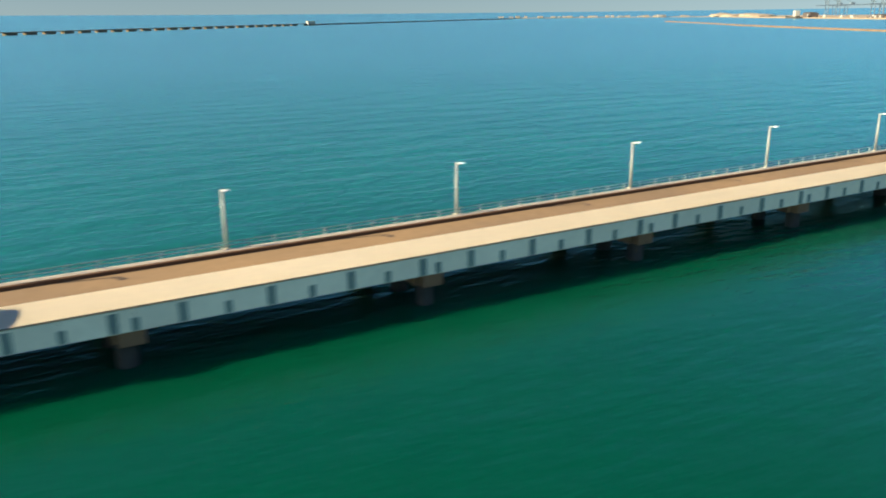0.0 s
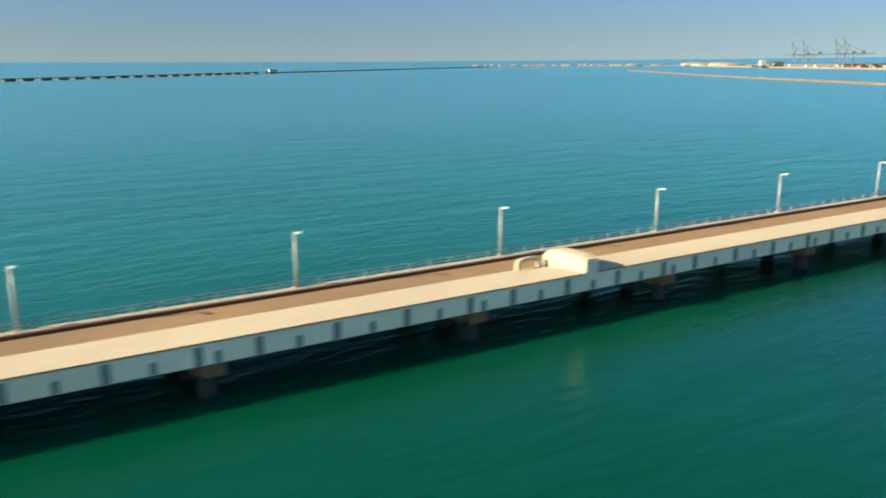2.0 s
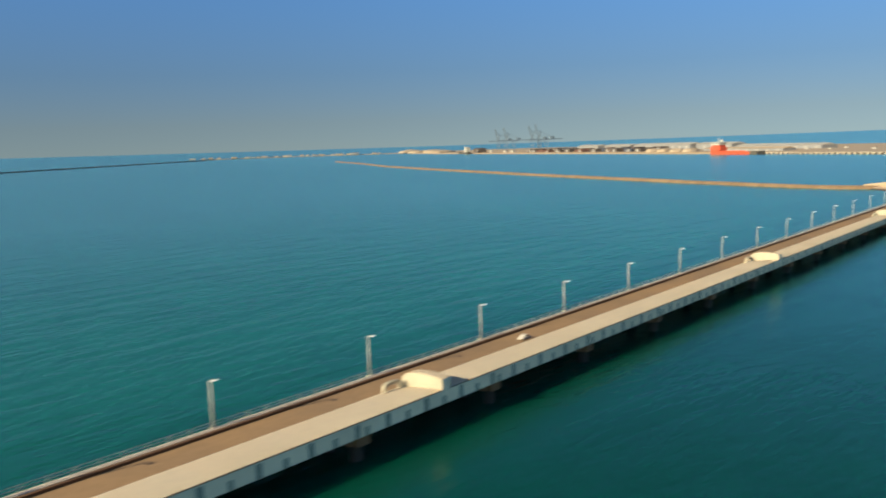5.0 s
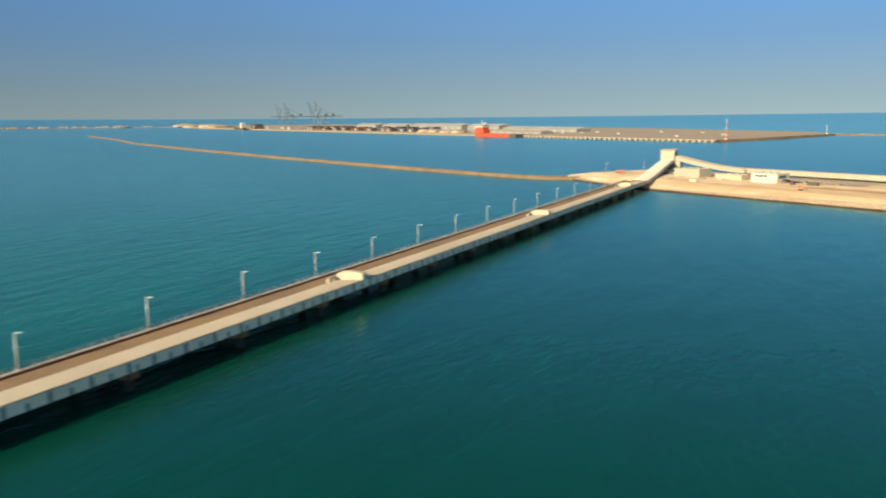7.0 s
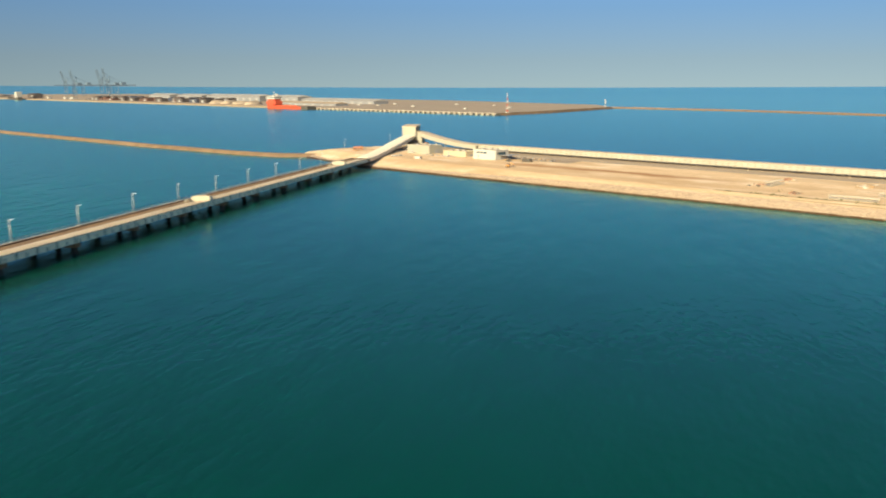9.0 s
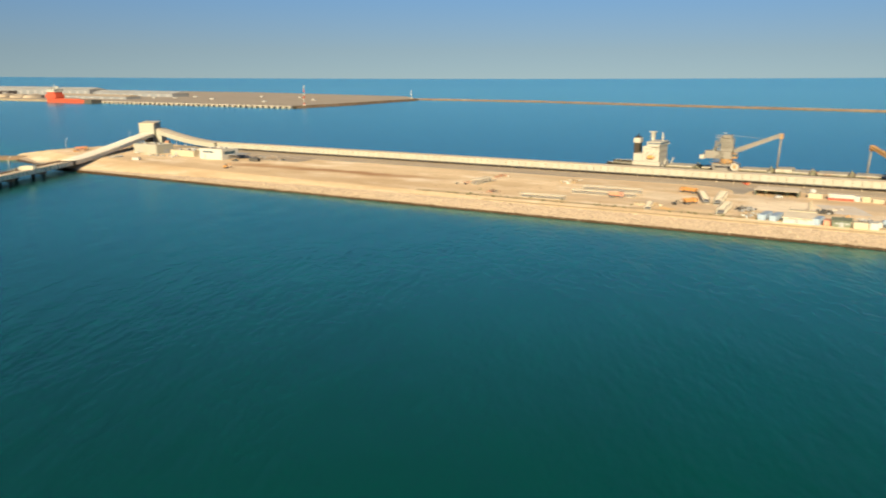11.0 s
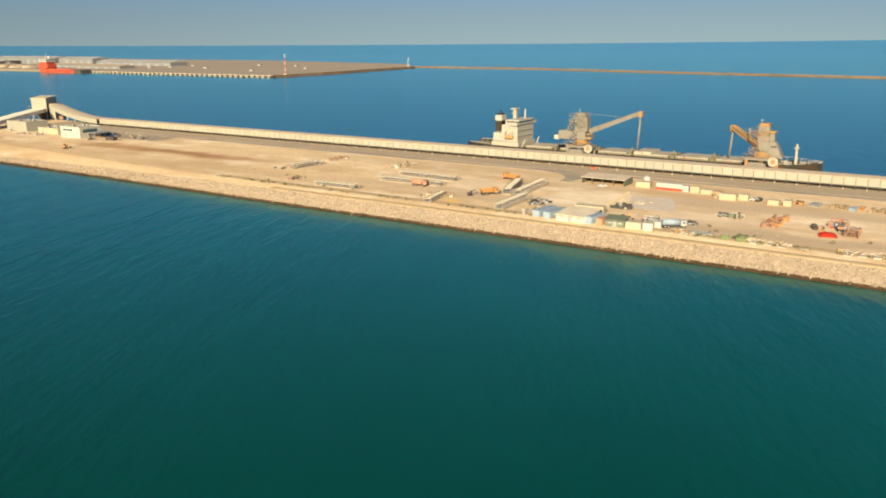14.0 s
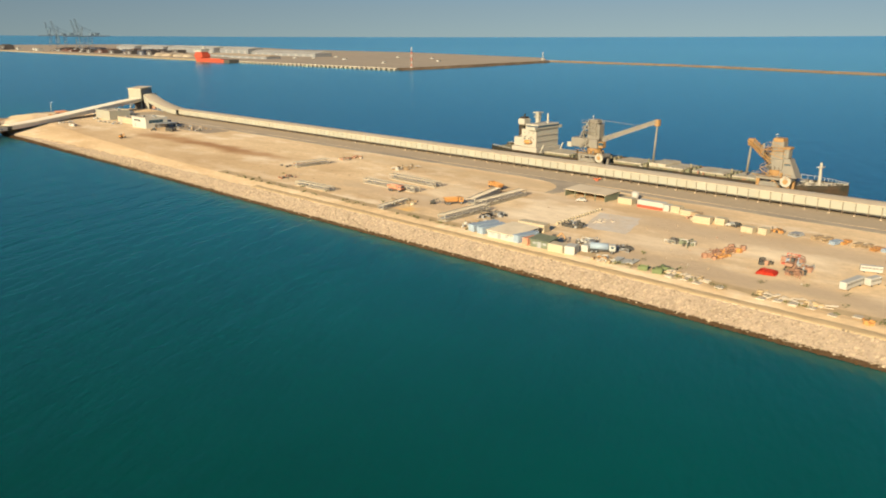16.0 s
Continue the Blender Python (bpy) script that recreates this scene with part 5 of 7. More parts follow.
def build_bulk_carrier():
    sh = thing("bulk_carrier", ISL @ pose(0, 109.0, 0), "bulk carrier with cream bridge and pale hatch covers at the quay", "ship")
    bm = bmesh.new()
    rows = []
    stations = ((223, 4.6, 6.4, 0.5), (226, 6.6, 6.2, 0.6), (234, 7.5, 5.9, 0.85), (250, 7.6, 5.7, 0.97), (320, 7.6, 5.7, 0.97), (333, 7.3, 5.8, 0.9), (341, 5.8, 6.1, 0.72), (346, 3.4, 6.4, 0.45), (349.5, 1.3, 6.6, 0.3), (350.6, 0.25, 6.7, 0.2))
    for s, hw, top, k in stations:
        rows.append([bm.verts.new((s - (1.6 if z < 0 and s > 340 else 0), y, z)) for y, z in
                     ((-hw * k, -2.5), (-hw * (0.5 + k / 2), 1.4), (-hw, top), (-hw, top + 0.9), (-hw + 0.25, top + 0.9), (-hw + 0.25, top),
                      (hw - 0.25, top), (hw - 0.25, top + 0.9), (hw, top + 0.9), (hw, top), (hw * (0.5 + k / 2), 1.4), (hw * k, -2.5))])
    for p, q in zip(rows, rows[1:]):
        for j in range(11):
            f = bm.faces.new((p[j], p[j + 1], q[j + 1], q[j]))
            f.material_index = 3 if j == 5 and p[0].co.x > 325 else {0: 2, 10: 2, 5: 1}.get(j, 0)
    bm.faces.new(rows[0])
    part("hull", bm, [M_HULL, M_DECK, M_BOOT, M_HATCH], sh, "dark hull with a rust red foot and green grey deck")
    # seven hatches with cross gear between
    hx = ((248.5, 259.5), (263.0, 273.5), (277.5, 288.0), (291.0, 303.0), (306.0, 316.5), (319.0, 329.5))
    for i, (a, b) in enumerate(hx):
        h = part("hatch_coaming", bmesh_box(a, b, -4.6, 4.6, 5.6, 6.7), M_DECK, sh)
        for k in range(4):
            x0 = a + (b - a) * k / 4
            bm = bmesh.new()
            box(bm, x0 + 0.05, x0 + (b - a) / 4 - 0.05, -5.0, 5.0, 6.7, 7.15 + (0.75 if i == 3 and k < 2 else 0.0) + 0.05 * (k % 2), bevel=0.06)
            o = part("hatch_cover", bm, M_HATCH, h, "pale dusty hatch cover panel")
        bm = bmesh.new()
        for y in (-3.5, 0.5, 3.0):
            box(bm, b + 0.5, b + 1.7, y - 0.7, y + 0.7, 5.7, 7.3)
        beam(bm, (b + 1.1, -5, 7.2), (b + 1.1, 5, 7.2), 0.25)
        tube(bm, (b + 1.0, -1.6, 5.7), (b + 1.0, -1.6, 8.6), 0.28, n=8)
        o = part("deck_gear", bm, M_DECK, sh, "winches and vents between the hatches")
        o["kind"] = "stuff"
    for (x0, x1, hw, z0, z1, m, nm, lb) in ((234.8, 246.4, 7.0, 5.9, 8.2, M_SHIPW, "deckhouse", "cream lower deckhouse"), (239.0, 245.8, 6.6, 8.2, 14.6, M_SHIPW, "accommodation_block", "tall cream accommodation block"),
                                           (240.4, 246.2, 6.2, 14.6, 16.5, M_SHIPW, "wheelhouse", "cream wheelhouse"), (234.8, 239.0, 5.6, 8.2, 11.4, M_SHIPW, "aft_house", "")):
        bm = bmesh.new()
        box(bm, x0, x1, -hw, hw, z0, z1, bevel=0.15)
        part(nm, bm, m, sh, lb)
    for z in (10.3, 12.4):
        bm = bmesh.new()
        box(bm, 238.8, 246.1, -6.75, 6.75, z - 0.04, z + 0.08)
        part("deck_edge", bm, M_SHIPW, sh)
    for z in (11.3, 13.4):
        for i in range(3):
            bm = bmesh.new()
            box(bm, 240.4 + i * 2.0, 240.8 + i * 2.0, -6.66, -6.55, z - 0.2, z + 0.2)
            part("porthole", bm, M_GLASS, sh)
    bm = bmesh.new()
    box(bm, 241.0, 246.3, -6.3, 6.3, 15.5, 16.0)
    part("bridge_window", bm, M_GLASS, sh, "dark band of bridge windows")
    bm = bmesh.new()
    for sy in (-1, 1):
        box(bm, 243.0, 246.3, min(sy * 6.2, sy * 8.0), max(sy * 6.2, sy * 8.0), 14.6, 15.6)
    part("bridge_wing", bm, M_SHIPW, sh)
    bm = bmesh.new()
    box(bm, 233.6, 236.2, -1.8, 1.8, 8.2, 15.3, bevel=0.3)
    f = part("funnel", bm, M_HULL, sh, "black funnel with a white band")
    bm = bmesh.new()
    box(bm, 233.4, 236.4, -2.0, 2.0, 15.3, 17.6, bevel=0.3)
    part("funnel_band", bm, M_SHIPW, f)
    bm = bmesh.new()
    box(bm, 233.8, 236.0, -1.6, 1.6, 17.6, 18.2, bevel=0.2)
    tube(bm, (235, 0, 18), (235, 0, 19.3), 0.35, n=8)
    part("funnel_top", bm, M_HULL, f)
    bm = bmesh.new()
    box(bm, 240.6, 242.0, -0.7, 0.7, 16.5, 20.0, bevel=0.1)
    box(bm, 239.9, 242.6, -1.4, 1.4, 20.0, 20.4)
    box(bm, 240.2, 242.3, -1.2, 1.2, 18.4, 18.6)
    beam(bm, (241.3, -2.0, 19.2), (241.3, 2.0, 19.2), 0.25)
    part("radar_mast", bm, M_SHIPW, sh, "cream radar mast")
    bm = bmesh.new()
    tube(bm, (245.0, 1.0, 16.5), (245.0, 1.0, 20.0), 0.38, 0.26, 8)
    part("signal_mast", bm, M_SHIPW, sh)
    bm = bmesh.new()
    bmesh.ops.create_uvsphere(bm, u_segments=10, v_segments=6, radius=1.0, matrix=Matrix.Translation((242.6, -7.3, 10.2)) @ Matrix.Diagonal((1.9, 0.8, 0.85, 1)))
    part("lifeboat", bm, M_ORANGE, sh, "orange lifeboat", True)
    for x in (241.2, 244.0):
        bm = bmesh.new()
        beam(bm, (x, -6.6, 12.0), (x, -8.0, 12.0), 0.2)
        beam(bm, (x, -7.9, 12.0), (x, -7.6, 9.2), 0.2)
        part("davit", bm, M_SHIPW, sh)
    for x, y in ((247.0, -5.8), (247.2, 5.4)):
        bm = bmesh.new()
        beam(bm, (x, y, 5.7), (x + 1.8, y, 9.4), 0.4)
        part("provision_crane", bm, M_SHIPW, sh)
    bm = bmesh.new()
    tube(bm, (342.6, 0, 6.0), (342.6, 0, 13.0), 0.5, 0.36, 10)
    box(bm, 341.9, 343.3, -1.3, 1.3, 11.6, 11.9)
    part("foremast", bm, M_SHIPW, sh, "cream foremast")
    bm = bmesh.new()
    box(bm, 336, 338.4, -3, 3, 6.2, 7.4)
    box(bm, 344.0, 345.6, -1.8, 1.8, 6.2, 7.3)
    tube(bm, (340, -2, 6.6), (340, 2, 6.6), 0.6, n=10)
    for x_, y_ in ((335.5, 3.4), (337.2, -4.2), (339.0, 3.6), (341.0, -2.6), (346.6, 0.6), (347.8, -0.3)):
        box(bm, x_ - 0.4, x_ + 0.4, y_ - 0.4, y_ + 0.4, 6.0, 7.1)
    o = part("windlass", bm, M_SHIPW, sh)
    bm = bmesh.new()
    box(bm, 333.5, 335.5, -6, 6, 5.9, 7.0)
    part("forecastle_step", bm, M_HATCH, sh)
    for y in (-1.0, 1.0):
        bm = bmesh.new()
        for (xa, ya), (xb, yb) in zip(((333, 7.1), (341, 5.6), (346, 3.2), (349.5, 1.1)), ((341, 5.6), (346, 3.2), (349.5, 1.1), (350.4, 0.2))):
            beam(bm, (xa, y * ya, 7.9), (xb, y * yb, 8.1), 0.12)
            for k in range(4):
                f = k / 4
                beam(bm, (xa + (xb - xa) * f, y * (ya + (yb - ya) * f), 6.6), (xa + (xb - xa) * f, y * (ya + (yb - ya) * f), 7.95), 0.1)
        part("bow_rail", bm, M_SHIPW, sh)
    # deck fittings along the sides: pipes, vents, bollards
    rng = random.Random(77)
    for y in (-6.2, 6.2):
        bm = bmesh.new()
        beam(bm, (248, y, 6.3), (331, y, 6.3), 0.22)
        beam(bm, (248, y * 1.05, 6.0), (331, y * 1.05, 6.0), 0.16)
        part("deck_pipe", bm, M_RUST, sh, "rusty pipes along the deck edge")
    for k in range(34):
        x, y = rng.uniform(248, 331), rng.choice((-6.6, -5.7, 5.7, 6.6))
        bm = bmesh.new()
        if rng.random() < 0.5:
            tube(bm, (x, y, 5.7), (x, y, rng.uniform(6.6, 7.6)), 0.22, 0.3, 8)
            nm = "vent"
        else:
            box(bm, x - 0.5, x + 0.5, y - 0.3, y + 0.3, 5.7, rng.uniform(6.3, 7.0), bevel=0.05)
            nm = "deck_locker"
        part(nm, bm, rng.choice((M_DECK, M_SHIPW, M_RUST)), sh)
    # guard rails along both sides aft
    for y in (-6.0, 6.0):
        bm = bmesh.new()
        beam(bm, (224, y * 0.8, 7.4), (234, y * 1.15, 7.2), 0.15)
        for k in range(6):
            x = 224 + 2 * k
            yy = y * (0.8 + 0.35 * k / 5)
            beam(bm, (x, yy, 6.0), (x, yy, 7.4), 0.12)
        part("stern_rail", bm, M_SHIPW, sh)


build_bulk_carrier()


# ---- ship loaders on the quay ----
M_LOADER = mat("loader_grey_steel", (0.185, 0.165, 0.135), 0.6, stain=0.5, stain_scale=0.4, dirt=(0.26, 0.215, 0.155))
M_LORANGE = mat("loader_orange_steel", (0.27, 0.155, 0.06), 0.6, stain=0.5, stain_scale=0.4, dirt=(0.35, 0.2, 0.08))


def build_loader(s0, turn, tip, chute_z, boom_mat, body_mat, label, tall):
    """A slewing ship loader: portal, cable reel, slewing house, tower, luffing boom, hanging chute. tip is (s, w, z)."""
    ld = thing("ship_loader", ISL @ pose(s0, 98.2, GROUND), label, "ship loader", "ship loaders at the quay")
    for x in (-4.2, 4.2):
        for y in (-1.5, 2.2):
            l = part("portal_leg", bmesh_box(x - 0.45, x + 0.45, y - 0.4, y + 0.4, -0.3, 5.2), body_mat, ld)
            part("bogie", bmesh_box(x - 1.3, x + 1.3, y - 0.5, y + 0.5, -0.3, 0.6, bevel=0.1), M_DARK, l)
    part("portal_beam", bmesh_box(-5.0, 5.0, -2.0, 2.7, 5.2, 6.2, bevel=0.1), M_LOADER, ld, "grey portal beam")
    bm = bmesh.new()
    tube(bm, (3.8, -2.6, 5.2), (3.8, -2.1, 5.2), 1.5, n=24)
    reel = part("cable_reel", bm, M_SHIPW, ld, "pale round cable reel")
    bm = bmesh.new()
    tube(bm, (3.8, -2.75, 5.2), (3.8, -2.58, 5.2), 0.7, n=20)
    part("reel_hub", bm, M_LORANGE, reel)
    part("hopper_house", bmesh_box(-4.2, 1.4, -2.3, 1.2, 1.4, 4.5, bevel=0.7), M_LOADER, ld, "grey tripper house behind the gallery")
    bm = bmesh.new()
    tube(bm, (0, 0.5, 6.4), (0, 0.5, 8.0), 2.4, n=20)
    part("slew_ring", bm, M_LORANGE, ld, "orange slew ring")
    part("machinery_house", bmesh_box(-8.0 * tall[1], 2.2, -1.8, 2.8, 8.0, 11.0, bevel=0.15), M_LOADER, ld, "grey machinery house")
    part("counterweight", bmesh_box(-10.0 * tall[1], -8.0 * tall[1], -1.2, 2.2, 7.6, 9.2, bevel=0.1), M_SHIPW, ld)
    H = tall[0]
    tw = part("tower", bmesh_box(*((-2.2, 2.4, -0.8, 1.8, 11.0, H - 1.4) if tall[1] > 0.5 else (-1.6, 1.7, -0.9, 1.8, 8.0, H - 0.8))), M_LOADER, ld, "grey clad tower")
    for x in ((-5.2, 1.2) if tall[1] > 0.5 else ()):
        for y in (-1.0, 2.0):
            bm = bmesh.new()
            beam(bm, (x, y, 11.0), (x * 0.35 + 0.4, y, H), 0.32)
            part("tower_post", bm, boom_mat, ld)
    for z in ((12.4, 14.2, H - 1.2) if tall[1] > 0.5 else (13.2,)):
        bm = bmesh.new()
        box(bm, -4.2, 2.0, -1.4, 2.4, z, z + 0.18)
        pl = part("platform", bm, body_mat, ld)
        bm = bmesh.new()
        for y in (-1.4, 2.4):
            beam(bm, (-4.2, y, z + 1.0), (2.0, y, z + 1.0), 0.1)
            for k in range(5):
                beam(bm, (-4.2 + 1.55 * k, y, z), (-4.2 + 1.55 * k, y, z + 1.0), 0.08)
        part("handrail", bm, body_mat, pl)
    part("tower_head", bmesh_box(-1.4, 1.5, -1.0, 2.0, H - 1.0, H + 0.1, bevel=0.15), boom_mat, ld)
    bm = bmesh.new()
    tube(bm, (-4.4, 0.4, 11), (-4.4, 0.4, 14.8), 0.35, n=10)
    part("dust_pipe", bm, M_LOADER, ld, "", True)
    root = Vector((2.4, 1.5, 10.8))
    if tall[1] < 0.5:
        # the broad sloping casing of the second machine
        bm = bmesh.new()
        lo = [bm.verts.new(p) for p in ((-2.0, -1.5, 6.2), (6.2, -1.5, 6.2), (6.2, 2.4, 6.2), (-2.0, 2.4, 6.2))]
        hi = [bm.verts.new(p) for p in ((-1.5, -1.1, 11.2), (3.8, -1.1, 11.2), (3.8, 2.0, 11.2), (-1.5, 2.0, 11.2))]
        for j in range(4):
            bm.faces.new((lo[j], lo[(j + 1) % 4], hi[(j + 1) % 4], hi[j]))
        bm.faces.new(hi)
        bm.faces.new(lo[::-1])
        part("casing", bm, M_LOADER, ld, "broad grey sloping casing")
        part("shoulder", bmesh_box(1.72, 3.3, -0.8, 1.6, 11.2, 13.8, bevel=0.15), M_LOADER, ld)
        part("shoulder_cap", bmesh_box(1.5, 3.6, -1.0, 1.8, 13.8, 14.4, bevel=0.15), M_LORANGE, ld)
        root.z = 9.4
    t = Vector((tip[0] - s0, tip[1] - 98.2, tip[2] - GROUND))
    if t.x < 0:
        root.x = -1.6
    up = Vector((0, 0, 1))
    d = (t - root).normalized()
    sd = d.cross(up).normalized()
    nn = sd.cross(d)
    bm = bmesh.new()
    n = 9
    for a, b in ((0.9, 0.7), (0.9, -0.7), (-0.9, 0.7), (-0.9, -0.7)):
        beam(bm, root + sd * a + nn * b, t + sd * a * 0.8 + nn * b * 0.6, 0.26)
    for i in range(n):
        p, q = root.lerp(t, i / n), root.lerp(t, (i + 1) / n)
        for a in (-0.9, 0.9):
            beam(bm, p + sd * a - nn * 0.7, q + sd * a + nn * 0.65, 0.16)
            beam(bm, p + sd * a + nn * 0.7, p + sd * a - nn * 0.7, 0.16)
        beam(bm, p + sd * 0.9 + nn * 0.7, q - sd * 0.9 + nn * 0.65, 0.14)
    part("boom", bm, boom_mat, ld, "lattice luffing boom")
    bm = bmesh.new()
    w0 = [root + sd * a + nn * b for a, b in ((-0.7, -0.4), (0.7, -0.4), (0.7, 0.35), (-0.7, 0.35))]
    w1 = [t + sd * a * 0.8 + nn * b for a, b in ((-0.7, -0.4), (0.7, -0.4), (0.7, 0.3), (-0.7, 0.3))]
    va, vb = [bm.verts.new(v) for v in w0], [bm.verts.new(v) for v in w1]
    for j in range(4):
        bm.faces.new((va[j], va[(j + 1) % 4], vb[(j + 1) % 4], vb[j]))
    bm.faces.new(va)
    bm.faces.new(vb[::-1])
    part("belt_cover", bm, M_LOADER, ld, "dusty belt cover inside the boom")
    bm = bmesh.new()
    box(bm, t.x - 0.8, t.x + 0.8, t.y - 0.8, t.y + 0.8, t.z - 1.5, t.z + 0.6, bevel=0.15)
    part("boom_head", bm, M_LORANGE, ld, "orange boom head")
    bm = bmesh.new()
    tube(bm, (t.x, t.y, t.z - 1.5), (t.x - 0.6, t.y, chute_z - GROUND), 0.3, 0.36, 12)
    part("chute", bm, M_LOADER, ld, "long hanging loading chute", True)
    bm = bmesh.new()
    beam(bm, Vector((0, 0.5, H)), root.lerp(t, 0.75), 0.09)
    part("stay", bm, M_LOADER, ld)
    part("operator_cabin", bmesh_box(2.3, 4.2, -1.2, 0.8, 8.2, 10.2, bevel=0.15), M_LORANGE, ld)
    part("cabin_window", bmesh_box(2.5, 4.24, -1.24, -0.9, 9.1, 9.9), M_GLASS, ld)
    # portal bracing
    for y in (-1.5, 2.2):
        for xa, xb in ((-4.2, 0.0), (4.2, 0.0)):
            bm = bmesh.new()
            beam(bm, (xa, y, 0.6), (xb, y, 5.2), 0.22)
            part("portal_brace", bm, body_mat, ld)
    # lattice faces on the tower
    for y in (-1.0, 2.0):
        bm = bmesh.new()
        z, k = 11.0, 0
        while z < H - 1.4:
            xa, xb = (-2.4, 2.5) if k % 2 else (2.5, -2.4)
            beam(bm, (xa, y, z), (xb, y, min(z + 1.5, H - 0.6)), 0.14)
            beam(bm, (-2.5, y, z), (2.6, y, z), 0.12)
            z, k = z + 1.5, k + 1
        part("tower_lattice", bm, boom_mat, ld)
    # stair flights climbing the landward side
    for k in range(4):
        z = 6.2 + k * 1.9
        bm = bmesh.new()
        xa, xb = (-3.6, -0.6) if k % 2 else (-0.6, -3.6)
        for dy in (0.0, 0.6):
            beam(bm, (xa, -2.4 - dy, z), (xb, -2.4 - dy, z + 1.9), 0.12)
            beam(bm, (xa, -2.4 - dy, z + 0.9), (xb, -2.4 - dy, z + 2.8), 0.07)
        for i in range(7):
            f = (i + 0.5) / 7
            box(bm, xa + (xb - xa) * f - 0.14, xa + (xb - xa) * f + 0.14, -3.0, -2.4, z + 1.9 * f - 0.02, z + 1.9 * f + 0.03)
        part("stair_flight", bm, body_mat, ld)
    # walkway with rails beside the boom
    bm = bmesh.new()
    a0, a1 = root - sd * 1.4, t - sd * 1.2
    beam(bm, a0 - nn * 0.3, a1 - nn * 0.3, 0.5, 0.08)
    beam(bm, a0 + nn * 0.6, a1 + nn * 0.6, 0.07)
    for i in range(13):
        q = a0.lerp(a1, i / 12)
        beam(bm, q - nn * 0.3, q + nn * 0.6, 0.06)
    part("boom_walkway", bm, boom_mat, ld)
    # winches, motors and boxes round the slew ring
    rng = random.Random(int(s0))
    for i in range(16):
        a = i * math.tau / 16
        x, y, r = 2.9 * math.cos(a), 0.5 + 2.5 * math.sin(a), rng.uniform(0.25, 0.5)
        z = rng.choice((6.3, 8.1))
        part("drive_unit", bmesh_box(x - r, x + r, y - r, y + r, z, z + rng.uniform(0.5, 1.2), bevel=0.06), rng.choice((M_LORANGE, M_LOADER, M_DARK, M_RUST)), ld)
    bm = bmesh.new()
    box(bm, -5.4, 5.2, -2.9, -2.75, 6.25, 6.33)
    beam(bm, (-5.4, -2.9, 7.3), (5.2, -2.9, 7.3), 0.07)
    for i in range(9):
        beam(bm, (-5.4 + i * 1.32, -2.9, 6.3), (-5.4 + i * 1.32, -2.9, 7.3), 0.06)
    part("portal_walkway", bm, M_LORANGE, ld)
    bm = bmesh.new()
    tube(bm, (-1.0, 0.4, H), (-1.0, 0.4, H + 1.3), 0.08, n=6)
    beam(bm, (-1.6, 0.4, H + 0.9), (-0.4, 0.4, H + 0.9), 0.08)
    part("aerial", bm, M_SHIPW, ld)
    return ld


build_loader(273.5, 0, (291.9, 106.0, 20.9), 7.9, M_LOADER, M_LOADER, "grey ship loader with its lattice boom raised over the ship", (17.2, 1.0))
build_loader(334.5, 0, (323.2, 106.0, 17.8), 8.0, M_LORANGE, M_LORANGE, "orange ship loader with its boom turned along the ship", (16.6, 0.2))


# ---- the yard on the island ----
def at(s, w, turn=0.0, z=GROUND):
    return ISL @ pose(s, w, z, 0, 0, turn)


def container(s, w, turn, length, width, h, material, label, roof=None):
    h *= 0.76
    c = thing("shipping_container", at(s, w, turn), label, "container", "containers in the yard")
    bm = bmesh.new()
    box(bm, 0, length, 0, width, 0.0, h, bevel=0.04)
    part("body", bm, material, c)
    bm = bmesh.new()
    n = int(length / 0.55)
    for i in range(n):
        x = 0.2 + i * (length - 0.4) / n
        box(bm, x, x + 0.25, -0.05, 0.0, 0.2, h - 0.2)
    o = part("corrugation", bm, material, c)
    o["kind"] = "stuff"
    for y in (0.08, width / 2 + 0.03):
        bm = bmesh.new()
        box(bm, -0.05, 0.01, y, y + width / 2 - 0.11, 0.15, h - 0.12)
        part("door", bm, material, c)
    if roof:
        bm = bmesh.new()
        box(bm, 0.05, length - 0.05, 0.05, width - 0.05, h, h + 0.06)
        part("roof", bm, roof, c)
    return c


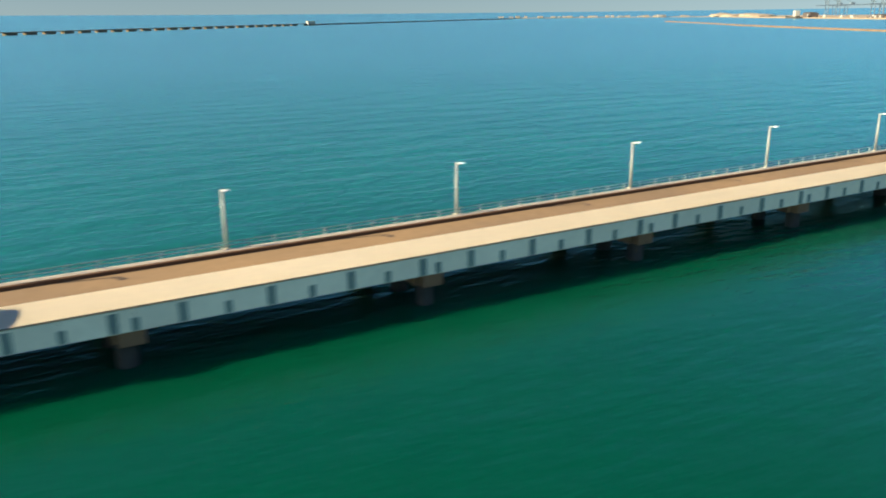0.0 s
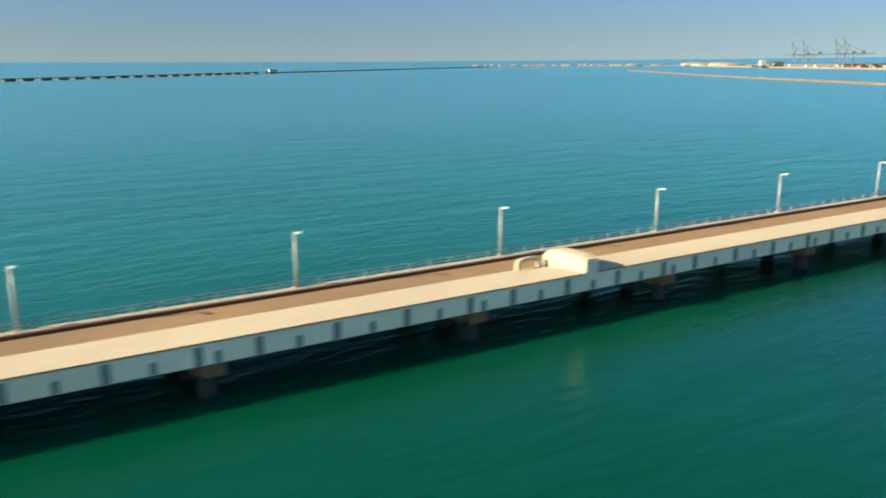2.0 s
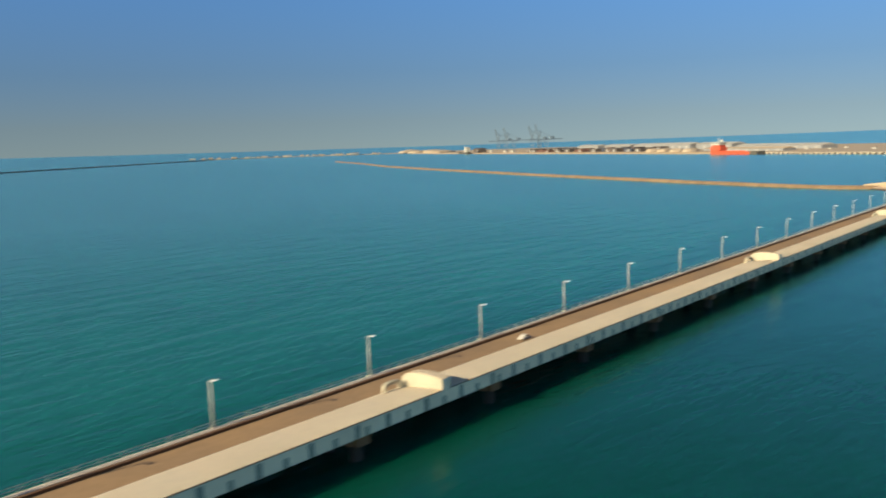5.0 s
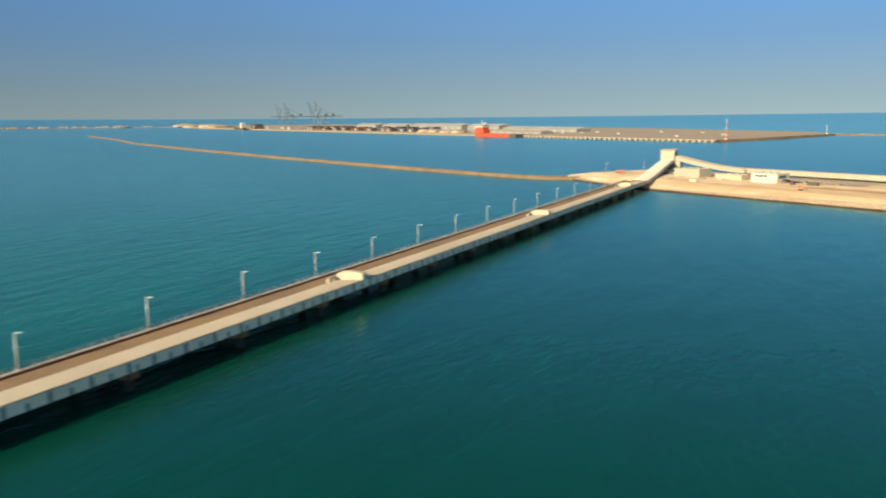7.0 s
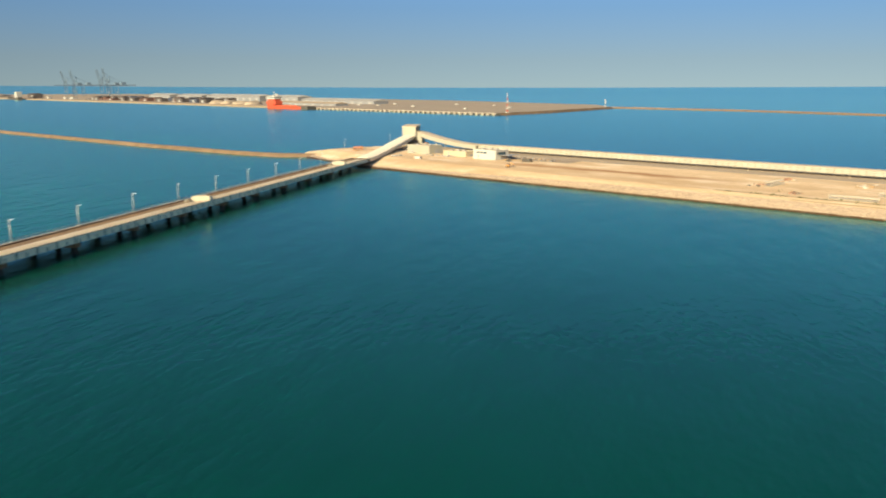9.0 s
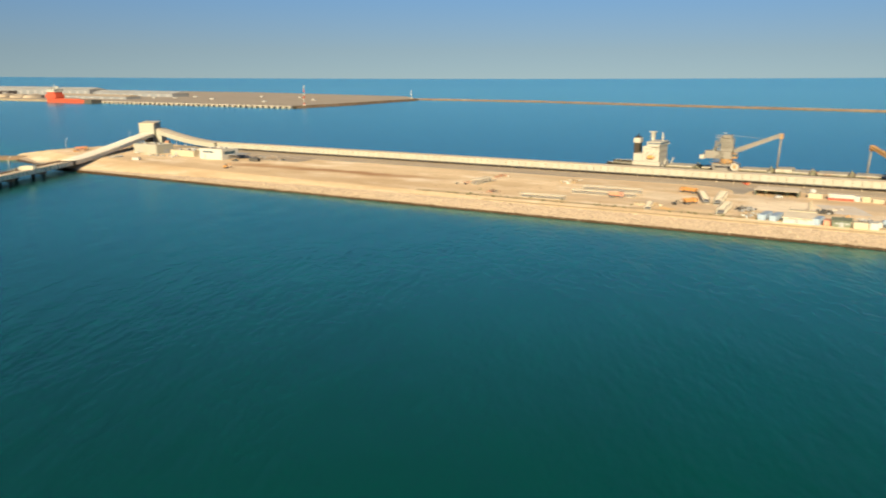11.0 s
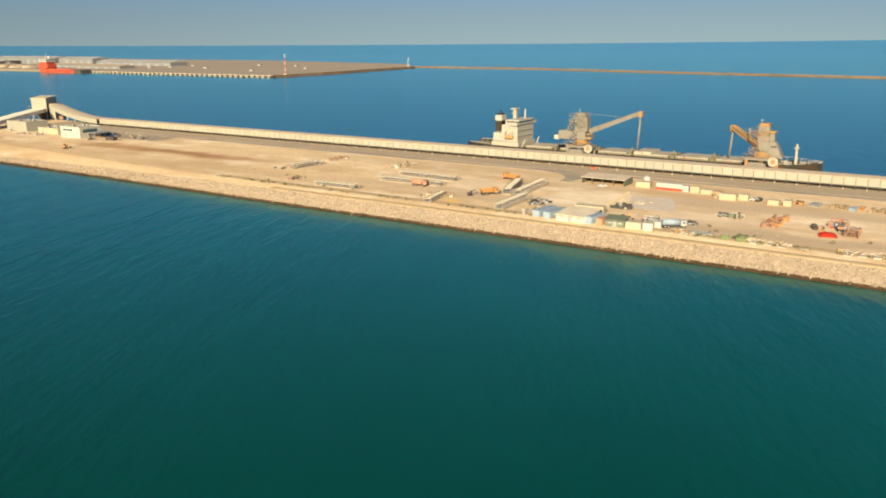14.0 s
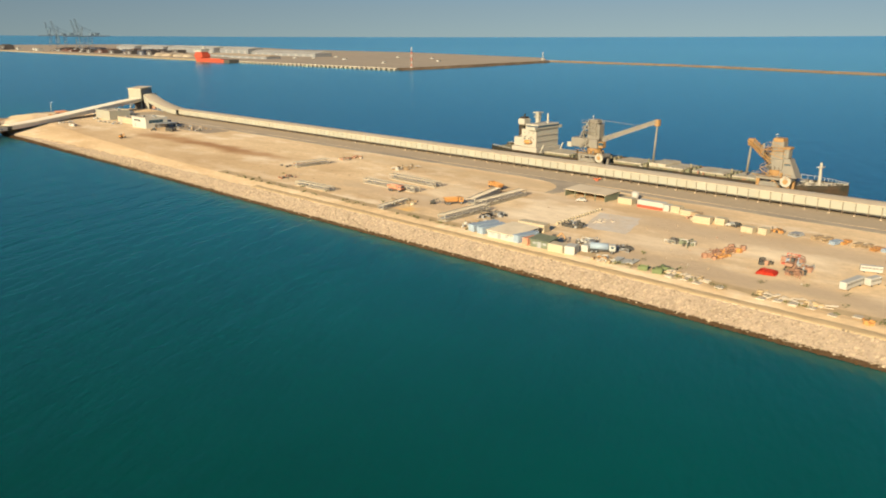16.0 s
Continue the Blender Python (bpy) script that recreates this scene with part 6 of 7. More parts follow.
def truss(s0, w0, s1, w1, wd, h, label):
    """A conveyor gallery frame lying on the ground: four chords, posts and diagonals."""
    a, b = Vector((s0, w0)), Vector((s1, w1))
    L = (b - a).length
    ang = math.degrees(math.atan2(b.y - a.y, b.x - a.x))
    t = thing("steel_truss", at(s0, w0, ang), label, "steel truss", "steel trusses in the yard")
    h *= 0.92
    n = max(4, int(L / 1.05))
    for y in (0, wd):
        for z in (0.15, h):
            bm = bmesh.new()
            beam(bm, (0, y, z), (L, y, z), 0.2)
            part("chord", bm, M_TRUSS, t)
        bm = bmesh.new()
        for i in range(n + 1):
            x = L * i / n
            beam(bm, (x, y, 0.15), (x, y, h), 0.1)
            if i < n:
                x2 = L * (i + 1) / n
                beam(bm, (x, y, 0.15 if i % 2 else h), (x2, y, h if i % 2 else 0.15), 0.09)
        part("side_lattice", bm, M_TRUSS, t)
    for nm, z in (("top_lattice", h), ("bottom_lattice", 0.15)):
        bm = bmesh.new()
        for i in range(n + 1):
            x = L * i / n
            beam(bm, (x, 0, z), (x, wd, z), 0.11)
            if i < n:
                beam(bm, (x, 0 if i % 2 else wd, z), (L * (i + 1) / n, wd if i % 2 else 0, z), 0.09)
        part(nm, bm, M_TRUSS, t)
    bm = bmesh.new()
    box(bm, 0.1, L - 0.1, 0.15, wd - 0.15, h * 0.45, h * 0.5)
    part("walkway", bm, M_GREY, t, "grey grating inside")
    for x in (0.8, L - 0.8):
        bm = bmesh.new()
        box(bm, x - 0.2, x + 0.2, -0.3, wd + 0.3, -0.05, 0.12)
        part("sleeper", bm, M_TIMBER, t)
    return t


def wheel(bm_parent, x, y, r, w=0.35):
    bm = bmesh.new()
    tube(bm, (x, y - w / 2, r), (x, y + w / 2, r), r, n=14)
    t = part("wheel", bm, M_TYRE, bm_parent)
    bm = bmesh.new()
    tube(bm, (x, y - w / 2 - 0.02, r), (x, y + w / 2 + 0.02, r), r * 0.5, n=12)
    part("rim", bm, M_GREY, t)


def truck(s, w, turn, length, body, cab, label, tank=False):
    t = thing("truck", at(s, w, turn) @ Matrix.Scale(0.78, 4), label, "truck", "trucks in the yard")
    wd, cl, length = 2.2, 1.7, length / 0.78
    bm = bmesh.new()
    box(bm, 0, length, 0.55, wd - 0.55, 0.55, 0.85)
    part("chassis", bm, M_DARK, t)
    bm = bmesh.new()
    v = box(bm, length - cl, length, 0, wd, 0.75, 2.35, bevel=0.12)
    c = part("cab", bm, cab, t)
    bm = bmesh.new()
    box(bm, length - 0.4, length + 0.02, 0.15, wd - 0.15, 1.5, 2.15)
    part("windscreen", bm, M_GLASS, c)
    for y in (-0.02, wd - 0.03):
        bm = bmesh.new()
        box(bm, length - 1.2, length - 0.5, y, y + 0.05, 1.5, 2.1)
        part("side_window", bm, M_GLASS, c)
    if tank:
        bm = bmesh.new()
        tube(bm, (0.1, wd / 2, 1.75), (length - cl - 0.2, wd / 2, 1.75), 0.95, n=16)
        part("tank", bm, body, t, "round tank body", True)
    else:
        bm = bmesh.new()
        L = length - cl - 0.25
        outer = ((0.5, 0.35, 0.95), (L - 0.15, 0.35, 0.95), (L - 0.15, wd - 0.35, 0.95), (0.5, wd - 0.35, 0.95),
                 (-0.35, -0.1, 2.25), (L, -0.1, 2.35), (L, wd + 0.1, 2.35), (-0.35, wd + 0.1, 2.25))
        inner = ((0.65, 0.5, 1.12), (L - 0.3, 0.5, 1.12), (L - 0.3, wd - 0.5, 1.12), (0.65, wd - 0.5, 1.12),
                 (-0.2, 0.06, 2.25), (L - 0.14, 0.06, 2.35), (L - 0.14, wd - 0.06, 2.35), (-0.2, wd - 0.06, 2.25))
        o_ = [bm.verts.new(v) for v in outer]
        i_ = [bm.verts.new(v) for v in inner]
        for j in range(4):
            k = (j + 1) % 4
            bm.faces.new((o_[j], o_[k], o_[k + 4], o_[j + 4]))
            bm.faces.new((i_[k], i_[j], i_[j + 4], i_[k + 4]))
            bm.faces.new((o_[j + 4], o_[k + 4], i_[k + 4], i_[j + 4]))
        bm.faces.new(o_[3::-1])
        bm.faces.new(i_[:4])
        part("tipper_body", bm, body, t, "open hopper body, dusty inside")
        bm = bmesh.new()
        box(bm, L + 0.01, L + 0.9, 0.05, wd - 0.05, 2.42, 2.52, bevel=0.03)
        part("cab_hood", bm, body, t)
        for x in (1.0, L * 0.5, L - 0.6):
            for y in (-0.04, wd - 0.06):
                bm = bmesh.new()
                beam(bm, (x, y + (0.3 if y < 0 else -0.2), 1.05), (x, y, 2.2), 0.1)
                part("body_rib", bm, body, t)
    for x in (0.7, 1.75, length - 0.9):
        for y in (0.18, wd - 0.18):
            wheel(t, x, y, 0.5)
    return t


def shed(s, w, turn, ls, lw, h, roof, label, wall=None, open_front=True):
    h *= 0.74
    b = thing("shed", at(s, w, turn), label, "shed")
    bm = bmesh.new()
    v = [bm.verts.new(p) for p in ((-0.3, -0.3, h), (ls + 0.3, -0.3, h), (ls + 0.3, lw + 0.3, h + 0.35), (-0.3, lw + 0.3, h + 0.35),
                                   (-0.3, -0.3, h + 0.14), (ls + 0.3, -0.3, h + 0.14), (ls + 0.3, lw + 0.3, h + 0.49), (-0.3, lw + 0.3, h + 0.49))]
    for q in ((0, 3, 2, 1), (4, 5, 6, 7), (0, 1, 5, 4), (1, 2, 6, 5), (2, 3, 7, 6), (3, 0, 4, 7)):
        bm.faces.new([v[i] for i in q])
    part("roof", bm, roof, b, "flat sheet roof")
    wm = wall or M_GREY
    walls = [(0, ls, lw - 0.15, lw), (0, 0.15, 0, lw - 0.16), (ls - 0.15, ls, 0, lw - 0.16)]
    if not open_front:
        walls.append((0.16, ls - 0.16, 0, 0.15))
    for x0, x1, y0, y1 in walls:
        bm = bmesh.new()
        box(bm, x0, x1, y0, y1, -0.05, h)
        part("wall", bm, wm, b)
    if open_front:
        k = max(2, int(ls / 3.2))
        for i in range(1, k):
            bm = bmesh.new()
            box(bm, ls * i / k - 0.1, ls * i / k + 0.1, 0, 0.2, -0.05, h)
            part("post", bm, wm, b)
    else:
        bm = bmesh.new()
        box(bm, ls * 0.4, ls * 0.4 + 1.0, -0.04, 0.0, 0, h * 0.8)
        part("door", bm, M_GREY, b)
        bm = bmesh.new()
        box(bm, 0.2, ls - 0.2, -0.03, 0.0, h * 0.86, h * 0.97)
        part("eave_gap", bm, M_DARK, b, "dark band under the roof edge")
        for fx in (0.15, 0.7):
            bm = bmesh.new()
            box(bm, ls * fx, ls * fx + 0.9, -0.04, 0.0, h * 0.45, h * 0.72)
            part("window", bm, M_GREY, b)
    return b


def scrap(s, w, ls, lw, h, mats, n, label, seed, name="scrap_heap"):
    """Loose machinery and scrap: bars, drums, plates and frames."""
    rng = random.Random(seed)
    t = thing(name, at(s, w), label, "scrap" if name == "scrap_heap" else "machine")
    for i in range(int(n * 1.5)):
        bm = bmesh.new()
        x, y = rng.uniform(0, ls), rng.uniform(0, lw)
        kind = rng.choice("bdppf")
        m = rng.choice(mats)
        if kind == "b":
            a = rng.uniform(0, 3.14)
            l = rng.uniform(0.8, 2.6)
            z = rng.uniform(0.15, h * 0.5)
            beam(bm, (x - math.cos(a) * l / 2, y - math.sin(a) * l / 2, z), (x + math.cos(a) * l / 2, y + math.sin(a) * l / 2, z + rng.uniform(-0.1, 0.5)), rng.uniform(0.12, 0.3))
            nm = "bar"
        elif kind == "d":
            r = rng.uniform(0.3, 0.7)
            tube(bm, (x, y, 0), (x, y, rng.uniform(0.6, h * 0.8)), r, n=10)
            nm = "drum"
        elif kind == "p":
            box(bm, -rng.uniform(0.2, 0.65), rng.uniform(0.2, 0.65), -rng.uniform(0.2, 0.4), rng.uniform(0.2, 0.4), 0, rng.uniform(0.25, h * 0.8), bevel=0.04,
                m=pose(x, y, 0, 0, rng.uniform(-8, 8), rng.uniform(0, 180)))
            nm = "block"
        else:
            l, hh = rng.uniform(0.6, 1.3), rng.uniform(0.45 * h, 0.9 * h)
            mm = pose(x, y, 0, 0, 0, rng.uniform(0, 180))
            for px in (-l, l):
                beam(bm, mm @ Vector((px, 0, 0)), mm @ Vector((px, 0, hh)), 0.12)
            beam(bm, mm @ Vector((-l, 0, hh)), mm @ Vector((l, 0, hh)), 0.12)
            beam(bm, mm @ Vector((-l, 0, 0)), mm @ Vector((l, 0, hh)), 0.1)
            nm = "frame"
        part(nm, bm, m, t)
    return t


def excavator(s, w, turn, material, label, k=0.8):
    e = thing("excavator", at(s, w, turn) @ Matrix.Scale(k, 4), label, "excavator")
    for y in (-0.9, 0.5):
        bm = bmesh.new()
        box(bm, -1.3, 1.3, y, y + 0.4, 0, 0.65, bevel=0.2)
        part("track", bm, M_TYRE, e)
    part("body", bmesh_box(-1.4, 0.9, -0.9, 0.9, 0.75, 1.6, bevel=0.1), material, e)
    part("cab", bmesh_box(0.0, 0.95, -0.9, -0.1, 1.6, 2.5, bevel=0.08), M_DARK, e)
    bm = bmesh.new()
    beam(bm, (0.7, 0.2, 1.4), (2.4, 0.2, 3.0), 0.3)
    part("boom", bm, material, e)
    bm = bmesh.new()
    beam(bm, (2.35, 0.2, 3.0), (3.4, 0.2, 1.4), 0.22)
    part("stick", bm, material, e)
    part("bucket", bmesh_box(3.1, 3.7, -0.2, 0.6, 0.8, 1.4, bevel=0.08), M_DARK, e)
    return e


def car(m, body, label):
    m = m @ Matrix.Scale(0.78, 4)
    c = thing("car", m, label, "car")
    c.scale = m.to_scale()
    bm = bmesh.new()
    prof = [(0.0, 0.3), (0.05, 0.75), (0.8, 0.88), (1.25, 1.3), (2.5, 1.32), (3.1, 0.9), (3.5, 0.8), (3.55, 0.3)]
    lo = [bm.verts.new((x, 0.0, z)) for x, z in prof]
    hi = [bm.verts.new((x, 1.55, z)) for x, z in prof]
    n = len(prof)
    for i in range(n):
        bm.faces.new((lo[i], lo[(i + 1) % n], hi[(i + 1) % n], hi[i]))
    bm.faces.new(lo)
    bm.faces.new(hi[::-1])
    part("body", bm, body, c)
    for y in (-0.015, 1.535):
        bm = bmesh.new()
        box(bm, 1.25, 2.55, y, y + 0.03, 0.92, 1.22)
        part("side_window", bm, M_GLASS, c)
    for x in (0.7, 2.85):
        for y in (0.1, 1.45):
            wheel(c, x, y, 0.3, 0.2)
    return c


M_BUSGLASS = mat("dusty_bus_glass", (0.17, 0.16, 0.14), 0.35, spec=0.4, stain=0.3, stain_scale=0.8)


def bus(s, w, turn, label, k=0.9, h=0.8):
    b = thing("bus", at(s, w, turn) @ Matrix.Diagonal((k, h, h, 1)), label, "bus", "white buses in the yard")
    part("body", bmesh_box(0, 7.6, 0, 1.9, 0.35, 2.3, bevel=0.14), M_WHITE, b)
    for y in (-0.015, 1.885):
        for i in range(6):
            part("side_window", bmesh_box(0.35 + i * 1.2, 1.35 + i * 1.2, y, y + 0.03, 1.3, 1.85), M_BUSGLASS, b)
    part("windscreen", bmesh_box(7.57, 7.63, 0.15, 1.75, 1.15, 2.0), M_BUSGLASS, b)
    for x in (1.4, 6.0):
        for y in (0.15, 1.75):
            wheel(b, x, y, 0.42, 0.25)
    return b


def stack(s, w, turn, ls, lw, layers, material, label, seed):
    """Boards or slabs laid in uneven layers."""
    rng = random.Random(seed)
    t = thing("slab_stack", at(s, w, turn), label, "stack")
    for i in range(layers):
        for j in range(max(1, int(ls / 1.6))):
            if rng.random() < 0.2:
                continue
            x = j * 1.6 + rng.uniform(-0.1, 0.1)
            part("slab", bmesh_box(x, x + 1.45, rng.uniform(-0.15, 0.15), lw + rng.uniform(-0.2, 0.1), i * 0.2, i * 0.2 + 0.17), material, t)
    return t


M_SHEDROOF = mat("beige_roof_sheet", (0.66, 0.54, 0.37), 0.8, stain=0.4, stain_scale=0.3)
M_FADED = mat("faded_red_paint", (0.46, 0.20, 0.12), 0.7, stain=0.4, stain_scale=0.5, dirt=(0.5, 0.34, 0.2))
# trusses laid out in the sand
for q in ((197.7, 32.4, 198.6, 45.7, 2.2, 1.9), (224.5, 13.2, 240.0, 13.8, 2.0, 1.5), (236.2, 30.0, 258.5, 30.6, 2.2, 1.6), (236.3, 40.6, 257.5, 40.2, 2.2, 1.8),
          (282.8, 29.9, 277.3, 47.2, 2.2, 1.9), (286.5, 28.6, 284.2, 50.0, 2.3, 2.0), (291.1, 10.4, 290.0, 27.8, 2.3, 1.9)):
    truss(*q, "grey lattice steel conveyor truss lying on the sand")
truss(270.0, 8.8, 267.5, 20.2, 1.8, 1.2, "dismantled low grey truss frame on the sand")
truck(274.0, 52.0, 160, 6.4, M_ORANGE, M_ORANGE, "orange tipper truck standing in the sandy yard")
truck(276.5, 25.0, 55, 5.2, M_ORANGE, M_ORANGE, "dusty orange tipper truck beside the steel trusses")
truck(250.5, 27.4, 10, 4.8, M_FADED, M_FADED, "faded red lorry parked before a truss")
excavator(273.4, 23.6, 40, M_DARK, "small dark excavator standing in the sand", 0.55)
scrap(193.0, 54.0, 4.5, 9.5, 1.0, (M_TRUSS, M_RUST, M_TIMBER), 16, "loose steel and timber on the sand", 1)
scrap(222.5, 52.0, 5, 10, 1.3, (M_WHITE, M_TRUSS, M_TIMBER), 22, "pale frames and offcuts heaped on the sand", 2)
scrap(262, 15.0, 9, 7, 0.8, (M_CREAM, M_TIMBER, M_CREAM), 16, "yellow boards and offcuts on the sand", 3)
scrap(209.5, 16.0, 4, 6, 0.8, (M_DARK, M_RUST), 7, "dark scrap on the sand behind the rocks", 4)
scrap(190.0, 30.0, 4, 9, 0.6, (M_RUST, M_DARK), 7, "rusty bars beside a truss", 5)
scrap(292, 19.0, 5, 8, 1.1, (M_DARK, M_TYRE, M_GREY), 14, "dark steel pieces beside a truss", 6)
scrap(295.5, 9.0, 5, 9, 0.8, (M_WHITE, M_TIMBER, M_GREY), 16, "pale offcuts by the revetment track", 7)
# containers and cabins by the revetment
container(302.6, 8.2, 83, 8.0, 2.0, 2.1, M_BLUE, "faded blue shipping container behind the revetment")
container(305.6, 7.9, 83, 7.6, 1.9, 2.1, M_BLUE, "second blue shipping container behind the revetment")
shed(307.4, 7.6, 0, 7.6, 9.0, 1.9, M_SHEDROOF, "cream shed with a broad flat roof", M_WHITE, False)
container(307.4, 18.4, 4, 7.4, 2.4, 2.5, M_CREAM, "cream container standing apart in the yard")
container(316.6, 7.4, 83, 6.4, 1.7, 2.3, M_BLUE, "blue container beside the cream shed")
container(319.2, 7.4, 88, 3.6, 1.5, 2.1, M_FADED, "small faded red container between blue and green")
shed(319.8, 7.6, 4, 4.6, 3.6, 2.2, M_GREEN_DULL := mat("dull_green_roof", (0.16, 0.17, 0.11), 0.8, stain=0.4, stain_scale=0.4), "dull green roofed workshop cabin", M_GREEN_DULL, False)
container(325.0, 7.0, 6, 3.6, 2.4, 2.3, M_CREAM, "short cream container by the track")
container(328.9, 7.6, 15, 2.2, 3.0, 2.3, M_WHITE, "white cabin container by the track")
container(330.2, 11.8, 10, 1.5, 2.2, 1.9, M_WHITE, "small white cabin in the yard")
excavator(321.5, 13.5, 20, M_ORANGE, "yellow orange loader beside the green cabin")
scrap(325.8, 15.6, 3, 4.5, 1.3, (M_GREY, M_WHITE, M_DARK), 14, "grey plant and generators in the yard", 8)
truck(332.0, 12.2, 28, 5.4, M_BLUE, M_WHITE, "blue tank truck with a white cab", tank=True)
scrap(334.4, 17.6, 3, 3.4, 1.1, (M_DARK, M_GREY), 12, "dark trailer frames in the yard", 9)
stack(339.0, 9.8, 8, 5.0, 3.4, 2, M_WHITE, "low white slabs stacked flat by the track", 39)
scrap(335.5, 8.0, 4, 3, 1.0, (M_ORANGE, M_WHITE, M_TIMBER), 12, "small orange and white plant by the track", 10)
for s_, w_ in ((346.0, 8.4), (349.2, 8.3)):
    t_ = thing("waste_skip", at(s_, w_, 15), "green steel waste skip by the track", "skip", "green skips")
    bm = bmesh.new()
    for q in ((0, 1.9, 0, 0.1), (0, 1.9, 1.3, 1.4), (0, 0.1, 0.1, 1.3), (1.8, 1.9, 0.1, 1.3)):
        box(bm, *q, 0, 0.8)
    box(bm, 0.1, 1.8, 0.1, 1.3, 0, 0.1)
    part("body", bm, M_GREEN, t_)
    part("rim", bmesh_box(-0.06, 1.96, -0.06, 0.0, 0.7, 0.84), M_GREEN, t_)
scrap(348.0, 11.0, 4, 2, 0.9, (M_DARK, M_GREEN), 8, "dark bins by the green skips", 12)
for i, (s_, w_) in enumerate(((352.0, 8.2), (355.0, 8.6), (357.8, 8.0), (362.3, 7.8), (370, 7.6), (372.6, 8.4), (375.4, 7.9), (378.2, 8.6), (382.0, 7.6), (385.5, 8.8))):
    stack(s_, w_, random.uniform(-8, 8), 2.6, 1.6, 1 if i % 3 else 2, M_SLABC, "pale slabs stacked in rows beside the track", 40 + i)
scrap(387.4, 7.6, 1.6, 1.2, 0.9, (M_ORANGE,), 5, "orange scrap at the track's edge", 14)
scrap(351, 9.6, 9, 2.2, 0.6, (M_SLABC, M_SLABC, M_TRACK), 22, "scattered pale rubble and slabs by the track", 15)
scrap(369, 9.8, 12, 2.4, 0.5, (M_SLABC, M_SLABC, M_TRACK), 24, "scattered pale rubble and slabs by the track", 16)
# the workshop row along the lane
shed(291.6, 58.4, 0, 13.4, 7.0, 2.5, mat("grey_roof_sheet", (0.56, 0.45, 0.31), 0.8, stain=0.4, stain_scale=0.2), "long open fronted workshop with a dusty grey roof", M_GREEN_DULL)
car(at(298.7, 53.8, 30), M_WHITE, "white car parked before the workshop")
container(308.0, 60.0, 3, 4.2, 2.6, 2.2, M_CREAM, "cream cabin beside the workshop")
t_ = thing("water_tank", at(308.6, 67.8), "round white water tank behind the workshop", "tank")
bm = bmesh.new()
tube(bm, (0, 0, 0), (0, 0, 2.0), 1.0, n=18)
part("shell", bm, M_WHITE, t_, "", True)
bm = bmesh.new()
tube(bm, (0, 0, 2.0), (0, 0, 2.35), 1.0, 0.2, n=18)
part("lid", bm, M_WHITE, t_)
c_ = container(314.2, 59.8, 0, 7.6, 2.3, 2.6, M_WHITE, "white container with a red skirt in the row")
bm = bmesh.new()
box(bm, -0.02, 7.62, -0.09, -0.055, 0.0, 0.75)
part("red_band", bm, M_RED, c_, "red painted band")
container(321.8, 60.0, 0, 1.6, 2.2, 2.2, M_WHITE, "small white cabin in the row")
for i, (s_, w_, l_, m_) in enumerate(((324.0, 59.8, 2.6, M_CREAM), (327.2, 59.0, 3.2, M_CREAM), (330.8, 57.6, 2.2, M_TIMBER), (333.6, 53.4, 4.4, M_CREAM), (338.4, 55.2, 2.4, M_CREAM), (346.2, 52.6, 2.8, M_CREAM), (349.9, 53.4, 2.0, M_CREAM))):
    container(s_, w_, random.uniform(-6, 6), l_, 2.2, random.uniform(1.5, 2.4), m_, "small cream cabin in the row along the lane")
car(at(341.0, 55.4, 10), M_WHITE, "white car parked among the cabins")
car(at(343.6, 55.2, 80), M_DARK, "dark car parked among the cabins")
scrap(330, 55.0, 9, 3, 0.9, (M_TIMBER, M_CREAM, M_RUST), 22, "crates and timber along the cabin row", 17)
scrap(351.0, 57.0, 3, 2, 1.1, (M_ORANGE, M_DARK), 8, "orange plant beside the cabins", 18)
for i in range(16):
    f = i / 15
    p_ = thing("marker_post", at(311.9 - 1.7 * f, 27.9 + 20.6 * f), "short pale concrete post in a row by the slab", "post", "posts beside the slab")
    part("post", bmesh_box(-0.25, 0.25, -0.25, 0.25, -0.05, 0.75, bevel=0.04), M_CREAM, p_)
scrap(313.4, 27.8, 5, 4, 1.5, (M_DARK, M_DARK, M_GREY), 16, "dark crushing plant standing on the slab edge", 19)
scrap(316.0, 36.0, 4, 6, 0.2, (M_SLABC, M_SLABC), 7, "pale panels lying on the slab", 20)
# scrap and plant on the open sand
scrap(339.2, 31.0, 5.6, 3.2, 1.2, (M_DARK, M_GREEN_DULL, M_WHITE), 18, "dark and pale machine parts on the sand", 21)
scrap(351.0, 25.4, 3.2, 12.5, 1.4, (M_RUST, M_RUST, M_RUST, M_ORANGE), 38, "long heap of rusty steel scrap on the sand", 22)
scrap(361.0, 29.0, 1.6, 2.2, 1.5, (M_DARK, M_RUST), 9, "dark rusty machine on the sand", 23)
scrap(363.6, 32.6, 4.0, 4.0, 1.7, (M_RED, M_BLUE, M_RUST, M_RUST, M_GREY), 18, "red and blue machine parts heaped on the sand", 24)
scrap(368.0, 25.0, 2.4, 8.0, 1.3, (M_RUST, M_RUST, M_GREY, M_DARK), 22, "rusty excavator arms and plates on the sand", 25)
excavator(366.5, 30.5, 100, M_RUST, "rusty red excavator among the scrap")


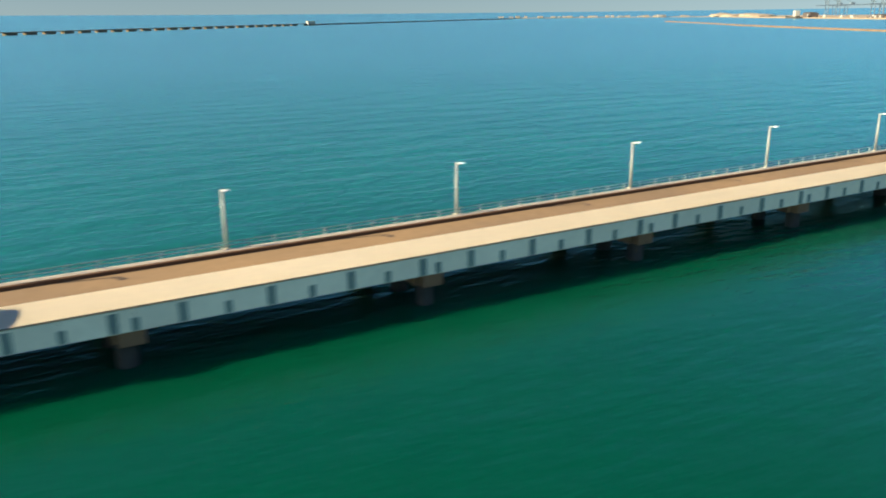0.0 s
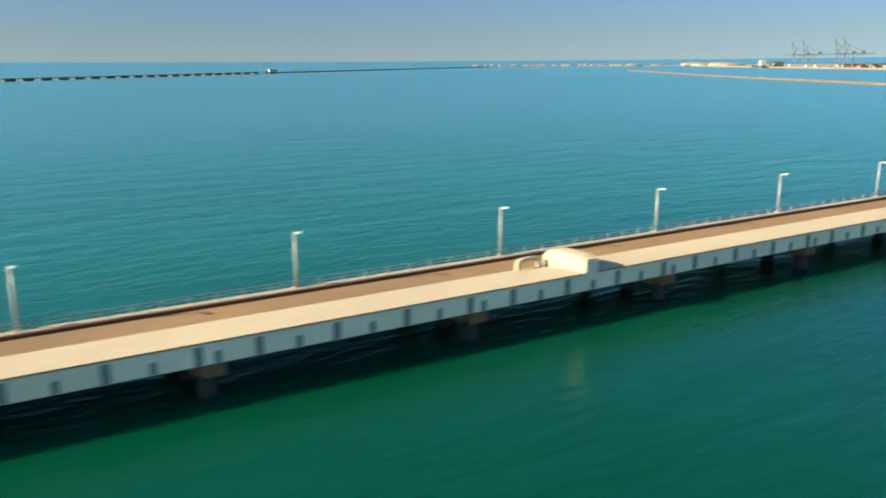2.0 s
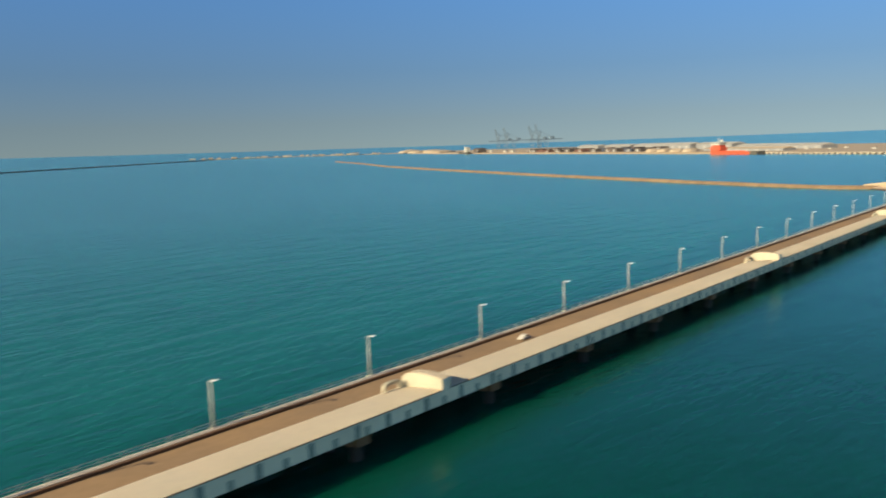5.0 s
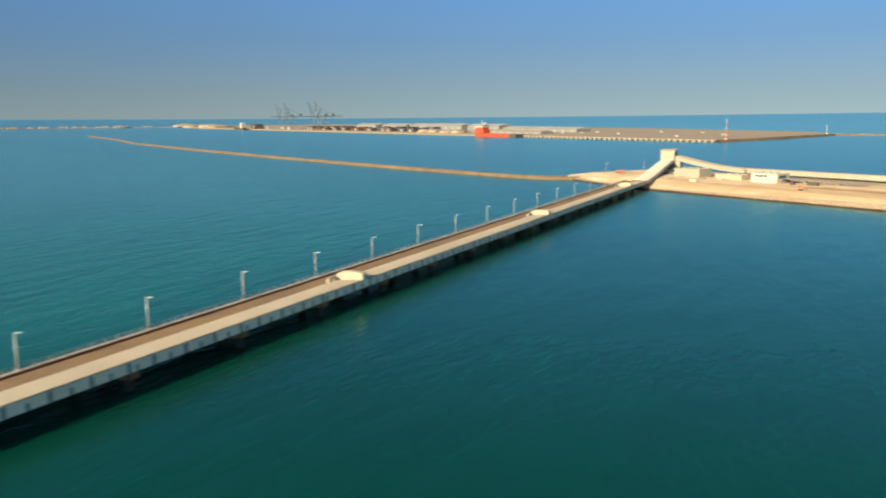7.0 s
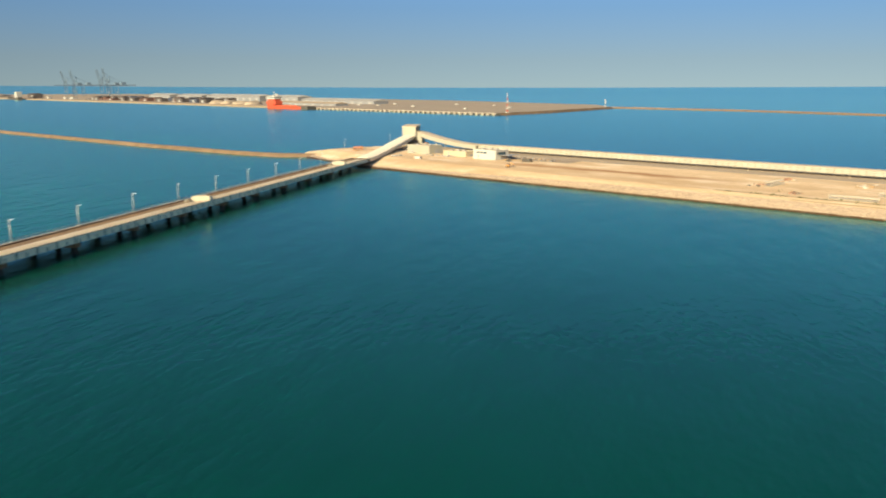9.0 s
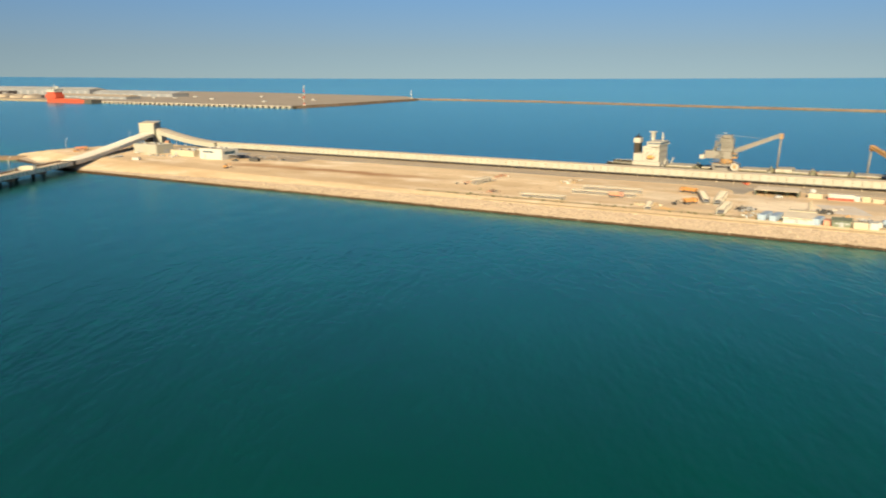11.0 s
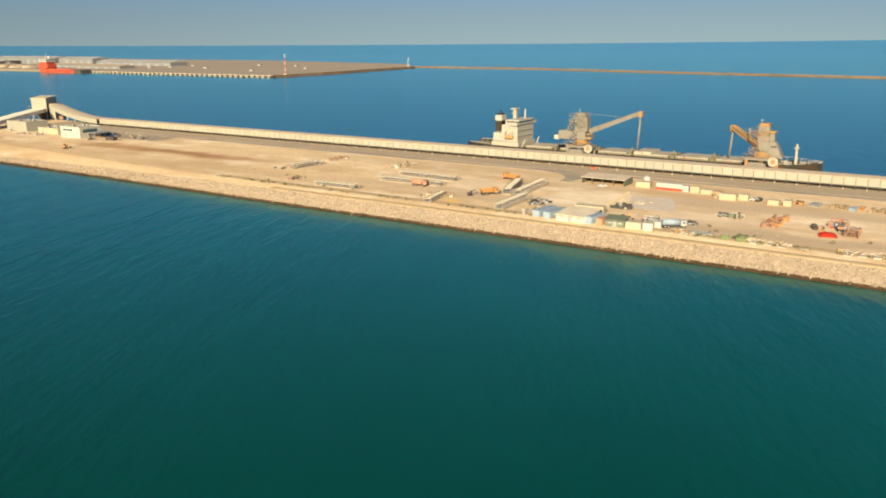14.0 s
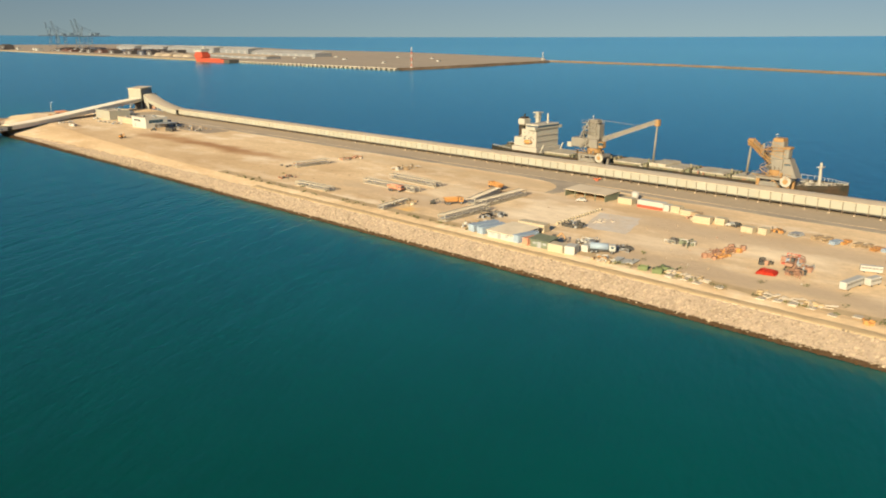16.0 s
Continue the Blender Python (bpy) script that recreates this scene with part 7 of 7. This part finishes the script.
def tarpaulin(s, w, ls, lw, h, label):
    bm = bmesh.new()
    n = 12
    rows = []
    for i in range(n + 1):
        r = []
        for j in range(n + 1):
            u, v = i / n, j / n
            edge = min(u, v, 1 - u, 1 - v) * 4
            z = 0.03 + h * min(1, edge) ** 0.6 * (0.75 + 0.3 * noise.noise(Vector((u * 4.3, v * 4.1, 7))))
            r.append(bm.verts.new(((u - 0.5) * ls + 0.15 * noise.noise(Vector((u * 3, v * 3, 1))), (v - 0.5) * lw, max(0.03, z))))
        rows.append(r)
    for a, b in zip(rows, rows[1:]):
        for j in range(n):
            bm.faces.new((a[j], a[j + 1], b[j + 1], b[j]))
    bmesh.ops.solidify(bm, geom=bm.faces[:], thickness=0.03)
    ob = mesh_ob("tarpaulin", bm, M_TARP, True)
    ob.matrix_world = at(s, w, 12)
    tagged(ob, label, "tarpaulin")


M_TARP = mat("red_tarpaulin", (0.72, 0.07, 0.03), 0.55, stain=0.25, stain_scale=0.8)
tarpaulin(364.8, 24.2, 3.8, 3.6, 0.9, "bright red tarpaulin over a heap on the sand")
bus(379.7, 22.7, 82, "white bus parked on the open sand", 0.9, 0.72)
bus(381.9, 28.6, 75, "short white minibus parked beside a bus", 0.46, 0.68)
bus(377.2, 37.6, 20, "low white minibus parked across the sandy yard", 0.52, 0.6)
# pallets and boxes by the lane
for i, (s_, w_, m_, l_) in enumerate(((357.6, 56.0, M_GREY, 2.2), (361.6, 56.6, M_TIMBER, 1.2), (363.9, 56.4, M_TIMBER, 1.2), (366.4, 55.0, M_BLUE, 1.6), (367.6, 56.8, M_ORANGE, 1.2), (370.2, 56.2, M_TIMBER, 1.0), (372.2, 56.4, M_TIMBER, 1.0), (374.6, 55.0, M_ORANGE, 1.6), (376.4, 56.0, M_BLUE, 1.2), (379.5, 56.5, M_CREAM, 2.0))):
    stack(s_, w_, 75, 3.2, l_, 4, m_, "stacked pallets and boxes beside the lane", 60 + i)
scrap(282.8, 84.4, 2.4, 1.0, 0.9, (M_ORANGE, M_RED), 5, "small orange motor at the gallery's foot", 26)
# things near the tower
truck(-54, 44, 70, 6.2, M_FADED, M_ORANGE, "faded red and orange lorry parked near the tower")
scrap(-50, 38, 4, 9, 1.2, (M_RUST, M_ORANGE, M_WHITE), 16, "rusty and orange plant near the tower", 27)
container(14.0, 26.0, 20, 3.4, 2.0, 1.6, M_WHITE, "small white cabin by the bridge's landing")
scrap(-6, 28, 5, 6, 0.9, (M_WHITE, M_GREY, M_DARK), 12, "pale loose gear by the bridge landing", 28)
excavator(78, 24, 10, M_ORANGE, "yellow orange excavator on the empty sand")
scrap(10, 62, 40, 8, 1.0, (M_GREY, M_DARK, M_WHITE, M_TIMBER), 40, "loose plant and stores around the low buildings", 29)
scrap(-34, 60, 22, 9, 1.5, (M_GREY, M_DARK, M_RUST, M_TOWER), 26, "pipes, drums and steel stacked by the tower foot", 30)
scrap(2, 45, 26, 5, 0.9, (M_WHITE, M_GREY, M_DARK), 14, "loose gear before the low buildings", 31)
scrap(56, 60, 22, 9, 1.0, (M_DARK, M_GREY, M_TIMBER), 22, "dark stores beside the office building", 32)
container(-26, 72, 4, 6.0, 2.4, 2.5, M_GREY, "grey container near the transfer tower")
container(4, 70, -3, 6.0, 2.4, 2.5, M_WHITE, "white container behind the plant building")
container(66, 50.5, 8, 5.0, 2.4, 2.0, M_DARK, "dark tank skid beside the office building")
truck(30, 66, 12, 6.0, M_WHITE, M_WHITE, "white lorry parked behind the store building")
car(at(-12, 48.5, 20), M_WHITE, "white car before the plant building")
car(at(60, 46.0, 60), M_DARK, "dark car beside the office building")
car(pose(228.0, -5.6, DECK + 0.004, 0, 0, 0) @ Matrix.Scale(0.75, 4), M_WHITE, "white car standing on the bridge road")
for q in ((672.5, 25.3), (728.0, 14.0)):
    copy_thing(lamp0, pose(q[0], q[1], GROUND) @ Matrix.Scale(1.0, 4))


# small debris strewn over the yard
def debris(name, n, seed, lo, hi, material, label):
    rng = np.random.default_rng(seed)
    s = np.concatenate([rng.uniform(185, 400, n // 2), rng.normal(0, 12, n // 2) + rng.choice((200, 228, 265, 296, 340, 372), n // 2)])
    w = np.concatenate([rng.uniform(13, 62, n // 2), rng.normal(0, 6, n // 2) + rng.choice((18, 24, 36, 52), n // 2)])
    ok = (w > 12.8) & (w < 66) & (s > 180)
    p = np.stack([s[ok], w[ok], np.full(ok.sum(), GROUND + 0.04)], 1)
    ob = new(name, rocks_mesh(name, p, rng.uniform(lo, hi, len(p)) ** 1.5, material, rng))
    ob.matrix_world = ISL
    tagged(ob, label, "debris", kind="stuff")


debris("debris", 150, 51, 0.12, 0.36, M_RUST, "small dark rusty debris strewn over the sandy yard")
debris("rubble", 70, 52, 0.12, 0.34, M_SLABC, "small pale rubble strewn over the sandy yard")
debris("gravel_lumps", 160, 53, 0.12, 0.36, M_TIMBER, "small brown lumps of earth and timber on the sand")
